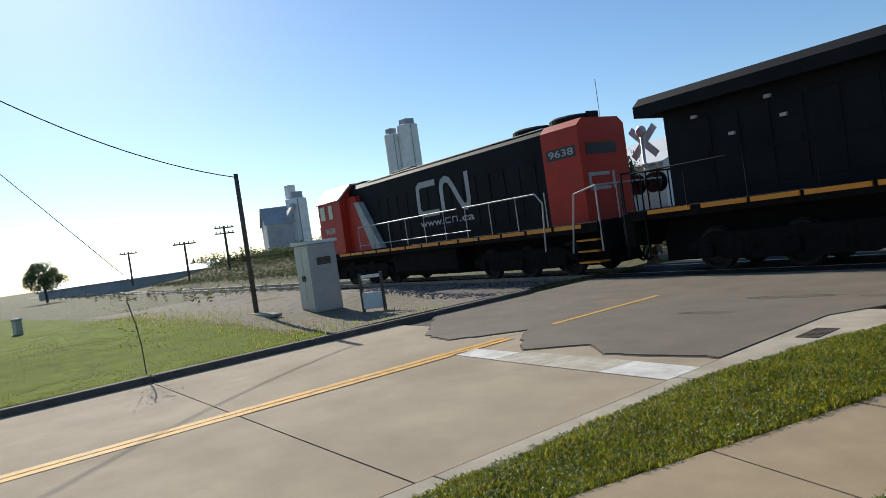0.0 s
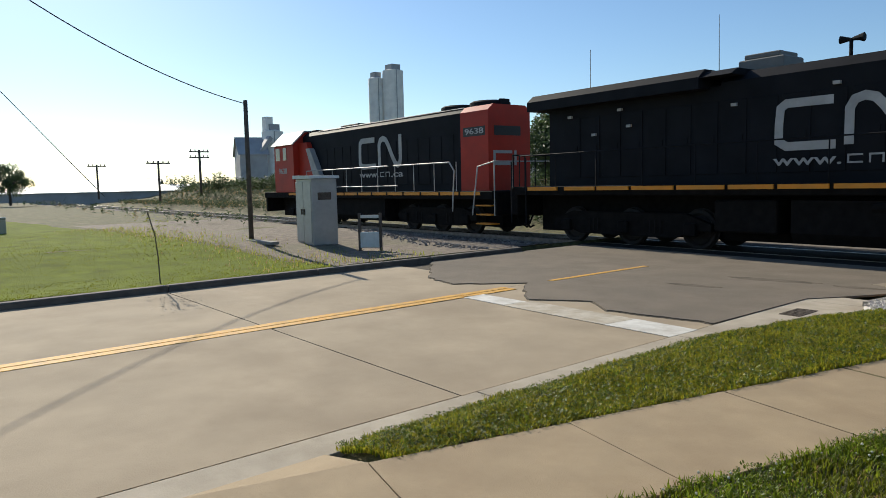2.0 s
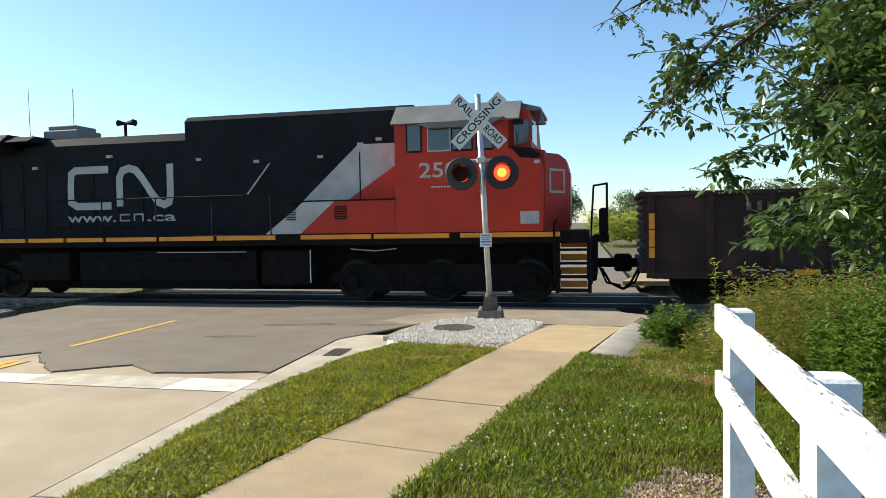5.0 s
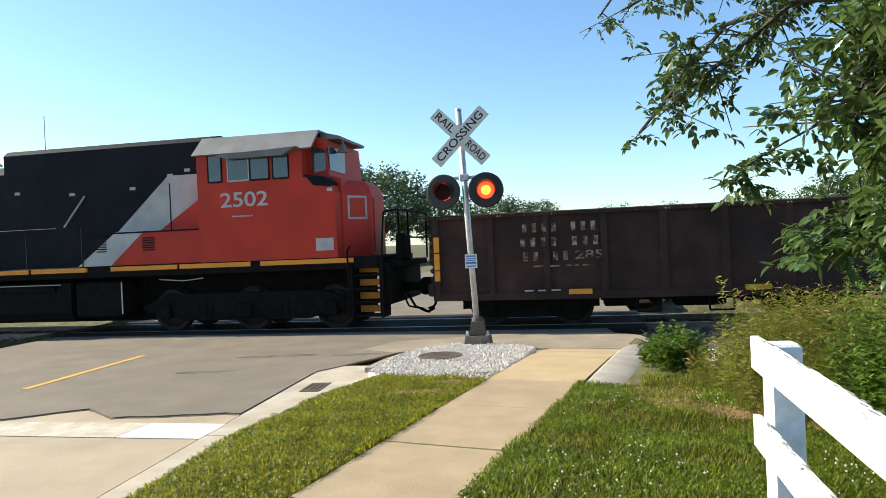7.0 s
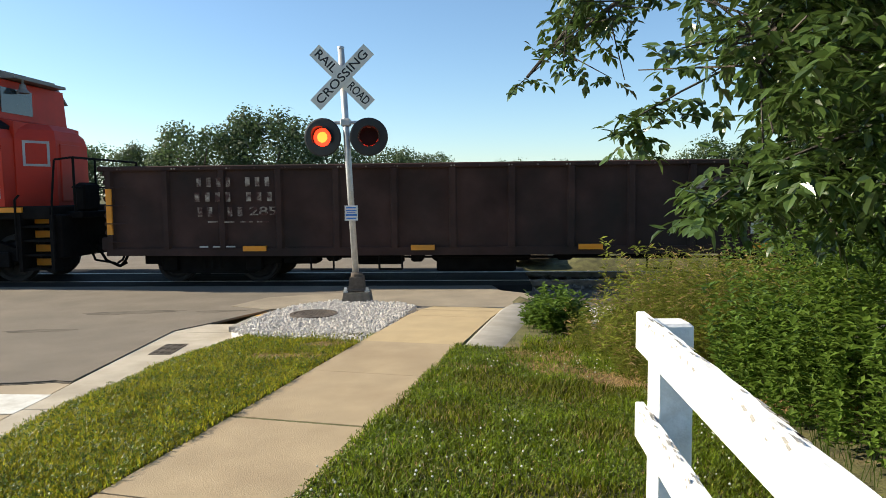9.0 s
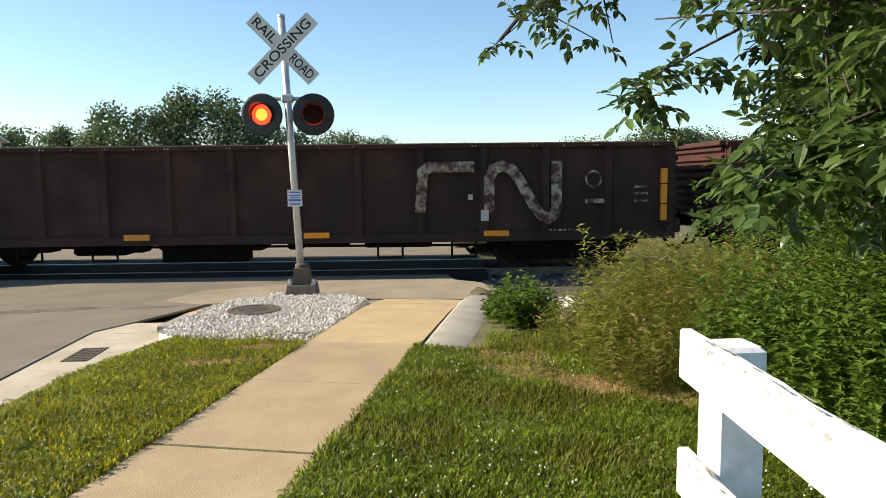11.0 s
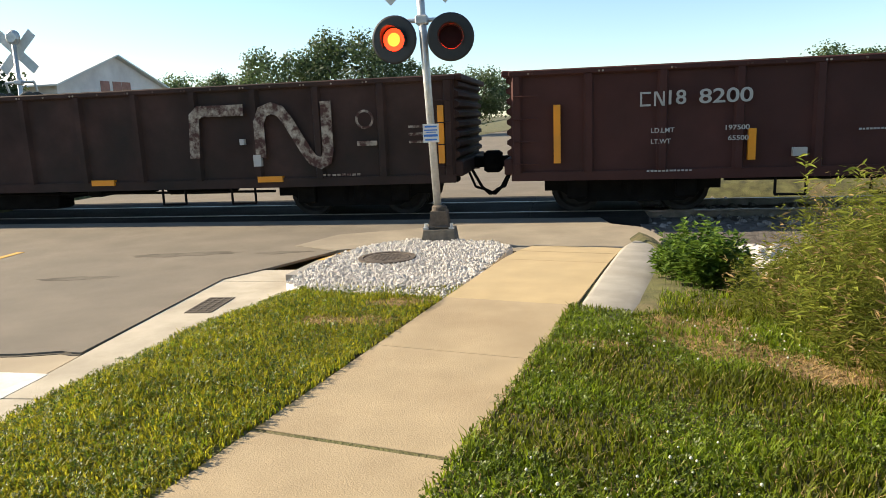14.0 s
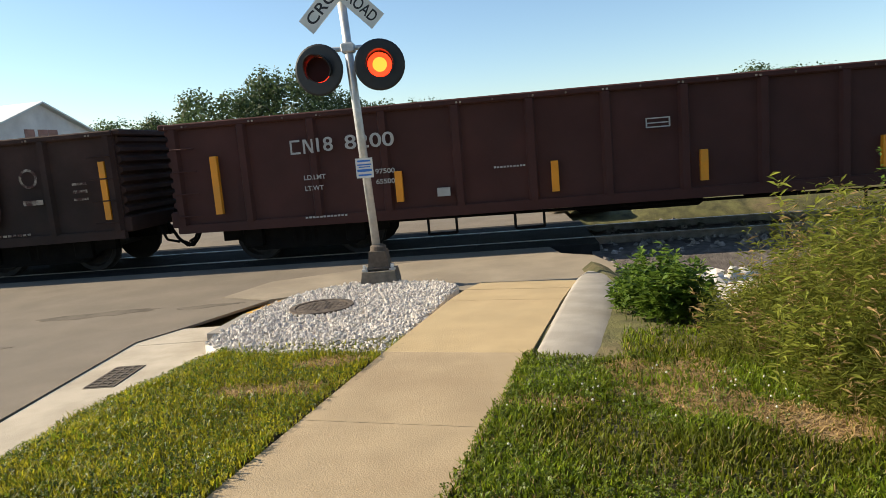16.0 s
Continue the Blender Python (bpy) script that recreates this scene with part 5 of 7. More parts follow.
def crossing_signal(base, top, front, label, bell=False, keyed=True):
    base, top = Vector(base), Vector(top)
    e = thing("crossing_signal", label, "crossing signal", "crossing signals", Matrix.Translation(base))
    d = (top - base)
    up = d.normalized()

    def at(z):
        return up * (z / up.z)
    f = front
    b = B()
    b.prism([(-0.225, -0.225), (0.225, -0.225), (0.225, 0.225), (-0.225, 0.225)], -0.2, 0.02, "z")
    rows = [(-0.225, 0.02), (-0.2, 0.16), (0.2, 0.16), (0.225, 0.02)]
    b.prism(rows, -0.21, 0.21)
    part("plinth", b, "plinth", e, "weathered concrete plinth")
    b = B()
    b.box(-0.15, 0.15, -0.15, 0.15, 0.16, 0.21, 0.02)
    b.prism([(-0.13, 0.2), (0.13, 0.2), (0.105, 0.4), (-0.105, 0.4)], -0.13, 0.13)
    b.lathe([(0.1, 0.39), (0.1, 0.45), (0.075, 0.47), (0.01, 0.47)], (0, 0, 0), "z", 16)
    part("junction_base", b, "iron", e, "cast metal base")
    for sx in (-0.17, 0.17):
        b = B()
        b.tube((sx, -0.13, 0.16), (sx, -0.13, 0.24), 0.025, seg=6)
        b.box(sx - 0.035, sx + 0.035, -0.17, -0.09, 0.165, 0.19)
        part("bolt", b, "galv", e)
    b = B()
    p = at(0.42)
    b.tube(p, at(top.z - base.z), 0.052, seg=16)
    b.lathe([(0.056, 0), (0.056, 0.03), (0.01, 0.05)], at(top.z - base.z), "z", 14)
    part("mast", b, "galv", e, "galvanised steel mast", smooth=True)
    # crossed blades
    for k, (ang, words) in enumerate(((-45, ("RAIL", "ROAD")), (45, ("CROSSING",)))):
        c = at(3.56) + Vector((0, f * (0.075 + 0.014 * k), 0))
        b = B()
        b.box(-0.61, 0.61, -0.004, 0.004, -0.114, 0.114)
        bl = part("blade", b, "sign_white", e, "white crossbuck blade with black lettering" if f < 0 else "bare back of a crossbuck blade")
        bl.matrix_basis = Matrix.Translation(c) @ pose(0, 0, 0, 0, -ang, 0)
        if f < 0:
            if k == 0:
                for w, x in (("RAIL", -0.36), ("ROAD", 0.36)):
                    lettering("lettering", w, 0.19, "sign_black", bl, pose(x, -0.0055, 0, 90, 0, 0), width=0.40, thick=0.001)
            else:
                lettering("lettering", "CROSSING", 0.19, "sign_black", bl, pose(0, -0.0055, 0, 90, 0, 0), width=1.08, thick=0.001)
    # lamps on a cross arm
    z = 2.62
    c = at(z + 0.24)
    b = B()
    b.box(c.x - 0.08, c.x + 0.08, c.y - 0.08, c.y + 0.08, c.z - 0.06, c.z + 0.06, 0.02)
    part("arm_bracket", b, "galv", e)
    b = B()
    b.tube(c + Vector((-0.37, 0.02, 0)), c + Vector((0.37, 0.02, 0)), 0.03, seg=10)
    for sx in (-0.365, 0.365):
        b.tube(c + Vector((sx, 0.02, 0)), c + Vector((sx, 0.10, -0.22)), 0.028, seg=8)
    part_each("cross_arm", b, "galv", e)
    for sx, turn, right in ((-0.365, -9, False), (0.365, 6, True)):
        if f < 0:
            q = at(z) + Vector((sx, -0.12, 0))
            BULBS.append((lamp_head(e, q, turn), right))
        else:
            q = at(z - 0.3) + Vector((sx, 0.05, 0))
            ob = lamp_head(e, q, 180)
            BULBS.append((ob, right))
            q = at(z - 0.3) + Vector((sx, -0.25, 0))
            BULBS.append((lamp_head(e, q, 0), right))
    if f < 0:
        c = at(1.42) + Vector((0, -0.062, 0))
        b = B()
        b.box(c.x - 0.105, c.x + 0.105, c.y - 0.004, c.y + 0.003, c.z - 0.12, c.z + 0.12)
        pl = part("notice_sign", b, "sign_white", e, "small blue and white notice sign")
        b = B()
        for i, (zz, hh, w) in enumerate(((0.085, 0.022, 0.16), (0.04, 0.016, 0.17), (0.012, 0.012, 0.14), (-0.03, 0.03, 0.18), (-0.085, 0.02, 0.16))):
            b.box(c.x - w / 2, c.x + w / 2, c.y - 0.007, c.y - 0.004, c.z + zz - hh / 2, c.z + zz + hh / 2)
        part("small_lettering", b, "blue", pl, "plain blue bars")
    if bell:
        b = B()
        t = at(top.z - base.z)
        b.lathe([(0.01, 0.06), (0.12, 0.06), (0.17, 0.1), (0.17, 0.16), (0.12, 0.2), (0.01, 0.2)], t + Vector((0, -0.13, 0.12)), "y", 20)
        b.tube(t, t + Vector((0, 0, 0.1)), 0.04)
        part("bell", b, "galv", e, "round warning bell")
    return e


crossing_signal((0.2, 10.22, -0.02), (0.0, 10.36, 4.0), -1, "railroad crossing signal with crossbuck and two red flashing lamps")
crossing_signal((-10.6, 16.75, -0.05), (-10.58, 16.75, 3.72), 1, "far railroad crossing signal seen from behind, with bell", bell=True)


# ---- gravel island, manhole ----
def rocks(name, n, spot, size, material, label, seed, squash=0.6):
    rnd = random.Random(seed)
    t = (1 + 5 ** 0.5) / 2
    base = [Vector(v).normalized() for v in ((-1, t, 0), (1, t, 0), (-1, -t, 0), (1, -t, 0), (0, -1, t), (0, 1, t), (0, -1, -t), (0, 1, -t), (t, 0, -1), (t, 0, 1), (-t, 0, -1), (-t, 0, 1))]
    faces = [(0, 11, 5), (0, 5, 1), (0, 1, 7), (0, 7, 10), (0, 10, 11), (1, 5, 9), (5, 11, 4), (11, 10, 2), (10, 7, 6), (7, 1, 8), (3, 9, 4), (3, 4, 2), (3, 2, 6), (3, 6, 8), (3, 8, 9), (4, 9, 5), (2, 4, 11), (6, 2, 10), (8, 6, 7), (9, 8, 1)]
    b = B()
    for i in range(n):
        p = spot(rnd)
        if p is None:
            continue
        s = size * rnd.uniform(0.55, 1.35)
        r = Euler((rnd.uniform(0, 6), rnd.uniform(0, 6), rnd.uniform(0, 6))).to_matrix()
        k = Vector((rnd.uniform(0.7, 1.3), rnd.uniform(0.7, 1.3), squash * rnd.uniform(0.7, 1.3)))
        b.add([Vector(p) + r @ Vector((v.x * k.x * s * rnd.uniform(0.8, 1.2), v.y * k.y * s, v.z * k.z * s)) for v in base], faces)
    me = bpy.data.meshes.new(name)
    me.from_pydata(b.v, [], b.f)
    me.materials.append(M[material])
    ob = new(name, me)
    return tagged(ob, label, "gravel", kind="stuff")


GRAVEL = [(-1.1, 7.75), (-1.02, 8.9), (-0.7, 9.75), (-0.1, 10.2), (0.9, 9.9), (1.18, 9.55), (0.95, 8.4), (0.62, 7.0), (0.2, 7.1), (-0.6, 7.25)]


def inside(p, poly):
    x, y = p
    c = False
    for (x0, y0), (x1, y1) in zip(poly, poly[1:] + poly[:1]):
        if (y0 > y) != (y1 > y) and x < (x1 - x0) * (y - y0) / (y1 - y0) + x0:
            c = not c
    return c


b = B()
sheet(b, GRAVEL, -0.012, 0.25)
solid("gravel_bed", b, "stone", "bed of pale crushed stone round the signal mast", "gravel", kind="structure")


def gravel_spot(rnd):
    x, y = rnd.uniform(-1.6, 1.25), rnd.uniform(6.9, 10.25)
    if not inside((x, y), GRAVEL) or (x + 0.26) ** 2 / 0.105 + (y - 8.85) ** 2 / 0.105 < 1 or (abs(x - 0.2) < 0.23 and abs(y - 10.22) < 0.23):
        return None
    return (x, y, 0.0 + rnd.uniform(-0.012, 0.012))


rocks("gravel", 15000, gravel_spot, 0.0165, "stone", "pale grey and pinkish crushed stones", 21)
b = B()
b.lathe([(0.01, 0.012), (0.26, 0.012), (0.265, 0.004), (0.28, 0.004), (0.28, 0.016), (0.335, 0.014), (0.34, -0.05)], (-0.26, 8.85, 0.012), "z", 36)
for i in range(-4, 5):
    for j in range(-4, 5):
        if i * i + j * j < 17:
            b.box(-0.26 + i * 0.05 - 0.015, -0.26 + i * 0.05 + 0.015, 8.85 + j * 0.05 - 0.015, 8.85 + j * 0.05 + 0.015, 0.02, 0.028)
solid("manhole_cover", b, "iron", "round rusty iron manhole cover in the gravel", "manhole cover")


def bal_spot(rnd):
    s = rnd.uniform(-24, -10.45)
    u = rnd.uniform(-5.2, 1.2) if s > -17 else rnd.uniform(-2.6, -0.6)
    p = TRACK + ALONG * s + ACROSS * u
    if u > -3.4:
        z = RAIL + (-0.14 if abs(u) < 1.6 else -0.14 - 0.35 * (abs(u) - 1.6) / 1.7)
        z = max(z, ground_z(p.x, p.y))
    else:
        z = ground_z(p.x, p.y) + 0.01
    if p.x > -10.45:
        return None
    return (p.x, p.y, z)


rocks("ballast_stones", 4500, bal_spot, 0.045, "stone_dark", "dark grey-brown ballast stones", 22)


def bal_spot_r(rnd):
    s = rnd.uniform(3.3, 12)
    u = rnd.uniform(-4.2, 3)
    p = TRACK + ALONG * s + ACROSS * u
    z = RAIL + (-0.14 if abs(u) < 1.6 else -0.14 - 0.33 * (abs(u) - 1.6))
    return (p.x, p.y, max(z, ground_z(p.x, p.y)))


rocks("ballast_stones", 1800, bal_spot_r, 0.06, "stone_dark", "dark grey-brown ballast stones", 23)


def rip_spot(rnd):
    x, y = rnd.uniform(3.35, 4.7), rnd.uniform(8.5, 10.2)
    low = ground_z(x, y)
    return (x, y, low + rnd.random() * max(0.05, -0.2 - low))


rocks("riprap", 800, rip_spot, 0.10, "stone", "pile of pale broken stones beside the kerb ramp", 24)


# ---- white board fence ----
def fence():
    e = thing("fence", "white painted board fence with peeling paint", "fence")
    p0, p1 = Vector((2.38, 1.98, 0)), Vector((2.21, -0.29, 0))
    d = (p1 - p0).normalized()
    side = Vector((-d.y, d.x, 0))
    if side.x > 0:
        side = -side
    for k in range(3):
        c = p0 + d * (1.72 * k + 0.14) - side * 0.09
        b = B()
        x, y = c.x, c.y
        b.box(x - 0.07, x + 0.07, y - 0.07, y + 0.07, -0.3, 1.19, 0.012)
        part("post", b, "fence", e, "square fence post, shaded grey")
    rnd = random.Random(5)
    for z0, z1, ex in ((1.05, 1.205, 0.0), (0.67, 0.82, 0.02)):
        b = B()
        a, c = p0 - d * 0.0 + side * 0.0, p0 + d * 4.75
        n = 40
        vs = []
        for i in range(n + 1):
            q = a + (c - a) * i / n
            t = z1 + rnd.uniform(-0.006, 0.003)
            for u, z in ((0.018, z0), (0.018, t - 0.006), (0.012, t), (-0.016, t), (-0.02, t - 0.006), (-0.02, z0)):
                vs.append(q + side * u + Vector((0, 0, z)))
        fs = [(j * 6 + i, j * 6 + (i + 1) % 6, j * 6 + 6 + (i + 1) % 6, j * 6 + 6 + i) for j in range(n) for i in range(6)]
        fs += [tuple(range(6)), tuple(range(len(vs) - 6, len(vs)))]
        b.add(vs, fs)
        part("board", b, "fence", e)
        b = B()
        for i in range(70):
            q = a + (c - a) * rnd.uniform(0.0, 1.0)
            w, h = rnd.uniform(0.008, 0.05), rnd.uniform(0.003, 0.012)
            q = q + side * 0.0185
            z = z1 - abs(rnd.gauss(0, 0.02)) - 0.004
            b.add([q + Vector((0, 0, z)), q + d * w * 0.5 + Vector((0, 0, z - h)), q + d * w + Vector((0, 0, z + h * 0.3)), q + d * w * 0.4 + Vector((0, 0, z + h))], [(0, 1, 2, 3)])
            q2 = q - side * rnd.uniform(0.004, 0.03)
            zt = z1 + 0.0035
            b.add([q2 + Vector((0, 0, zt)), q2 + d * w * 1.5 + side * 0.003 + Vector((0, 0, zt)), q2 + d * w * 2 - side * 0.006 + Vector((0, 0, zt)), q2 + d * w * 0.5 - side * 0.005 + Vector((0, 0, zt))], [(0, 1, 2, 3)])
        part_each("peeled_patch", b, "wood_bare", e, "bare wood where the paint has peeled")


fence()


# ---- grass ----
def blades(name, n, spot, h, w, material, label, seed, lean=0.5):
    r = np.random.RandomState(seed)
    rnd = random.Random(seed)
    vs, fs = [], []
    for i in range(n):
        p = spot(rnd)
        if p is None:
            continue
        x, y, z = p[:3]
        k = p[3] if len(p) > 3 else 1.0
        a = rnd.uniform(0, 6.283)
        hh = h * k * rnd.uniform(0.5, 1.3)
        dx, dy = math.cos(a), math.sin(a)
        ln = hh * lean * rnd.uniform(0.1, 1.2)
        ww = w * rnd.uniform(0.7, 1.3)
        o = len(vs)
        vs += [(x - dy * ww, y + dx * ww, z - 0.01), (x + dy * ww, y - dx * ww, z - 0.01),
               (x + dx * ln * 0.35 + dy * ww * 0.8, y + dy * ln * 0.35 - dx * ww * 0.8, z + hh * 0.6), (x + dx * ln * 0.35 - dy * ww * 0.8, y + dy * ln * 0.35 + dx * ww * 0.8, z + hh * 0.6),
               (x + dx * ln, y + dy * ln, z + hh)]
        fs += [(o, o + 1, o + 2, o + 3), (o + 3, o + 2, o + 4)]
    me = bpy.data.meshes.new(name)
    me.from_pydata(vs, [], fs)
    me.materials.append(M[material])
    return tagged(new(name, me), label, "grass", kind="stuff")


def bare(x, y):
    return noise.noise((x * 0.9, y * 0.9, 4.0)) + 0.5 * noise.noise((x * 2.6, y * 2.6, 7.0))


def ellipse(x, y, cx, cy, rx, ry):
    return 1.0 - math.hypot((x - cx) / rx, (y - cy) / ry)


def straw_zone(x, y):
    """Above zero on the bare soil before the weeds and at the end of the verge."""
    best = max(ellipse(x, y, 2.55, 6.0, 0.45, 0.42), ellipse(x, y, -0.15, 6.3, 0.5, 0.16), ellipse(x, y, 0.22, 6.85, 0.38, 0.12), ellipse(x, y, 1.75, 5.75, 0.3, 0.12))
    for (x0, y0), (x1, y1) in (((2.6, 5.65), (3.1, 5.2)), ((3.1, 5.2), (3.85, 4.72)), ((3.85, 4.72), (4.6, 4.2))):
        dx, dy = x1 - x0, y1 - y0
        f = min(1, max(0, ((x - x0) * dx + (y - y0) * dy) / (dx * dx + dy * dy)))
        best = max(best, 1 - math.hypot(x - x0 - f * dx, y - y0 - f * dy) / 0.24)
    return best - 0.15 + 0.4 * noise.noise((x * 2.6, y * 2.6, 5.0)) + 0.35 * noise.noise((x * 8.0, y * 8.0, 5.0))


def mulch_zone(x, y):
    return ellipse(x, y, 2.32, 1.85, 0.5, 0.62) + 0.3 * noise.noise((x * 3.3, y * 3.3, 8.0))


def ground_patch(name, zone, x0, x1, y0, y1, step, material, label):
    """A thin uneven skin over the ground wherever the zone is above zero."""
    b = B()
    nx, ny = int((x1 - x0) / step), int((y1 - y0) / step)
    ids = {}

    def vert(i, j):
        if (i, j) not in ids:
            x, y = x0 + i * step, y0 + j * step
            ids[i, j] = len(b.v)
            b.v.append((x, y, ground_z(x, y) + 0.014 + 0.008 * noise.noise((x * 7, y * 7, 1)) - 0.02 * (zone(x, y) < 0.05)))
        return ids[i, j]
    for i in range(nx):
        for j in range(ny):
            if zone(x0 + (i + 0.5) * step, y0 + (j + 0.5) * step) > 0:
                b.f.append((vert(i, j), vert(i + 1, j), vert(i + 1, j + 1), vert(i, j + 1)))
    return solid(name, b, material, label, "ground", kind="structure", smooth=True)


ground_patch("bare_soil", straw_zone, -0.8, 5.0, 3.9, 7.2, 0.07, "soil", "bare tan soil strewn with straw")
ground_patch("mulch", mulch_zone, 1.6, 3.0, 1.0, 2.7, 0.07, "soil", "bare soil with wood chips round the fence post")


def verge_spot(rnd):
    y = rnd.uniform(0.3, 7.75)
    x = rnd.uniform(verge_edge(y) + 0.02, walk_left(y) + 0.05)
    if x > walk_left(y) - 0.015 - 0.05 * rnd.random() - 0.03 * noise.noise((y * 4, 0, 0)) or inside((x, y), GRAVEL) and rnd.random() < 0.96:
        return None
    if y < 0.5 and rnd.random() < 0.4 or straw_zone(x, y) > 0 and rnd.random() < 0.8:
        return None
    return (x, y, ground_z(x, y), 1.0 + 0.6 * noise.noise((x * 2.5, y * 2.5, 0)))


def lawn_spot(rnd):
    y = -3.5 + 10.6 * rnd.random() ** 0.9
    x = walk_right(y) + 0.02 + rnd.random() * (3.9 - walk_right(y))
    if bare(x, y) > 0.72 and rnd.random() < 0.6 or straw_zone(x, y) > 0 and rnd.random() < 0.72 or mulch_zone(x, y) > 0 and rnd.random() < 0.95:
        return None
    if y > 6.55 + 0.25 * noise.noise((x * 2, 0, 0)) and (x < walk_right(y) + 0.72 or rnd.random() < 0.7):
        return None
    return (x, y, ground_z(x, y), 1.0 + 0.75 * noise.noise((x * 2.1, y * 2.1, 2)))


def lush_spot(rnd):
    """Lawn in the greener patches only."""
    p = lawn_spot(rnd)
    if p is None or noise.noise((p[0] * 1.3, p[1] * 1.3, 12)) < rnd.uniform(-0.35, 0.15):
        return None
    return p


def thin_spot(rnd):
    """Lawn in the drier, yellower patches only."""
    p = lawn_spot(rnd)
    if p is None or noise.noise((p[0] * 1.3, p[1] * 1.3, 12)) > rnd.uniform(-0.2, 0.3):
        return None
    return p


def straw_spot(rnd):
    for k in range(60):
        x, y = rnd.uniform(-0.8, 4.8), rnd.uniform(3.9, 7.2)
        if straw_zone(x, y) > -0.06 and (x > walk_right(y) + 0.03 or x < walk_left(y) - 0.03) and not inside((x, y), GRAVEL):
            return (x, y, ground_z(x, y) + 0.018, 0.4 + 0.9 * rnd.random())
    return None


blades("grass", 58000, verge_spot, 0.046, 0.0050, "blade", "yellow-green mown grass verge between road and sidewalk", 31, 0.9)
blades("grass", 17000, verge_spot, 0.046, 0.0050, "blade_green", "green mown grass in the verge", 36, 0.9)
blades("grass", 110000, lush_spot, 0.052, 0.0055, "blade_green", "deep green lawn grass", 32, 0.9)
blades("grass", 95000, thin_spot, 0.050, 0.0055, "blade_mid", "yellow-green lawn grass in thin patches", 34, 0.9)
blades("dry_grass", 14000, lawn_spot, 0.042, 0.0038, "dry", "dead straw blades among the lawn", 35, 1.6)
blades("dry_grass", 6500, straw_spot, 0.016, 0.0034, "dry", "dry straw lying on bare soil", 33, 6.0)


def clover():
    """Three small leaflets on each stalk, tilted every way."""
    rnd = random.Random(9)
    b = B()
    for i in range(52000):
        p = lush_spot(rnd) if i % 4 else verge_spot(rnd)
        if p is None:
            continue
        x, y, z = p[:3]
        s = rnd.uniform(0.008, 0.0145)
        h = z + rnd.uniform(0.022, 0.06)
        a = rnd.uniform(0, 6.28)
        t1, t2 = rnd.gauss(0, 0.5), rnd.gauss(0, 0.5)
        for k in range(3):
            d = a + k * 2.094
            pts = []
            for r, w in ((0.1, 0.0), (0.8, 0.55), (1.25, 0.0), (0.8, -0.55)):
                u, v = r * math.cos(d) - w * math.sin(d), r * math.sin(d) + w * math.cos(d)
                pts.append((x + s * u, y + s * v, h + s * (t1 * u + t2 * v) + s * 0.25 * (w != 0)))
            b.add(pts, [(0, 1, 2), (0, 2, 3)])
    me = bpy.data.meshes.new("clover")
    me.from_pydata(b.v, [], b.f)
    me.materials.append(M["clover"])
    tagged(new("clover", me), "low three-leaved clover in the lawn", "clover", kind="stuff")
    # Small pale beads set just above the clover leaves.
    b = B()
    for i in range(1500):
        p = lush_spot(rnd)
        if p is None or noise.noise((p[0] * 0.8, p[1] * 0.8, 3)) < 0:
            continue
        r = rnd.uniform(0.005, 0.009)
        b.lathe([(0.001, -r), (r * 0.9, -r * 0.4), (r, r * 0.2), (r * 0.5, r * 0.9), (0.001, r)], (p[0], p[1], p[2] + rnd.uniform(0.045, 0.075)), "z", 6)
    me = bpy.data.meshes.new("clover_flowers")
    me.from_pydata(b.v, [], b.f)
    me.materials.append(M["bead"])
    tagged(new("clover_flowers", me), "small white beads scattered over the lawn", "flowers", kind="stuff")


clover()


def chip_spot(rnd):
    for k in range(40):
        x, y = rnd.uniform(1.65, 2.95), rnd.uniform(1.05, 2.65)
        if mulch_zone(x, y) > -0.05:
            return (x, y, ground_z(x, y) + 0.02)
    return None


rocks("wood_chips", 4200, chip_spot, 0.0085, "chip", "tan wood chips round the fence post", 25, 0.35)


def soil_edge():
    """A strip of earth beside the walk, its dark colour also standing for grass shade."""
    b = B()
    rows = []
    n = 130
    for i in range(n + 1):
        y = 0.4 + 6.35 * i / n
        wd = 0.06 + 0.035 * noise.noise((y * 3.5, 0, 6))
        rows.append([(walk_left(y) - 0.004, y + 0.1, -0.02), (walk_left(y) - 0.004, y + 0.1, 0.008), (walk_left(y) - wd, y + 0.1, 0.012 + 0.006 * noise.noise((y * 9, 0, 2))), (walk_left(y) - wd - 0.03, y + 0.1, -0.03)])
    b.add(sum(rows, []), [(j * 4 + i, j * 4 + i + 1, j * 4 + 5 + i, j * 4 + 4 + i) for j in range(n) for i in range(3)])
    solid("soil_edge", b, "shaded_soil", "crumbly earth along the walk, darkened for the shade of overhanging grass", "ground", kind="structure")


soil_edge()


# ---- weeds, bush and tree ----
def leafset(b, p, d, up, l, w, rnd, fold=0.25):
    """One pointed leaf from p along d."""
    d = d.normalized()
    s = d.cross(up)
    s = s.normalized() if s.length > 1e-4 else Vector((1, 0, 0))
    n = s.cross(d)
    droop = rnd.uniform(-0.35, 0.1)
    m = p + d * l * 0.5
    e = p + d * l + Vector((0, 0, droop * l))
    b.add([p, m + s * w + n * w * fold, e, m - s * w + n * w * fold], [(0, 1, 2), (0, 2, 3)])


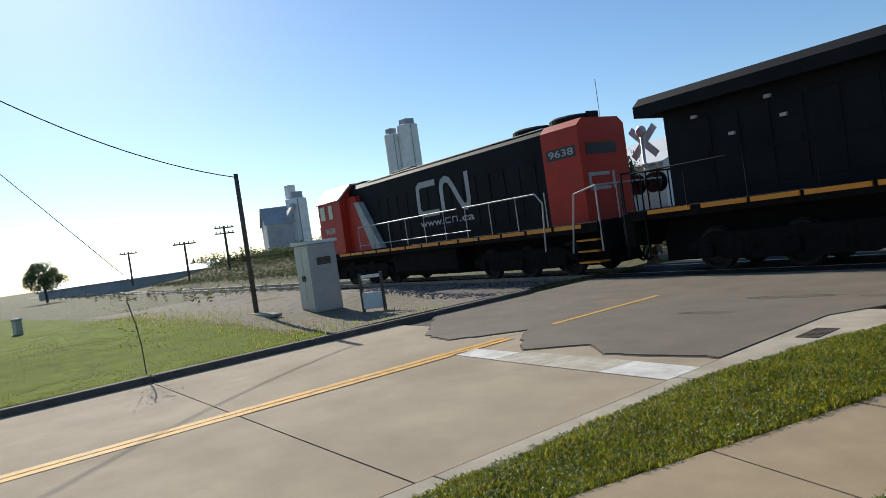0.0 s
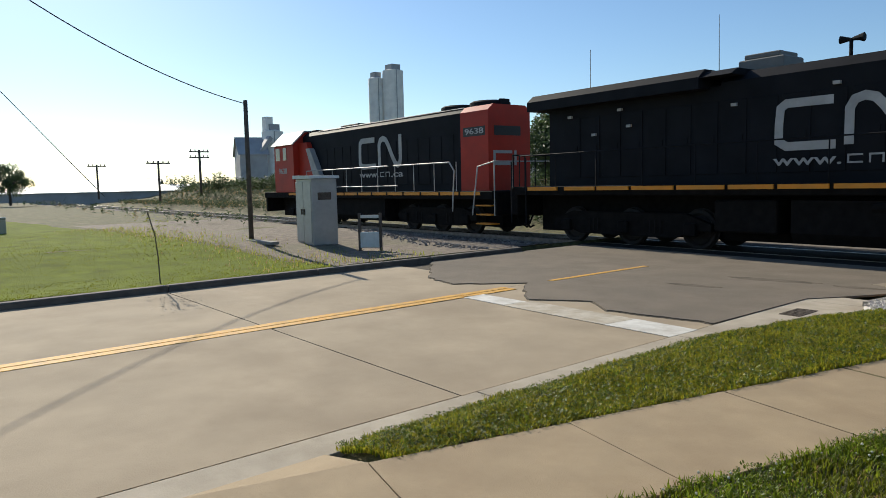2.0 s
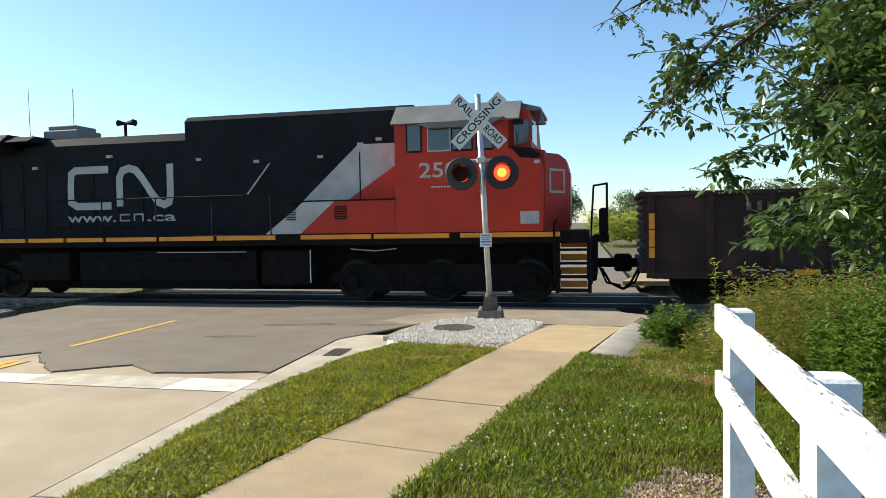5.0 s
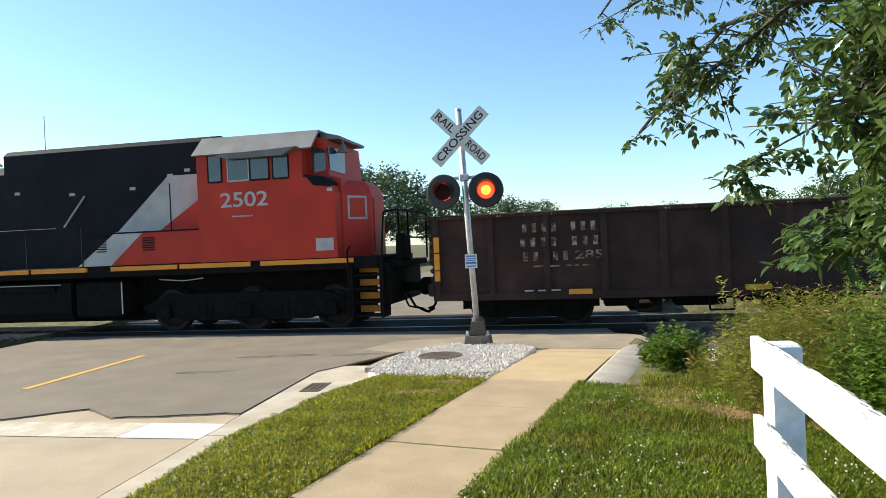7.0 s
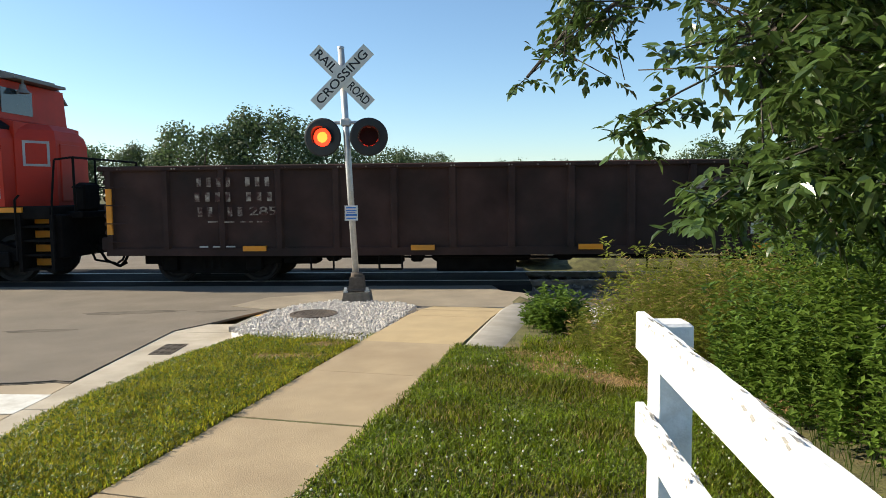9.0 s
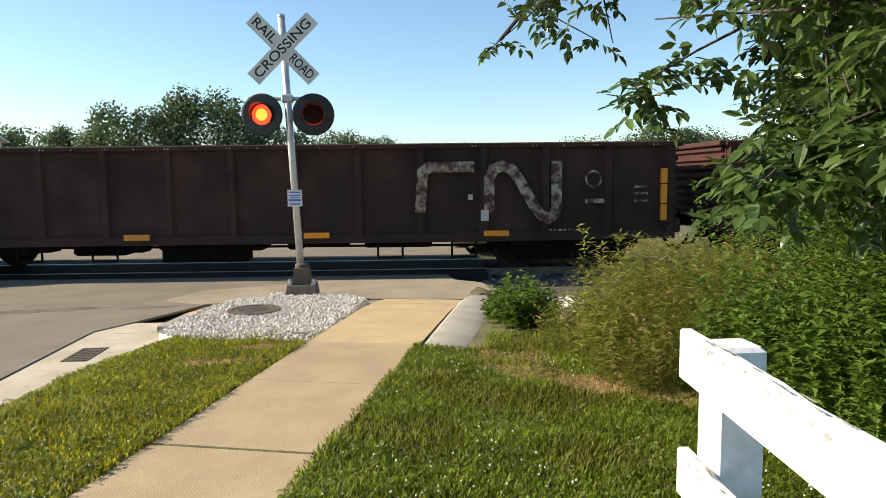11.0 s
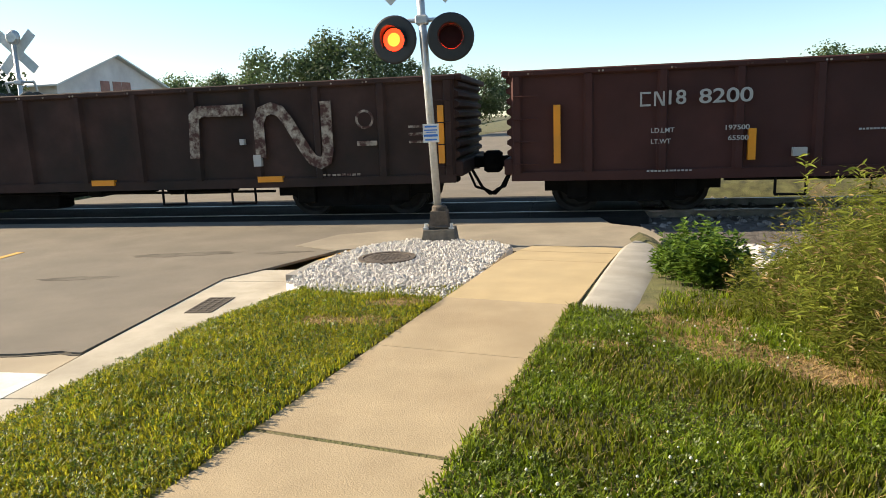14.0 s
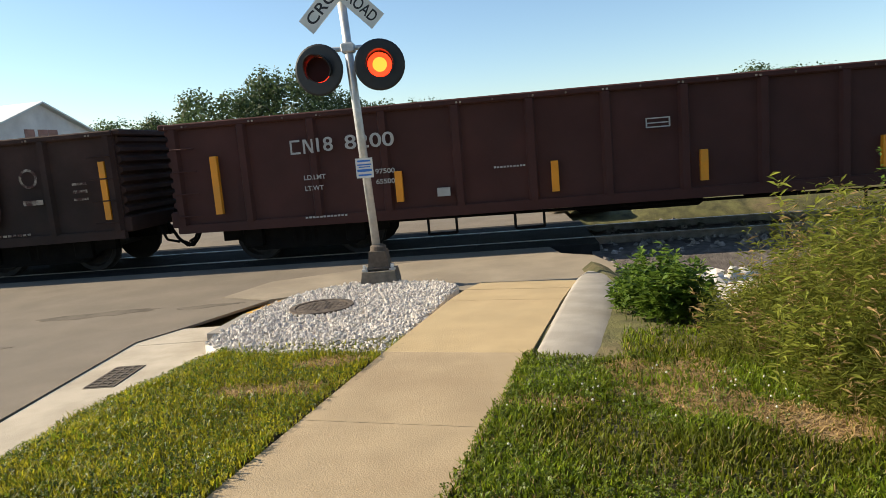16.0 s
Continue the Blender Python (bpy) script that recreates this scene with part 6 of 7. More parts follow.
def oval_leaf(b, p, d, up, l, w, rnd):
    """A broad pointed leaf, folded along its midrib and drooping at the tip."""
    d = d.normalized()
    s = d.cross(up)
    s = s.normalized() if s.length > 1e-4 else Vector((1, 0, 0))
    n = s.cross(d)
    f, droop = rnd.uniform(0.05, 0.45), rnd.uniform(-0.35, 0.12)
    m1, m2 = p + d * l * 0.33, p + d * l * 0.7 + Vector((0, 0, droop * l * 0.35))
    e = p + d * l + Vector((0, 0, droop * l))
    b.add([p, m1, m2, e, m1 + s * w + n * w * f, m2 + s * w * 0.78 + n * w * f, m1 - s * w + n * w * f, m2 - s * w * 0.78 + n * w * f], [(0, 4, 1), (0, 1, 6), (1, 4, 5, 2), (1, 2, 7, 6), (2, 5, 3), (2, 3, 7)])


def stalks(name, n, spot, h, label, seed, material="weed", leaf=(0.09, 0.012), per=14, category="weeds"):
    rnd = random.Random(seed)
    b = B()
    for i in range(n):
        x, y, z, k = spot(rnd)
        hh = h * k * rnd.uniform(0.6, 1.15)
        lean = Vector((rnd.gauss(0, 0.16), rnd.gauss(0, 0.16), 1))
        p0 = Vector((x, y, z - 0.03))
        p1 = p0 + lean * hh
        s = Vector((0.0025, 0, 0))
        b.add([p0 - s, p0 + s, p1], [(0, 1, 2)])
        for j in range(per):
            f = rnd.uniform(0.25, 1.0)
            q = p0 + (p1 - p0) * f
            a = rnd.uniform(0, 6.28)
            leafset(b, q, Vector((math.cos(a), math.sin(a), rnd.uniform(-0.1, 0.9))), Vector((0, 0, 1)), leaf[0] * rnd.uniform(0.6, 1.3), leaf[1] * rnd.uniform(0.7, 1.3), rnd)
    me = bpy.data.meshes.new(name)
    me.from_pydata(b.v, [], b.f)
    me.materials.append(M[material])
    return tagged(new(name, me), label, category, kind="stuff")


def tall_spot(rnd):
    while True:
        x, y = rnd.uniform(2.85, 5.2), rnd.uniform(4.9, 8.6)
        lo = 2.85 + max(0, (7.0 - y)) * 0.22 + 0.95 * smoothstep(6.5, 7.3, y)
        if x > lo + 0.15 * noise.noise((y * 2, 0, 0)):
            k = (0.45 + 0.75 * smoothstep(lo - 0.1, lo + 0.8, x)) * (1 - 0.4 * smoothstep(6.8, 8.2, y))
            return (x, y, ground_z(x, y), k)


stalks("tall_weeds", 2700, tall_spot, 0.82, "tall feathery green weeds and grass beside the lawn", 41, leaf=(0.075, 0.0036), per=18)
stalks("tall_weeds", 550, tall_spot, 0.85, "tall grasses with tan seed heads", 42, "dry", leaf=(0.08, 0.004), per=10)


def clump_spot(rnd):
    a, r = rnd.uniform(0, 6.28), 0.46 * rnd.random() ** 0.5
    x, y = 2.98 + r * 0.85 * math.cos(a), 7.7 + r * 1.2 * math.sin(a)
    return (x, y, ground_z(x, y), (1.2 - r) * (1 + 0.5 * noise.noise((x * 4, y * 4, 3))))


stalks("broad_weed", 200, clump_spot, 0.47, "low clump of broad-leaved green weed", 43, "nettle", leaf=(0.085, 0.024), per=20)


def spike_spot(rnd):
    return (3.13 + rnd.gauss(0, 0.06), 5.5 + rnd.gauss(0, 0.06), -0.05, 1.0)


stalks("goldenrod", 7, spike_spot, 1.28, "upright leafy goldenrod stalks", 44, "weed", leaf=(0.085, 0.011), per=46)


def thicket_spot(rnd):
    y = rnd.uniform(2.4, 4.9)
    x = 3.75 + 0.1 * abs(y - 4) + rnd.random() ** 1.3 * 2.6
    if rnd.random() < 0.4:
        y = rnd.uniform(4.9, 9.0)
        x = 5.4 + rnd.random() * 2.5
    return (x, y, ground_z(x, y), 0.6 + 0.5 * smoothstep(3.6, 5.0, x))


stalks("thicket", 1100, thicket_spot, 1.5, "dense thicket of leafy green stems", 45, "nettle", leaf=(0.075, 0.021), per=36, category="bush")


def big_tree():
    e = thing("tree", "broadleaf tree with glossy green leaves on low overhanging branches", "tree")
    rnd = random.Random(77)
    trunk = Vector((5.6, 3.6, 0))
    b = B()
    pts = [trunk + Vector((0, 0, -0.2)), trunk + Vector((-0.05, 0, 1.0)), trunk + Vector((-0.15, 0.05, 2.2)), trunk + Vector((-0.1, 0.1, 3.6)), trunk + Vector((0.1, 0.1, 5.2))]
    for (p, q), (r, r2) in zip(zip(pts, pts[1:]), ((0.24, 0.2), (0.2, 0.17), (0.17, 0.12), (0.12, 0.06))):
        b.tube(p, q, r, r2, seg=12)
    part("trunk", b, "bark", e, "grey-brown bark", smooth=True)
    limbs = [((5.5, 3.6, 2.0), (4.2, 3.2, 3.0), (3.3, 2.7, 2.7), (2.95, 2.25, 2.2)), ((5.45, 3.7, 2.4), (4.2, 4.2, 3.7), (3.0, 4.7, 3.5), (2.25, 4.75, 2.62)),
             ((5.5, 3.6, 3.0), (4.4, 5.0, 4.4), (3.2, 6.2, 4.6), (2.35, 6.45, 4.25)), ((5.5, 3.6, 1.8), (4.8, 3.3, 2.3), (4.2, 3.3, 2.1), (3.75, 3.4, 1.7)),
             ((5.5, 3.6, 3.2), (5.0, 2.4, 4.4), (3.8, 1.8, 4.3), (2.9, 1.7, 3.2)), ((5.55, 3.6, 3.8), (5.0, 4.4, 5.4), (4.2, 5.2, 5.8), (3.3, 5.4, 5.0)), ((5.5, 3.7, 3.9), (4.3, 5.4, 5.4), (3.0, 7.1, 5.5), (2.2, 7.8, 4.6)), ((5.5, 3.7, 2.8), (4.4, 4.0, 3.4), (3.4, 4.2, 3.5), (2.6, 4.5, 2.9))]
    crown = B()
    br = B()
    tips = []
    for L in limbs:
        P = [Vector(p) for p in L]
        for i, (p, q) in enumerate(zip(P, P[1:])):
            br.tube(p, q, 0.07 / (1 + i * 1.2), 0.07 / (2 + i * 1.6), seg=6)
        for i in range(74 if L[3][0] > 2.7 or L[3][1] < 3 else 28):
            f = rnd.uniform(0.9, 2.98)
            k = int(f)
            p = P[k].lerp(P[k + 1], f - k)
            d = Vector((rnd.gauss(0, 0.6), rnd.gauss(0, 0.6), rnd.gauss(-0.15, 0.45)))
            q = p + d.normalized() * rnd.uniform(0.25, 0.7)
            if q.z < 2.3 and q.x < 1.75 + 0.55 * (q.y - 0.13):
                continue
            br.tube(p, q, 0.008, 0.004, seg=4, cap=False)
            tips.append((p, q))
    # the inner mass
    for i in range(2300):
        y = rnd.uniform(1.5, 5.2)
        lo = 2.42 + (y - 1.6) * 0.47
        x = lo + 0.14 + rnd.random() ** 0.8 * (5.6 - lo)
        z = rnd.uniform(1.35 + 0.25 * abs(y - 3.2), 4.9)
        if y > 4.4 and z < 2.0:
            continue
        q = Vector((x, y, z))
        tips.append((q + Vector((0.35, 0.1, 0.15)), q))
    # drooping sprays on thin boughs of their own
    hang = []
    for bough, n, spread in ((((4.3, 3.4, 2.75), (3.4, 3.25, 2.5), (2.95, 3.2, 2.28), (2.62, 3.1, 2.1)), 12, 0.14), (((4.2, 3.3, 2.1), (3.5, 2.9, 1.9), (3.1, 2.6, 1.78), (2.82, 2.42, 1.62)), 15, 0.13)):
        P = [Vector(p) for p in bough]
        for i, (p, q) in enumerate(zip(P, P[1:])):
            br.tube(p, q, 0.02 / (1 + i), 0.02 / (2 + i), seg=5)
        for i in range(n):
            f = rnd.uniform(1.1, 2.98)
            k = int(f)
            p = P[k].lerp(P[k + 1], f - k)
            hang.append((p, p + Vector((rnd.gauss(0.03, spread), rnd.gauss(0, spread), rnd.gauss(-0.05, spread * 0.6)))))
    free = len(tips)
    tips += hang
    for i, (p, q) in enumerate(tips):
        d = (q - p)
        for j in range(rnd.randint(4, 7)):
            s = p.lerp(q, rnd.uniform(0.3, 1.0))
            if ellipse(s.x, s.y, 3.3, 3.2, 0.5, 1.1) > 0 and abs(s.z - 2.25) < 0.26 and rnd.random() < 0.75:
                continue
            if i < free and s.z < 2.25 and s.x < 1.62 + 0.55 * (s.y - 0.13):
                continue
            a = Vector((rnd.gauss(0, 1), rnd.gauss(0, 1), rnd.gauss(-0.25, 0.5))).normalized()
            rach = rnd.uniform(0.12, 0.2)
            side = a.cross(Vector((0, 0, 1)))
            side = side.normalized() if side.length > 0.01 else Vector((1, 0, 0))
            up = side.cross(a)
            for m in range(6):
                c = s + a * rach * (0.25 + 0.14 * m)
                sg = 1 if m % 2 else -1
                way = side * sg * rnd.uniform(0.5, 1.2) + a * rnd.uniform(0.3, 1.0) + Vector((rnd.gauss(0, 0.25), rnd.gauss(0, 0.25), rnd.gauss(-0.3, 0.35)))
                oval_leaf(crown, c, way, up + Vector((rnd.gauss(0, 0.35), rnd.gauss(0, 0.35), 0)), rnd.uniform(0.052, 0.095), rnd.uniform(0.015, 0.025), rnd)
            oval_leaf(crown, s + a * rach, a + Vector((0, 0, -0.25)), up, rnd.uniform(0.075, 0.115), rnd.uniform(0.017, 0.026), rnd)
    part("limb", br, "bark", e)
    me = bpy.data.meshes.new("crown")
    me.from_pydata(crown.v, [], crown.f)
    me.materials.append(M["leaf"])
    ob = new("crown", me)
    ob.parent = e
    ob["label"] = "glossy oval green leaves in drooping sprays"


big_tree()


# ---- distance: trees, buildings, silos, poles ----
def far_tree(x, y, z0, h, r, seed, label="rounded green broadleaf tree in the distance"):
    rnd = random.Random(seed)
    e = thing("tree", label, "tree", "distant trees")
    b = B()
    b.tube((x, y, z0 - 0.3), (x + 0.1, y, z0 + h * 0.45), 0.035 * h, 0.02 * h, seg=8)
    for i in range(6):
        a = i * 1.05
        b.tube((x, y, z0 + h * 0.3), (x + r * 0.6 * math.cos(a), y + r * 0.6 * math.sin(a), z0 + h * rnd.uniform(0.5, 0.8)), 0.015 * h, 0.006 * h, seg=5)
    part("trunk", b, "bark", e)
    c = B()
    lobes = []
    for i in range(26):
        a, f = rnd.uniform(0, 6.28), rnd.random() ** 0.5
        zz = rnd.uniform(0.28, 0.9)
        rr = r * (1 - abs(zz - 0.55) * 1.25) * f
        lobes.append((Vector((x + rr * math.cos(a), y + rr * math.sin(a), z0 + h * zz)), r * rnd.uniform(0.2, 0.38)))
    for p, s in lobes:
        for j in range(330):
            d = Vector((rnd.gauss(0, 1), rnd.gauss(0, 1), rnd.gauss(0.1, 0.8))).normalized()
            q = p + d * s * rnd.uniform(0.6, 1.2)
            l = 0.02 * r * rnd.uniform(0.7, 1.6) + 0.03
            t = Vector((rnd.gauss(0, 1), rnd.gauss(0, 1), rnd.gauss(0, 0.7))).normalized()
            u = t.cross(d)
            u = u.normalized() if u.length > 0.01 else Vector((1, 0, 0))
            c.add([q + t * l, q + u * l * 0.7, q - t * l, q - u * l * 0.7], [(0, 1, 2, 3)])
    me = bpy.data.meshes.new("crown")
    me.from_pydata(c.v, [], c.f)
    me.materials.append(M["far_leaf"])
    ob = new("crown", me)
    ob.parent = e


for i, (x, y, h, r) in enumerate(((-27.7, 69.6, 7.2, 3.4), (-21.6, 67, 8.6, 5.2), (-15.2, 68.7, 9.8, 5.6), (-10.5, 71, 8.2, 4.4), (-4.5, 85.3, 7.2, 4.8), (0.8, 88, 6.6, 3.0), (-35.3, 71.5, 6.6, 4.6), (-40, 74, 6.0, 4.0), (-28.3, 34.6, 6.3, 3.4), (-27.2, 32.8, 5.4, 3.0),
                                  (35.2, 83.9, 7.2, 5.5), (42, 88, 6.6, 5.5), (28, 92, 6.0, 5.0), (50, 90, 6.5, 6), (12, 110, 5.6, 5), (20, 112, 5.4, 5.5), (-86, 10.5, 4.6, 2.2), (-60, 75, 8, 5), (-48, 80, 7, 5))):
    far_tree(x, y, 0.0 if x > -25 or y > 30 else 0.6, h, r, 100 + i)


def house(name, corner, along_dir, length, width, eave, ridge, wall, roof, label, category):
    """A gabled building: its gable stands at the corner and it runs back along the given direction."""
    e = thing(name, label, category)
    a = Vector(along_dir).normalized()
    s = Vector((a.y, -a.x, 0))
    c = Vector(corner)

    def P(u, v, z):
        q = c + a * u + s * v
        return (q.x, q.y, z)
    b = B()
    w = width / 2
    prof = [(-w, -0.3), (w, -0.3), (w, eave), (0, ridge), (-w, eave)]
    vs = [P(u, v, z) for u in (0, length) for v, z in prof]
    b.add(vs, [(0, 1, 2, 3, 4), (9, 8, 7, 6, 5)] + [(i, 5 + i, 5 + (i + 1) % 5, (i + 1) % 5) for i in range(5)])
    part("wall", b, wall, e)
    b = B()
    for sg in (-1, 1):
        o = 0.35
        k = (ridge - eave) / w
        q = [(sg * 0.0, ridge + 0.12), (sg * (w + o), eave - k * o + 0.12), (sg * (w + o), eave - k * o + 0.02), (sg * 0.0, ridge + 0.02)]
        vs = [P(u, v, z) for u in (-0.35, length + 0.35) for v, z in q]
        b.add(vs, [(0, 1, 2, 3), (7, 6, 5, 4)] + [(i, 4 + i, 4 + (i + 1) % 4, (i + 1) % 4) for i in range(4)])
    part("roof", b, roof, e, "pale sunlit metal roof")
    return e, P


gb, GP = house("storage_building", (-25.16, 44.96, 0), (-0.994, 0.113, 0), 14, 10.5, 4.4, 6.35, "gable", "white_roof", "pale pinkish gabled warehouse with white roof", "building")
for v in (-1.15, 0.0, 0.9):
    b = B()
    vs = [GP(u, v + dv, z) for u in (-0.03, 0.05) for dv, z in ((-0.42, 3.9), (0.42, 3.9), (0.42, 4.75), (-0.42, 4.75))]
    b.add(vs, [(0, 1, 2, 3), (7, 6, 5, 4), (0, 4, 5, 1), (1, 5, 6, 2), (2, 6, 7, 3), (3, 7, 4, 0)])
    part("vent_panel", b, "vent", gb, "faded red wall panel")
house("shed", (-38, 40.5, 0), (-1, 0.35, 0), 22, 9, 4.0, 6.2, "gable", "white_roof", "low shed with a white metal roof", "building")
house("long_warehouse", (-100, 52, 0), (-0.55, -0.83, 0), 42, 12, 1.5, 2.4, "shed", "white_roof", "long low warehouse with pale roof", "building")
house("farm_shed", (-128, 40, 0), (-0.4, -0.9, 0), 18, 9, 2.2, 3.6, "shed", "shed", "low grey shed in the distance", "building")


def silo(x, y, r, h, label, cap=0.0):
    e = thing("silo", label, "silo", "grain silos")
    b = B()
    b.lathe([(0.01, -1), (r, -1), (r, h), (r * 0.6, h + 0.3), (0.01, h + 0.35)], (x, y, 0), "z", 24)
    part("shell", b, "silo", e, smooth=False)
    b = B()
    b.box(x - r * 0.55, x + r * 0.55, y - r * 0.5, y + r * 0.5, h + 0.2, h + 1.4)
    part("head_house", b, "shed", e)
    b = B()
    b.path([(x + r, y - r * 0.3, -0.5), (x + r, y - r * 0.3, h)], 0.1, 5)
    part("leg_pipe", b, "shed", e)
    return e


silo(-130.1, 89.6, 1.7, 25.6, "tall pale concrete grain silo")
silo(-127.4, 92.4, 2.35, 27.2, "tall pale concrete grain silo with head house")
SILO_C = silo(-123.4, 60.3, 2.05, 12.4, "pale grain silo beside the elevator shed")
b = B()
b.box(-124.6, -122.8, 58.8, 60.2, 12.4, 15.2)
part("head_tower", b, "silo", SILO_C, "pale narrow tower on top")
el, EP = house("elevator_shed", (-124, 58.6, 0), (-0.3, -0.95, 0), 5.0, 9, 8.0, 11.2, "shed", "shed", "grey grain elevator shed with sloping conveyor", "building")
b = B()
b.prism([(52.4, 3.6), (58.4, 11.4), (58.9, 10.9), (53.1, 3.0)], -122, -120.5, "x")
b.tube((-121.2, 53.0, -0.5), (-121.2, 53.0, 4.2), 0.3, seg=6)
solid("conveyor", b, "shed", "sloping conveyor gallery of the grain elevator", "conveyor")


def utility_pole(x, y, z0, h, r, arms, label, lean=(0, 0)):
    e = thing("utility_pole", label, "utility pole", "utility poles")
    b = B()
    b.tube((x, y, z0 - 0.4), (x + lean[0], y + lean[1], z0 + h), r, r * 0.8, seg=10)
    part("shaft", b, "pole_wood", e, smooth=True)
    for k in range(arms):
        b = B()
        zz = z0 + h - 0.3 - 0.7 * k
        b.box(x - 0.08, x + 0.08, y - 1.2, y + 1.2, zz, zz + 0.14)
        for i in (-1.05, -0.5, 0.5, 1.05):
            b.tube((x, y + i, zz + 0.14), (x, y + i, zz + 0.34), 0.06, seg=6)
        part_each("cross_arm", b, "pole_wood", e)
    return e


utility_pole(-16.65, 6.52, 0.15, 3.95, 0.075, 0, "dark weathered wooden pole with a cable at its top", (0.28, -0.12))
utility_pole(-74, 22.5, 0.9, 3.8, 0.12, 1, "distant wooden utility pole with cross arm")
utility_pole(-82, 30, 0.9, 5.5, 0.16, 2, "distant wooden utility pole with two cross arms")
utility_pole(-105, 24, 0.9, 4.5, 0.14, 1, "distant wooden utility pole with cross arm")
# the cable from the pole
b = B()
p0, p1 = Vector((-16.37, 6.4, 4.0)), Vector((-14.0, -5.0, 10.2))
pts = [p0.lerp(p1, i / 24) - Vector((0, 0, 1.1 * 4 * (i / 24) * (1 - i / 24))) for i in range(25)]
b.path(pts, 0.014, 5)
solid("cable", b, "wire", "slack black overhead cable running from the pole", "cable")
b = B()
p0, p1 = Vector((-62, 14, 1.2)), Vector((-50, -8, 24))
b.path([p0.lerp(p1, i / 10) for i in range(11)], 0.03, 5)
solid("guy_wire", b, "wire", "thin grey guy wire slanting upward", "wire")
b = B()
b.path([(-36.9, 47.8, 0), (-36.9, 47.8, 13.0)], 0.035, 5)
solid("radio_mast", b, "shed", "thin grey radio mast behind the warehouse", "mast")


def signal_cabinet():
    e = thing("signal_cabinet", "grey metal railway signal cabinet with double doors", "signal cabinet")
    x0, y0 = -15.5, 7.2
    m = pose(-14.95, 7.72, 0.0, 0, 0, -4)
    e.matrix_world = m
    b = B()
    b.box(-0.55, 0.55, -0.42, 0.42, -0.15, 0.06)
    part("footing", b, "kerb", e)
    b = B()
    b.box(-0.5, 0.5, -0.38, 0.38, 0.06, 1.88, 0.02)
    part("body", b, "cabinet", e)
    for xa, xc in ((-0.47, -0.01), (0.01, 0.47)):
        b = B()
        b.box(xa, xc, -0.405, -0.37, 0.14, 1.8, 0.01)
        d = part("door", b, "cabinet", e)
        b = B()
        b.box(xc - 0.08 if xa < 0 else xa + 0.05, xc - 0.05 if xa < 0 else xa + 0.08, -0.44, -0.4, 0.9, 1.05)
        part("handle", b, "iron", d)
    # Lid is coloured lighter than the body to stand for sun on top.
    b = B()
    b.prism([(-0.56, 1.88), (0.56, 1.88), (0.54, 1.96), (-0.54, 1.98)], -0.45, 0.44)
    part("lid", b, "sign_white", e, "pale top with sunlight put into its colour")
    b = B()
    b.box(0.5, 0.51, -0.2, 0.2, 1.3, 1.5)
    part("vent", b, "iron", e)


signal_cabinet()


def stake_box():
    e = thing("junction_box", "white box hung between two dark stakes", "junction box")
    for x in (-0.28, 0.28):
        b = B()
        b.box(x - 0.035, x + 0.035, -0.035, 0.035, -0.3, 0.95, 0.006)
        part("stake", b, "pole_wood", e)
    b = B()
    b.box(-0.25, 0.25, -0.07, 0.02, 0.05, 0.46, 0.015)
    part("box", b, "sign_white", e, "white painted box")
    b = B()
    b.box(-0.25, 0.25, -0.02, 0.02, 0.82, 0.90)
    part("bar", b, "sign_white", e)
    e.matrix_world = pose(-12.82, 8.05, 0.0, 0, 0, 40)


stake_box()
b = B()
b.box(-16.6, -15.0, 6.3, 6.55, 0.12, 0.2, 0.01)
solid("concrete_slab", b, "kerb", "small pale concrete slab at the foot of the pole", "slab")

def pedestal():
    e = thing("utility_pedestal", "small grey utility pedestal standing in the lawn", "pedestal")
    b = B()
    b.box(-0.14, 0.14, -0.12, 0.12, -0.05, 0.5, 0.02)
    part("body", b, "cabinet", e)
    b = B()
    b.box(-0.16, 0.16, -0.14, 0.14, 0.5, 0.6, 0.03)
    part("cap", b, "shed", e)
    e.matrix_world = pose(-27.4, 1.8, ground_z(-27.4, 1.8), 0, 0, 20)


pedestal()

# gravel patch and lawn left of the road
b2 = B()
n = 24
vs, fs = [], []
for j in range(13):
    for i in range(n + 1):
        x = -10.45 - 20 * i / n
        y0 = 5.2 + 0.5 * noise.noise((x * 0.7, 0, 1)) - 0.05 * (-10.45 - x)
        y1 = 12.3 + 0.06 * (-10.45 - x)
        y = y0 + (y1 - y0) * j / 12
        vs.append((x, y, ground_z(x, y) + (0.012 if 0 < j else -0.05)))
for j in range(12):
    for i in range(n):
        o = j * (n + 1) + i
        fs.append((o, o + 1, o + n + 2, o + n + 1))
b2.add(vs, fs)
solid("gravel_patch", b2, "dirt", "brown gravel and weeds between lawn and track", "ground", kind="structure", smooth=True)


b = B()
vs, fs = [], []
for j in range(24):
    for i in range(21):
        x = -10.43 - 0.9 * i - 0.05 * i * i
        y = -12 + (17.4 + 0.4 * noise.noise((x * 0.6, 0, 9)) - 0.06 * (-10.43 - x)) * j / 23
        vs.append((x, y, ground_z(x, y) + 0.012))
for j in range(23):
    for i in range(20):
        fs.append((j * 21 + i, j * 21 + i + 1, j * 21 + 22 + i, j * 21 + 21 + i))
b.add(vs, fs)
solid("lawn", b, "lawn", "bright green mown lawn beyond the far kerb", "lawn", kind="structure", smooth=True)


def left_lawn(rnd):
    x, y = -10.45 - 16 * rnd.random() ** 1.6, rnd.uniform(-6, 5.6)
    return (x, y, ground_z(x, y))


blades("grass", 26000, left_lawn, 0.026, 0.009, "lawn_blade", "bright green lawn beyond the far kerb", 51, 0.8)


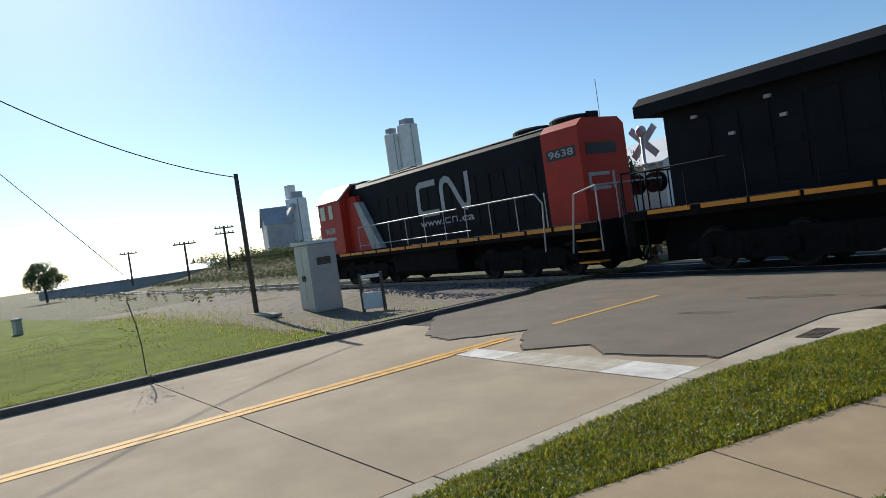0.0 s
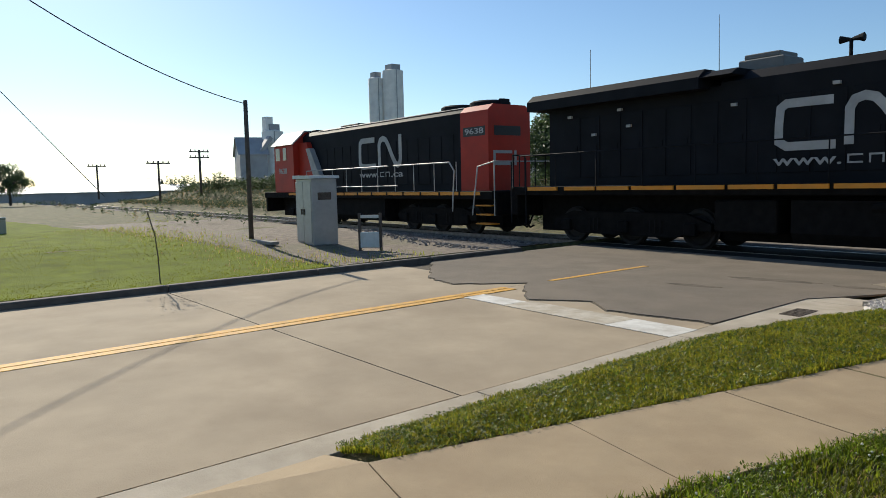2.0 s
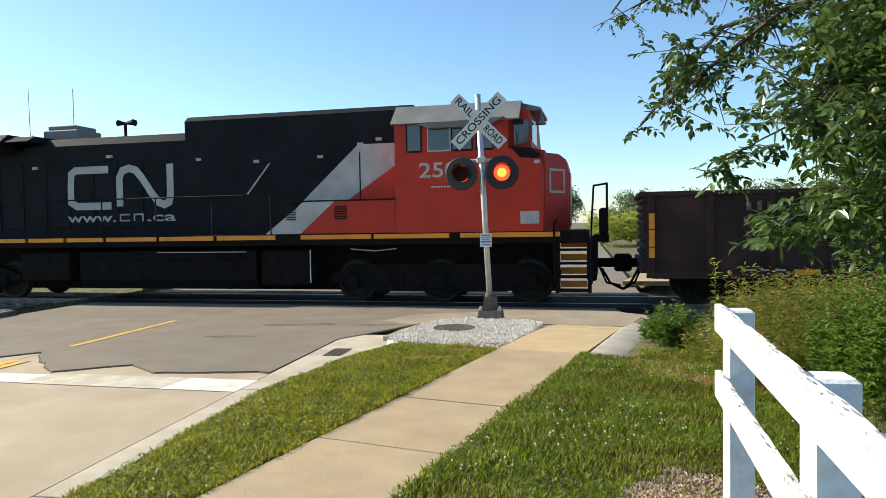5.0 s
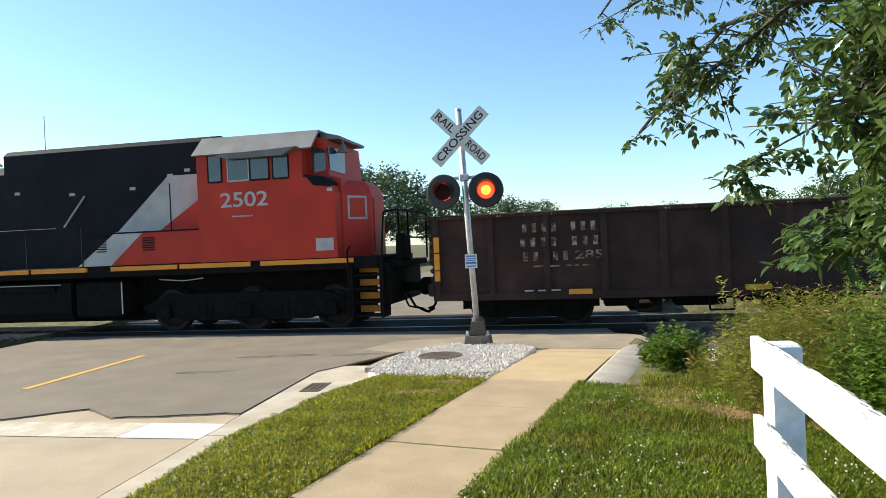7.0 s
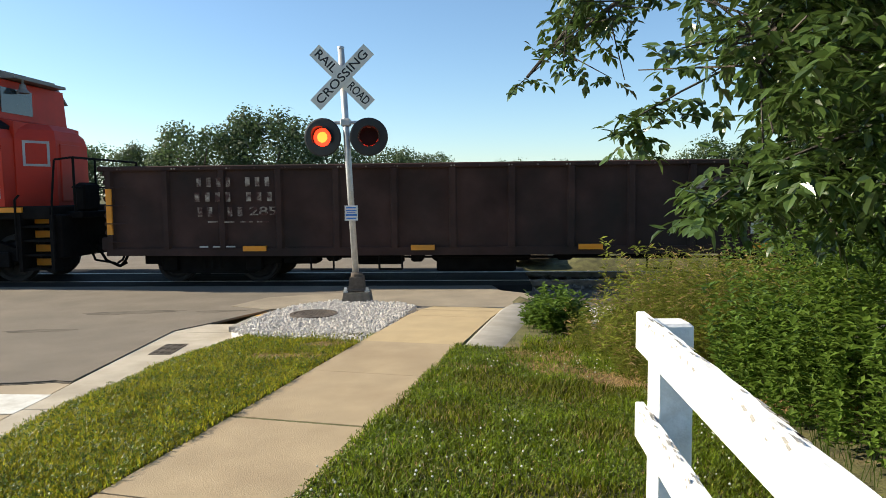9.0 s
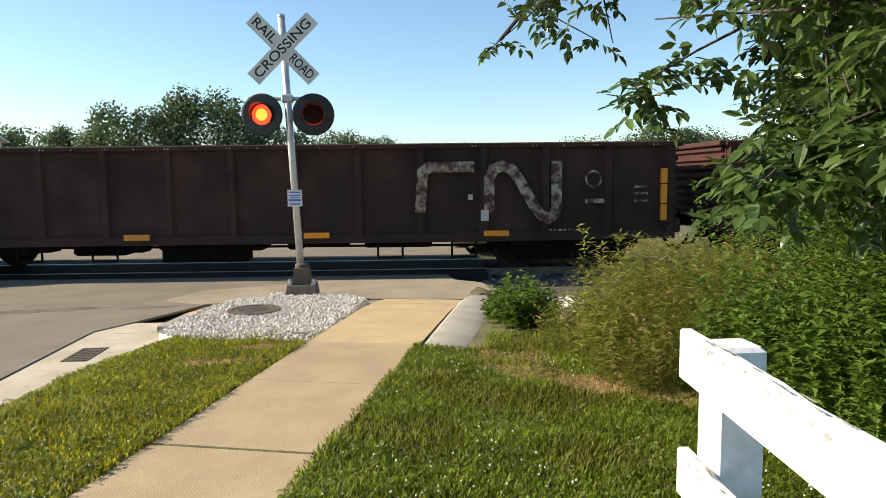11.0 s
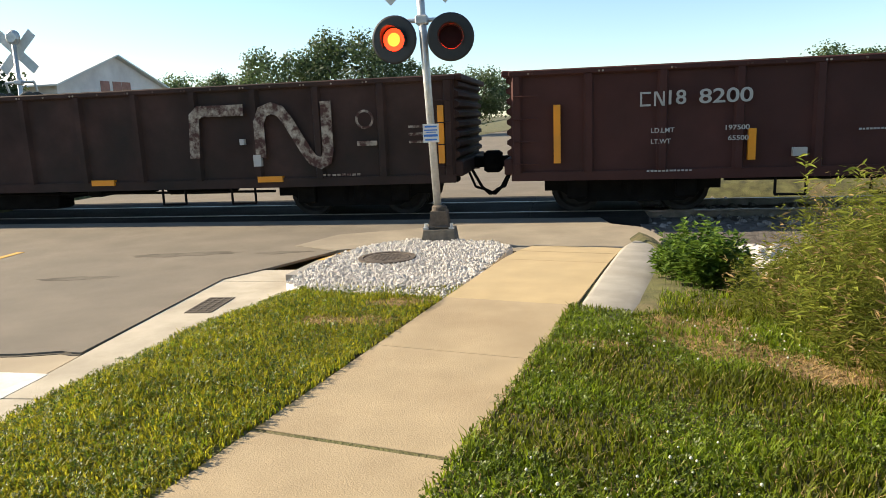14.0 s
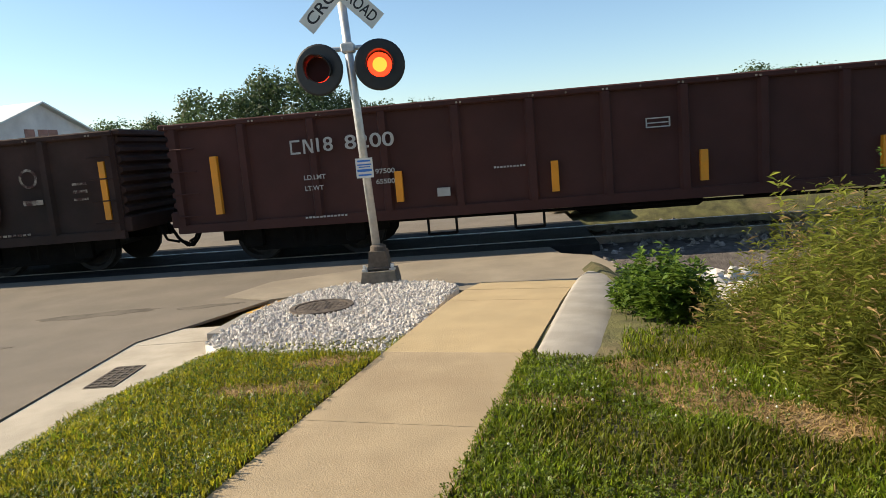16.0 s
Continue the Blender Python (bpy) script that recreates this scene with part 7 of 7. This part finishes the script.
def weedy_left(rnd):
    x, y = -10.5 - 16 * rnd.random(), 4.6 + rnd.gauss(0.6, 0.8)
    if rnd.random() < 0.12:
        x, y = -10.45 - rnd.random() ** 2 * 3.5, rnd.uniform(5, 8.5)
    return (x, y, ground_z(x, y), 1.0)


blades("dry_grass", 600, weedy_left, 0.09, 0.007, "dry", "straw-yellow weeds along the gravel", 52, 0.9)
blades("grass", 1500, weedy_left, 0.11, 0.008, "weed", "green weeds along the gravel", 53, 0.9)


def bank_spot(rnd):
    s = -13 - 85 * rnd.random() ** 1.3
    u = rnd.uniform(4.0, 13.5)
    if s < -22 and rnd.random() < 0.03:
        u = rnd.uniform(-8.0, -3.4)
    p = TRACK + ALONG * s + ACROSS * u
    return (p.x, p.y, ground_z(p.x, p.y), 0.7 + 0.6 * noise.noise((p.x * 0.2, p.y * 0.2, 5)) + 0.2)


stalks("bank_weeds", 5200, bank_spot, 0.62, "rough weeds and brush on the bank beyond the track", 54, "far_leaf", leaf=(0.17, 0.03), per=16)
stalks("bank_weeds", 1500, bank_spot, 0.6, "dry tan brush on the bank beyond the track", 55, "dry", leaf=(0.16, 0.02), per=8)


def hedge_spot(rnd):
    s = -34 - 88 * rnd.random()
    p = TRACK + ALONG * s + ACROSS * (rnd.uniform(11.0, 16.0) + 0.05 * (-34 - s))
    return (p.x, p.y, ground_z(p.x, p.y), max(0.25, 0.75 + 0.9 * noise.noise((p.x * 0.12, p.y * 0.12, 6))))


stalks("hedge", 1000, hedge_spot, 1.9, "scrubby dull green hedge beyond the track", 57, "far_leaf", leaf=(0.3, 0.1), per=34, category="hedge")


def sapling():
    e = thing("sapling", "thin young tree with sparse leaves at the kerb", "sapling")
    rnd = random.Random(61)
    b = B()
    p = [Vector((-10.62, 2.0, -0.02)), Vector((-10.65, 2.0, 0.45)), Vector((-10.6, 1.95, 0.85)), Vector((-10.8, 1.9, 1.3))]
    b.path(p, 0.011, 5)
    part("stem", b, "bark", e)
    c = B()
    for i in range(150):
        k = rnd.randint(1, 2)
        q = p[k].lerp(p[k + 1], rnd.random()) + Vector((rnd.gauss(0, 0.2), rnd.gauss(0, 0.2), rnd.gauss(0, 0.1)))
        leafset(c, q, Vector((rnd.gauss(0, 1), rnd.gauss(0, 1), rnd.gauss(0, 0.4))), Vector((0, 0, 1)), 0.08, 0.014, rnd)
    part("foliage", c, "weed", e)


sapling()


# corn beyond the grass on the far side
def corn_spot(rnd):
    x = 4 + 60 * rnd.random()
    y = 50 + 8 * rnd.random() + 0.12 * x
    return (x, y, ground_z(x, y), 1.0)


stalks("corn", 2600, corn_spot, 2.5, "tall green corn at the edge of a field", 56, "weed", leaf=(0.8, 0.06), per=9, category="corn")
b = B()
sheet(b, [(3.1, 17.4), (4.4, 17.4), (10.5, 40), (21, 80), (19.5, 80), (9.2, 40)], 0.05, 0.12)
solid("pavement", b, "walk", "pale sidewalk continuing beyond the track", "sidewalk", kind="structure")


def motions():
    ts = [0.5 * i for i in range(33)]
    for e, s in ((LOCO_A, SA), (LOCO_B, SB), (G1, SG1), (G2, SG2)):
        walk(e, [(t, car_pose(s - train_pos(t))) for t in ts])
    tw = [0.25 * i for i in range(65)]
    for ob, x, r in WHEELS:
        walk(ob, [(t, pose(x, 0, r, 0, -math.degrees(train_pos(t) / r), 0)) for t in tw])
    for ob, lit in BULBS:
        walk(ob, lamp_rows(ob.location.copy(), lit))


motions()
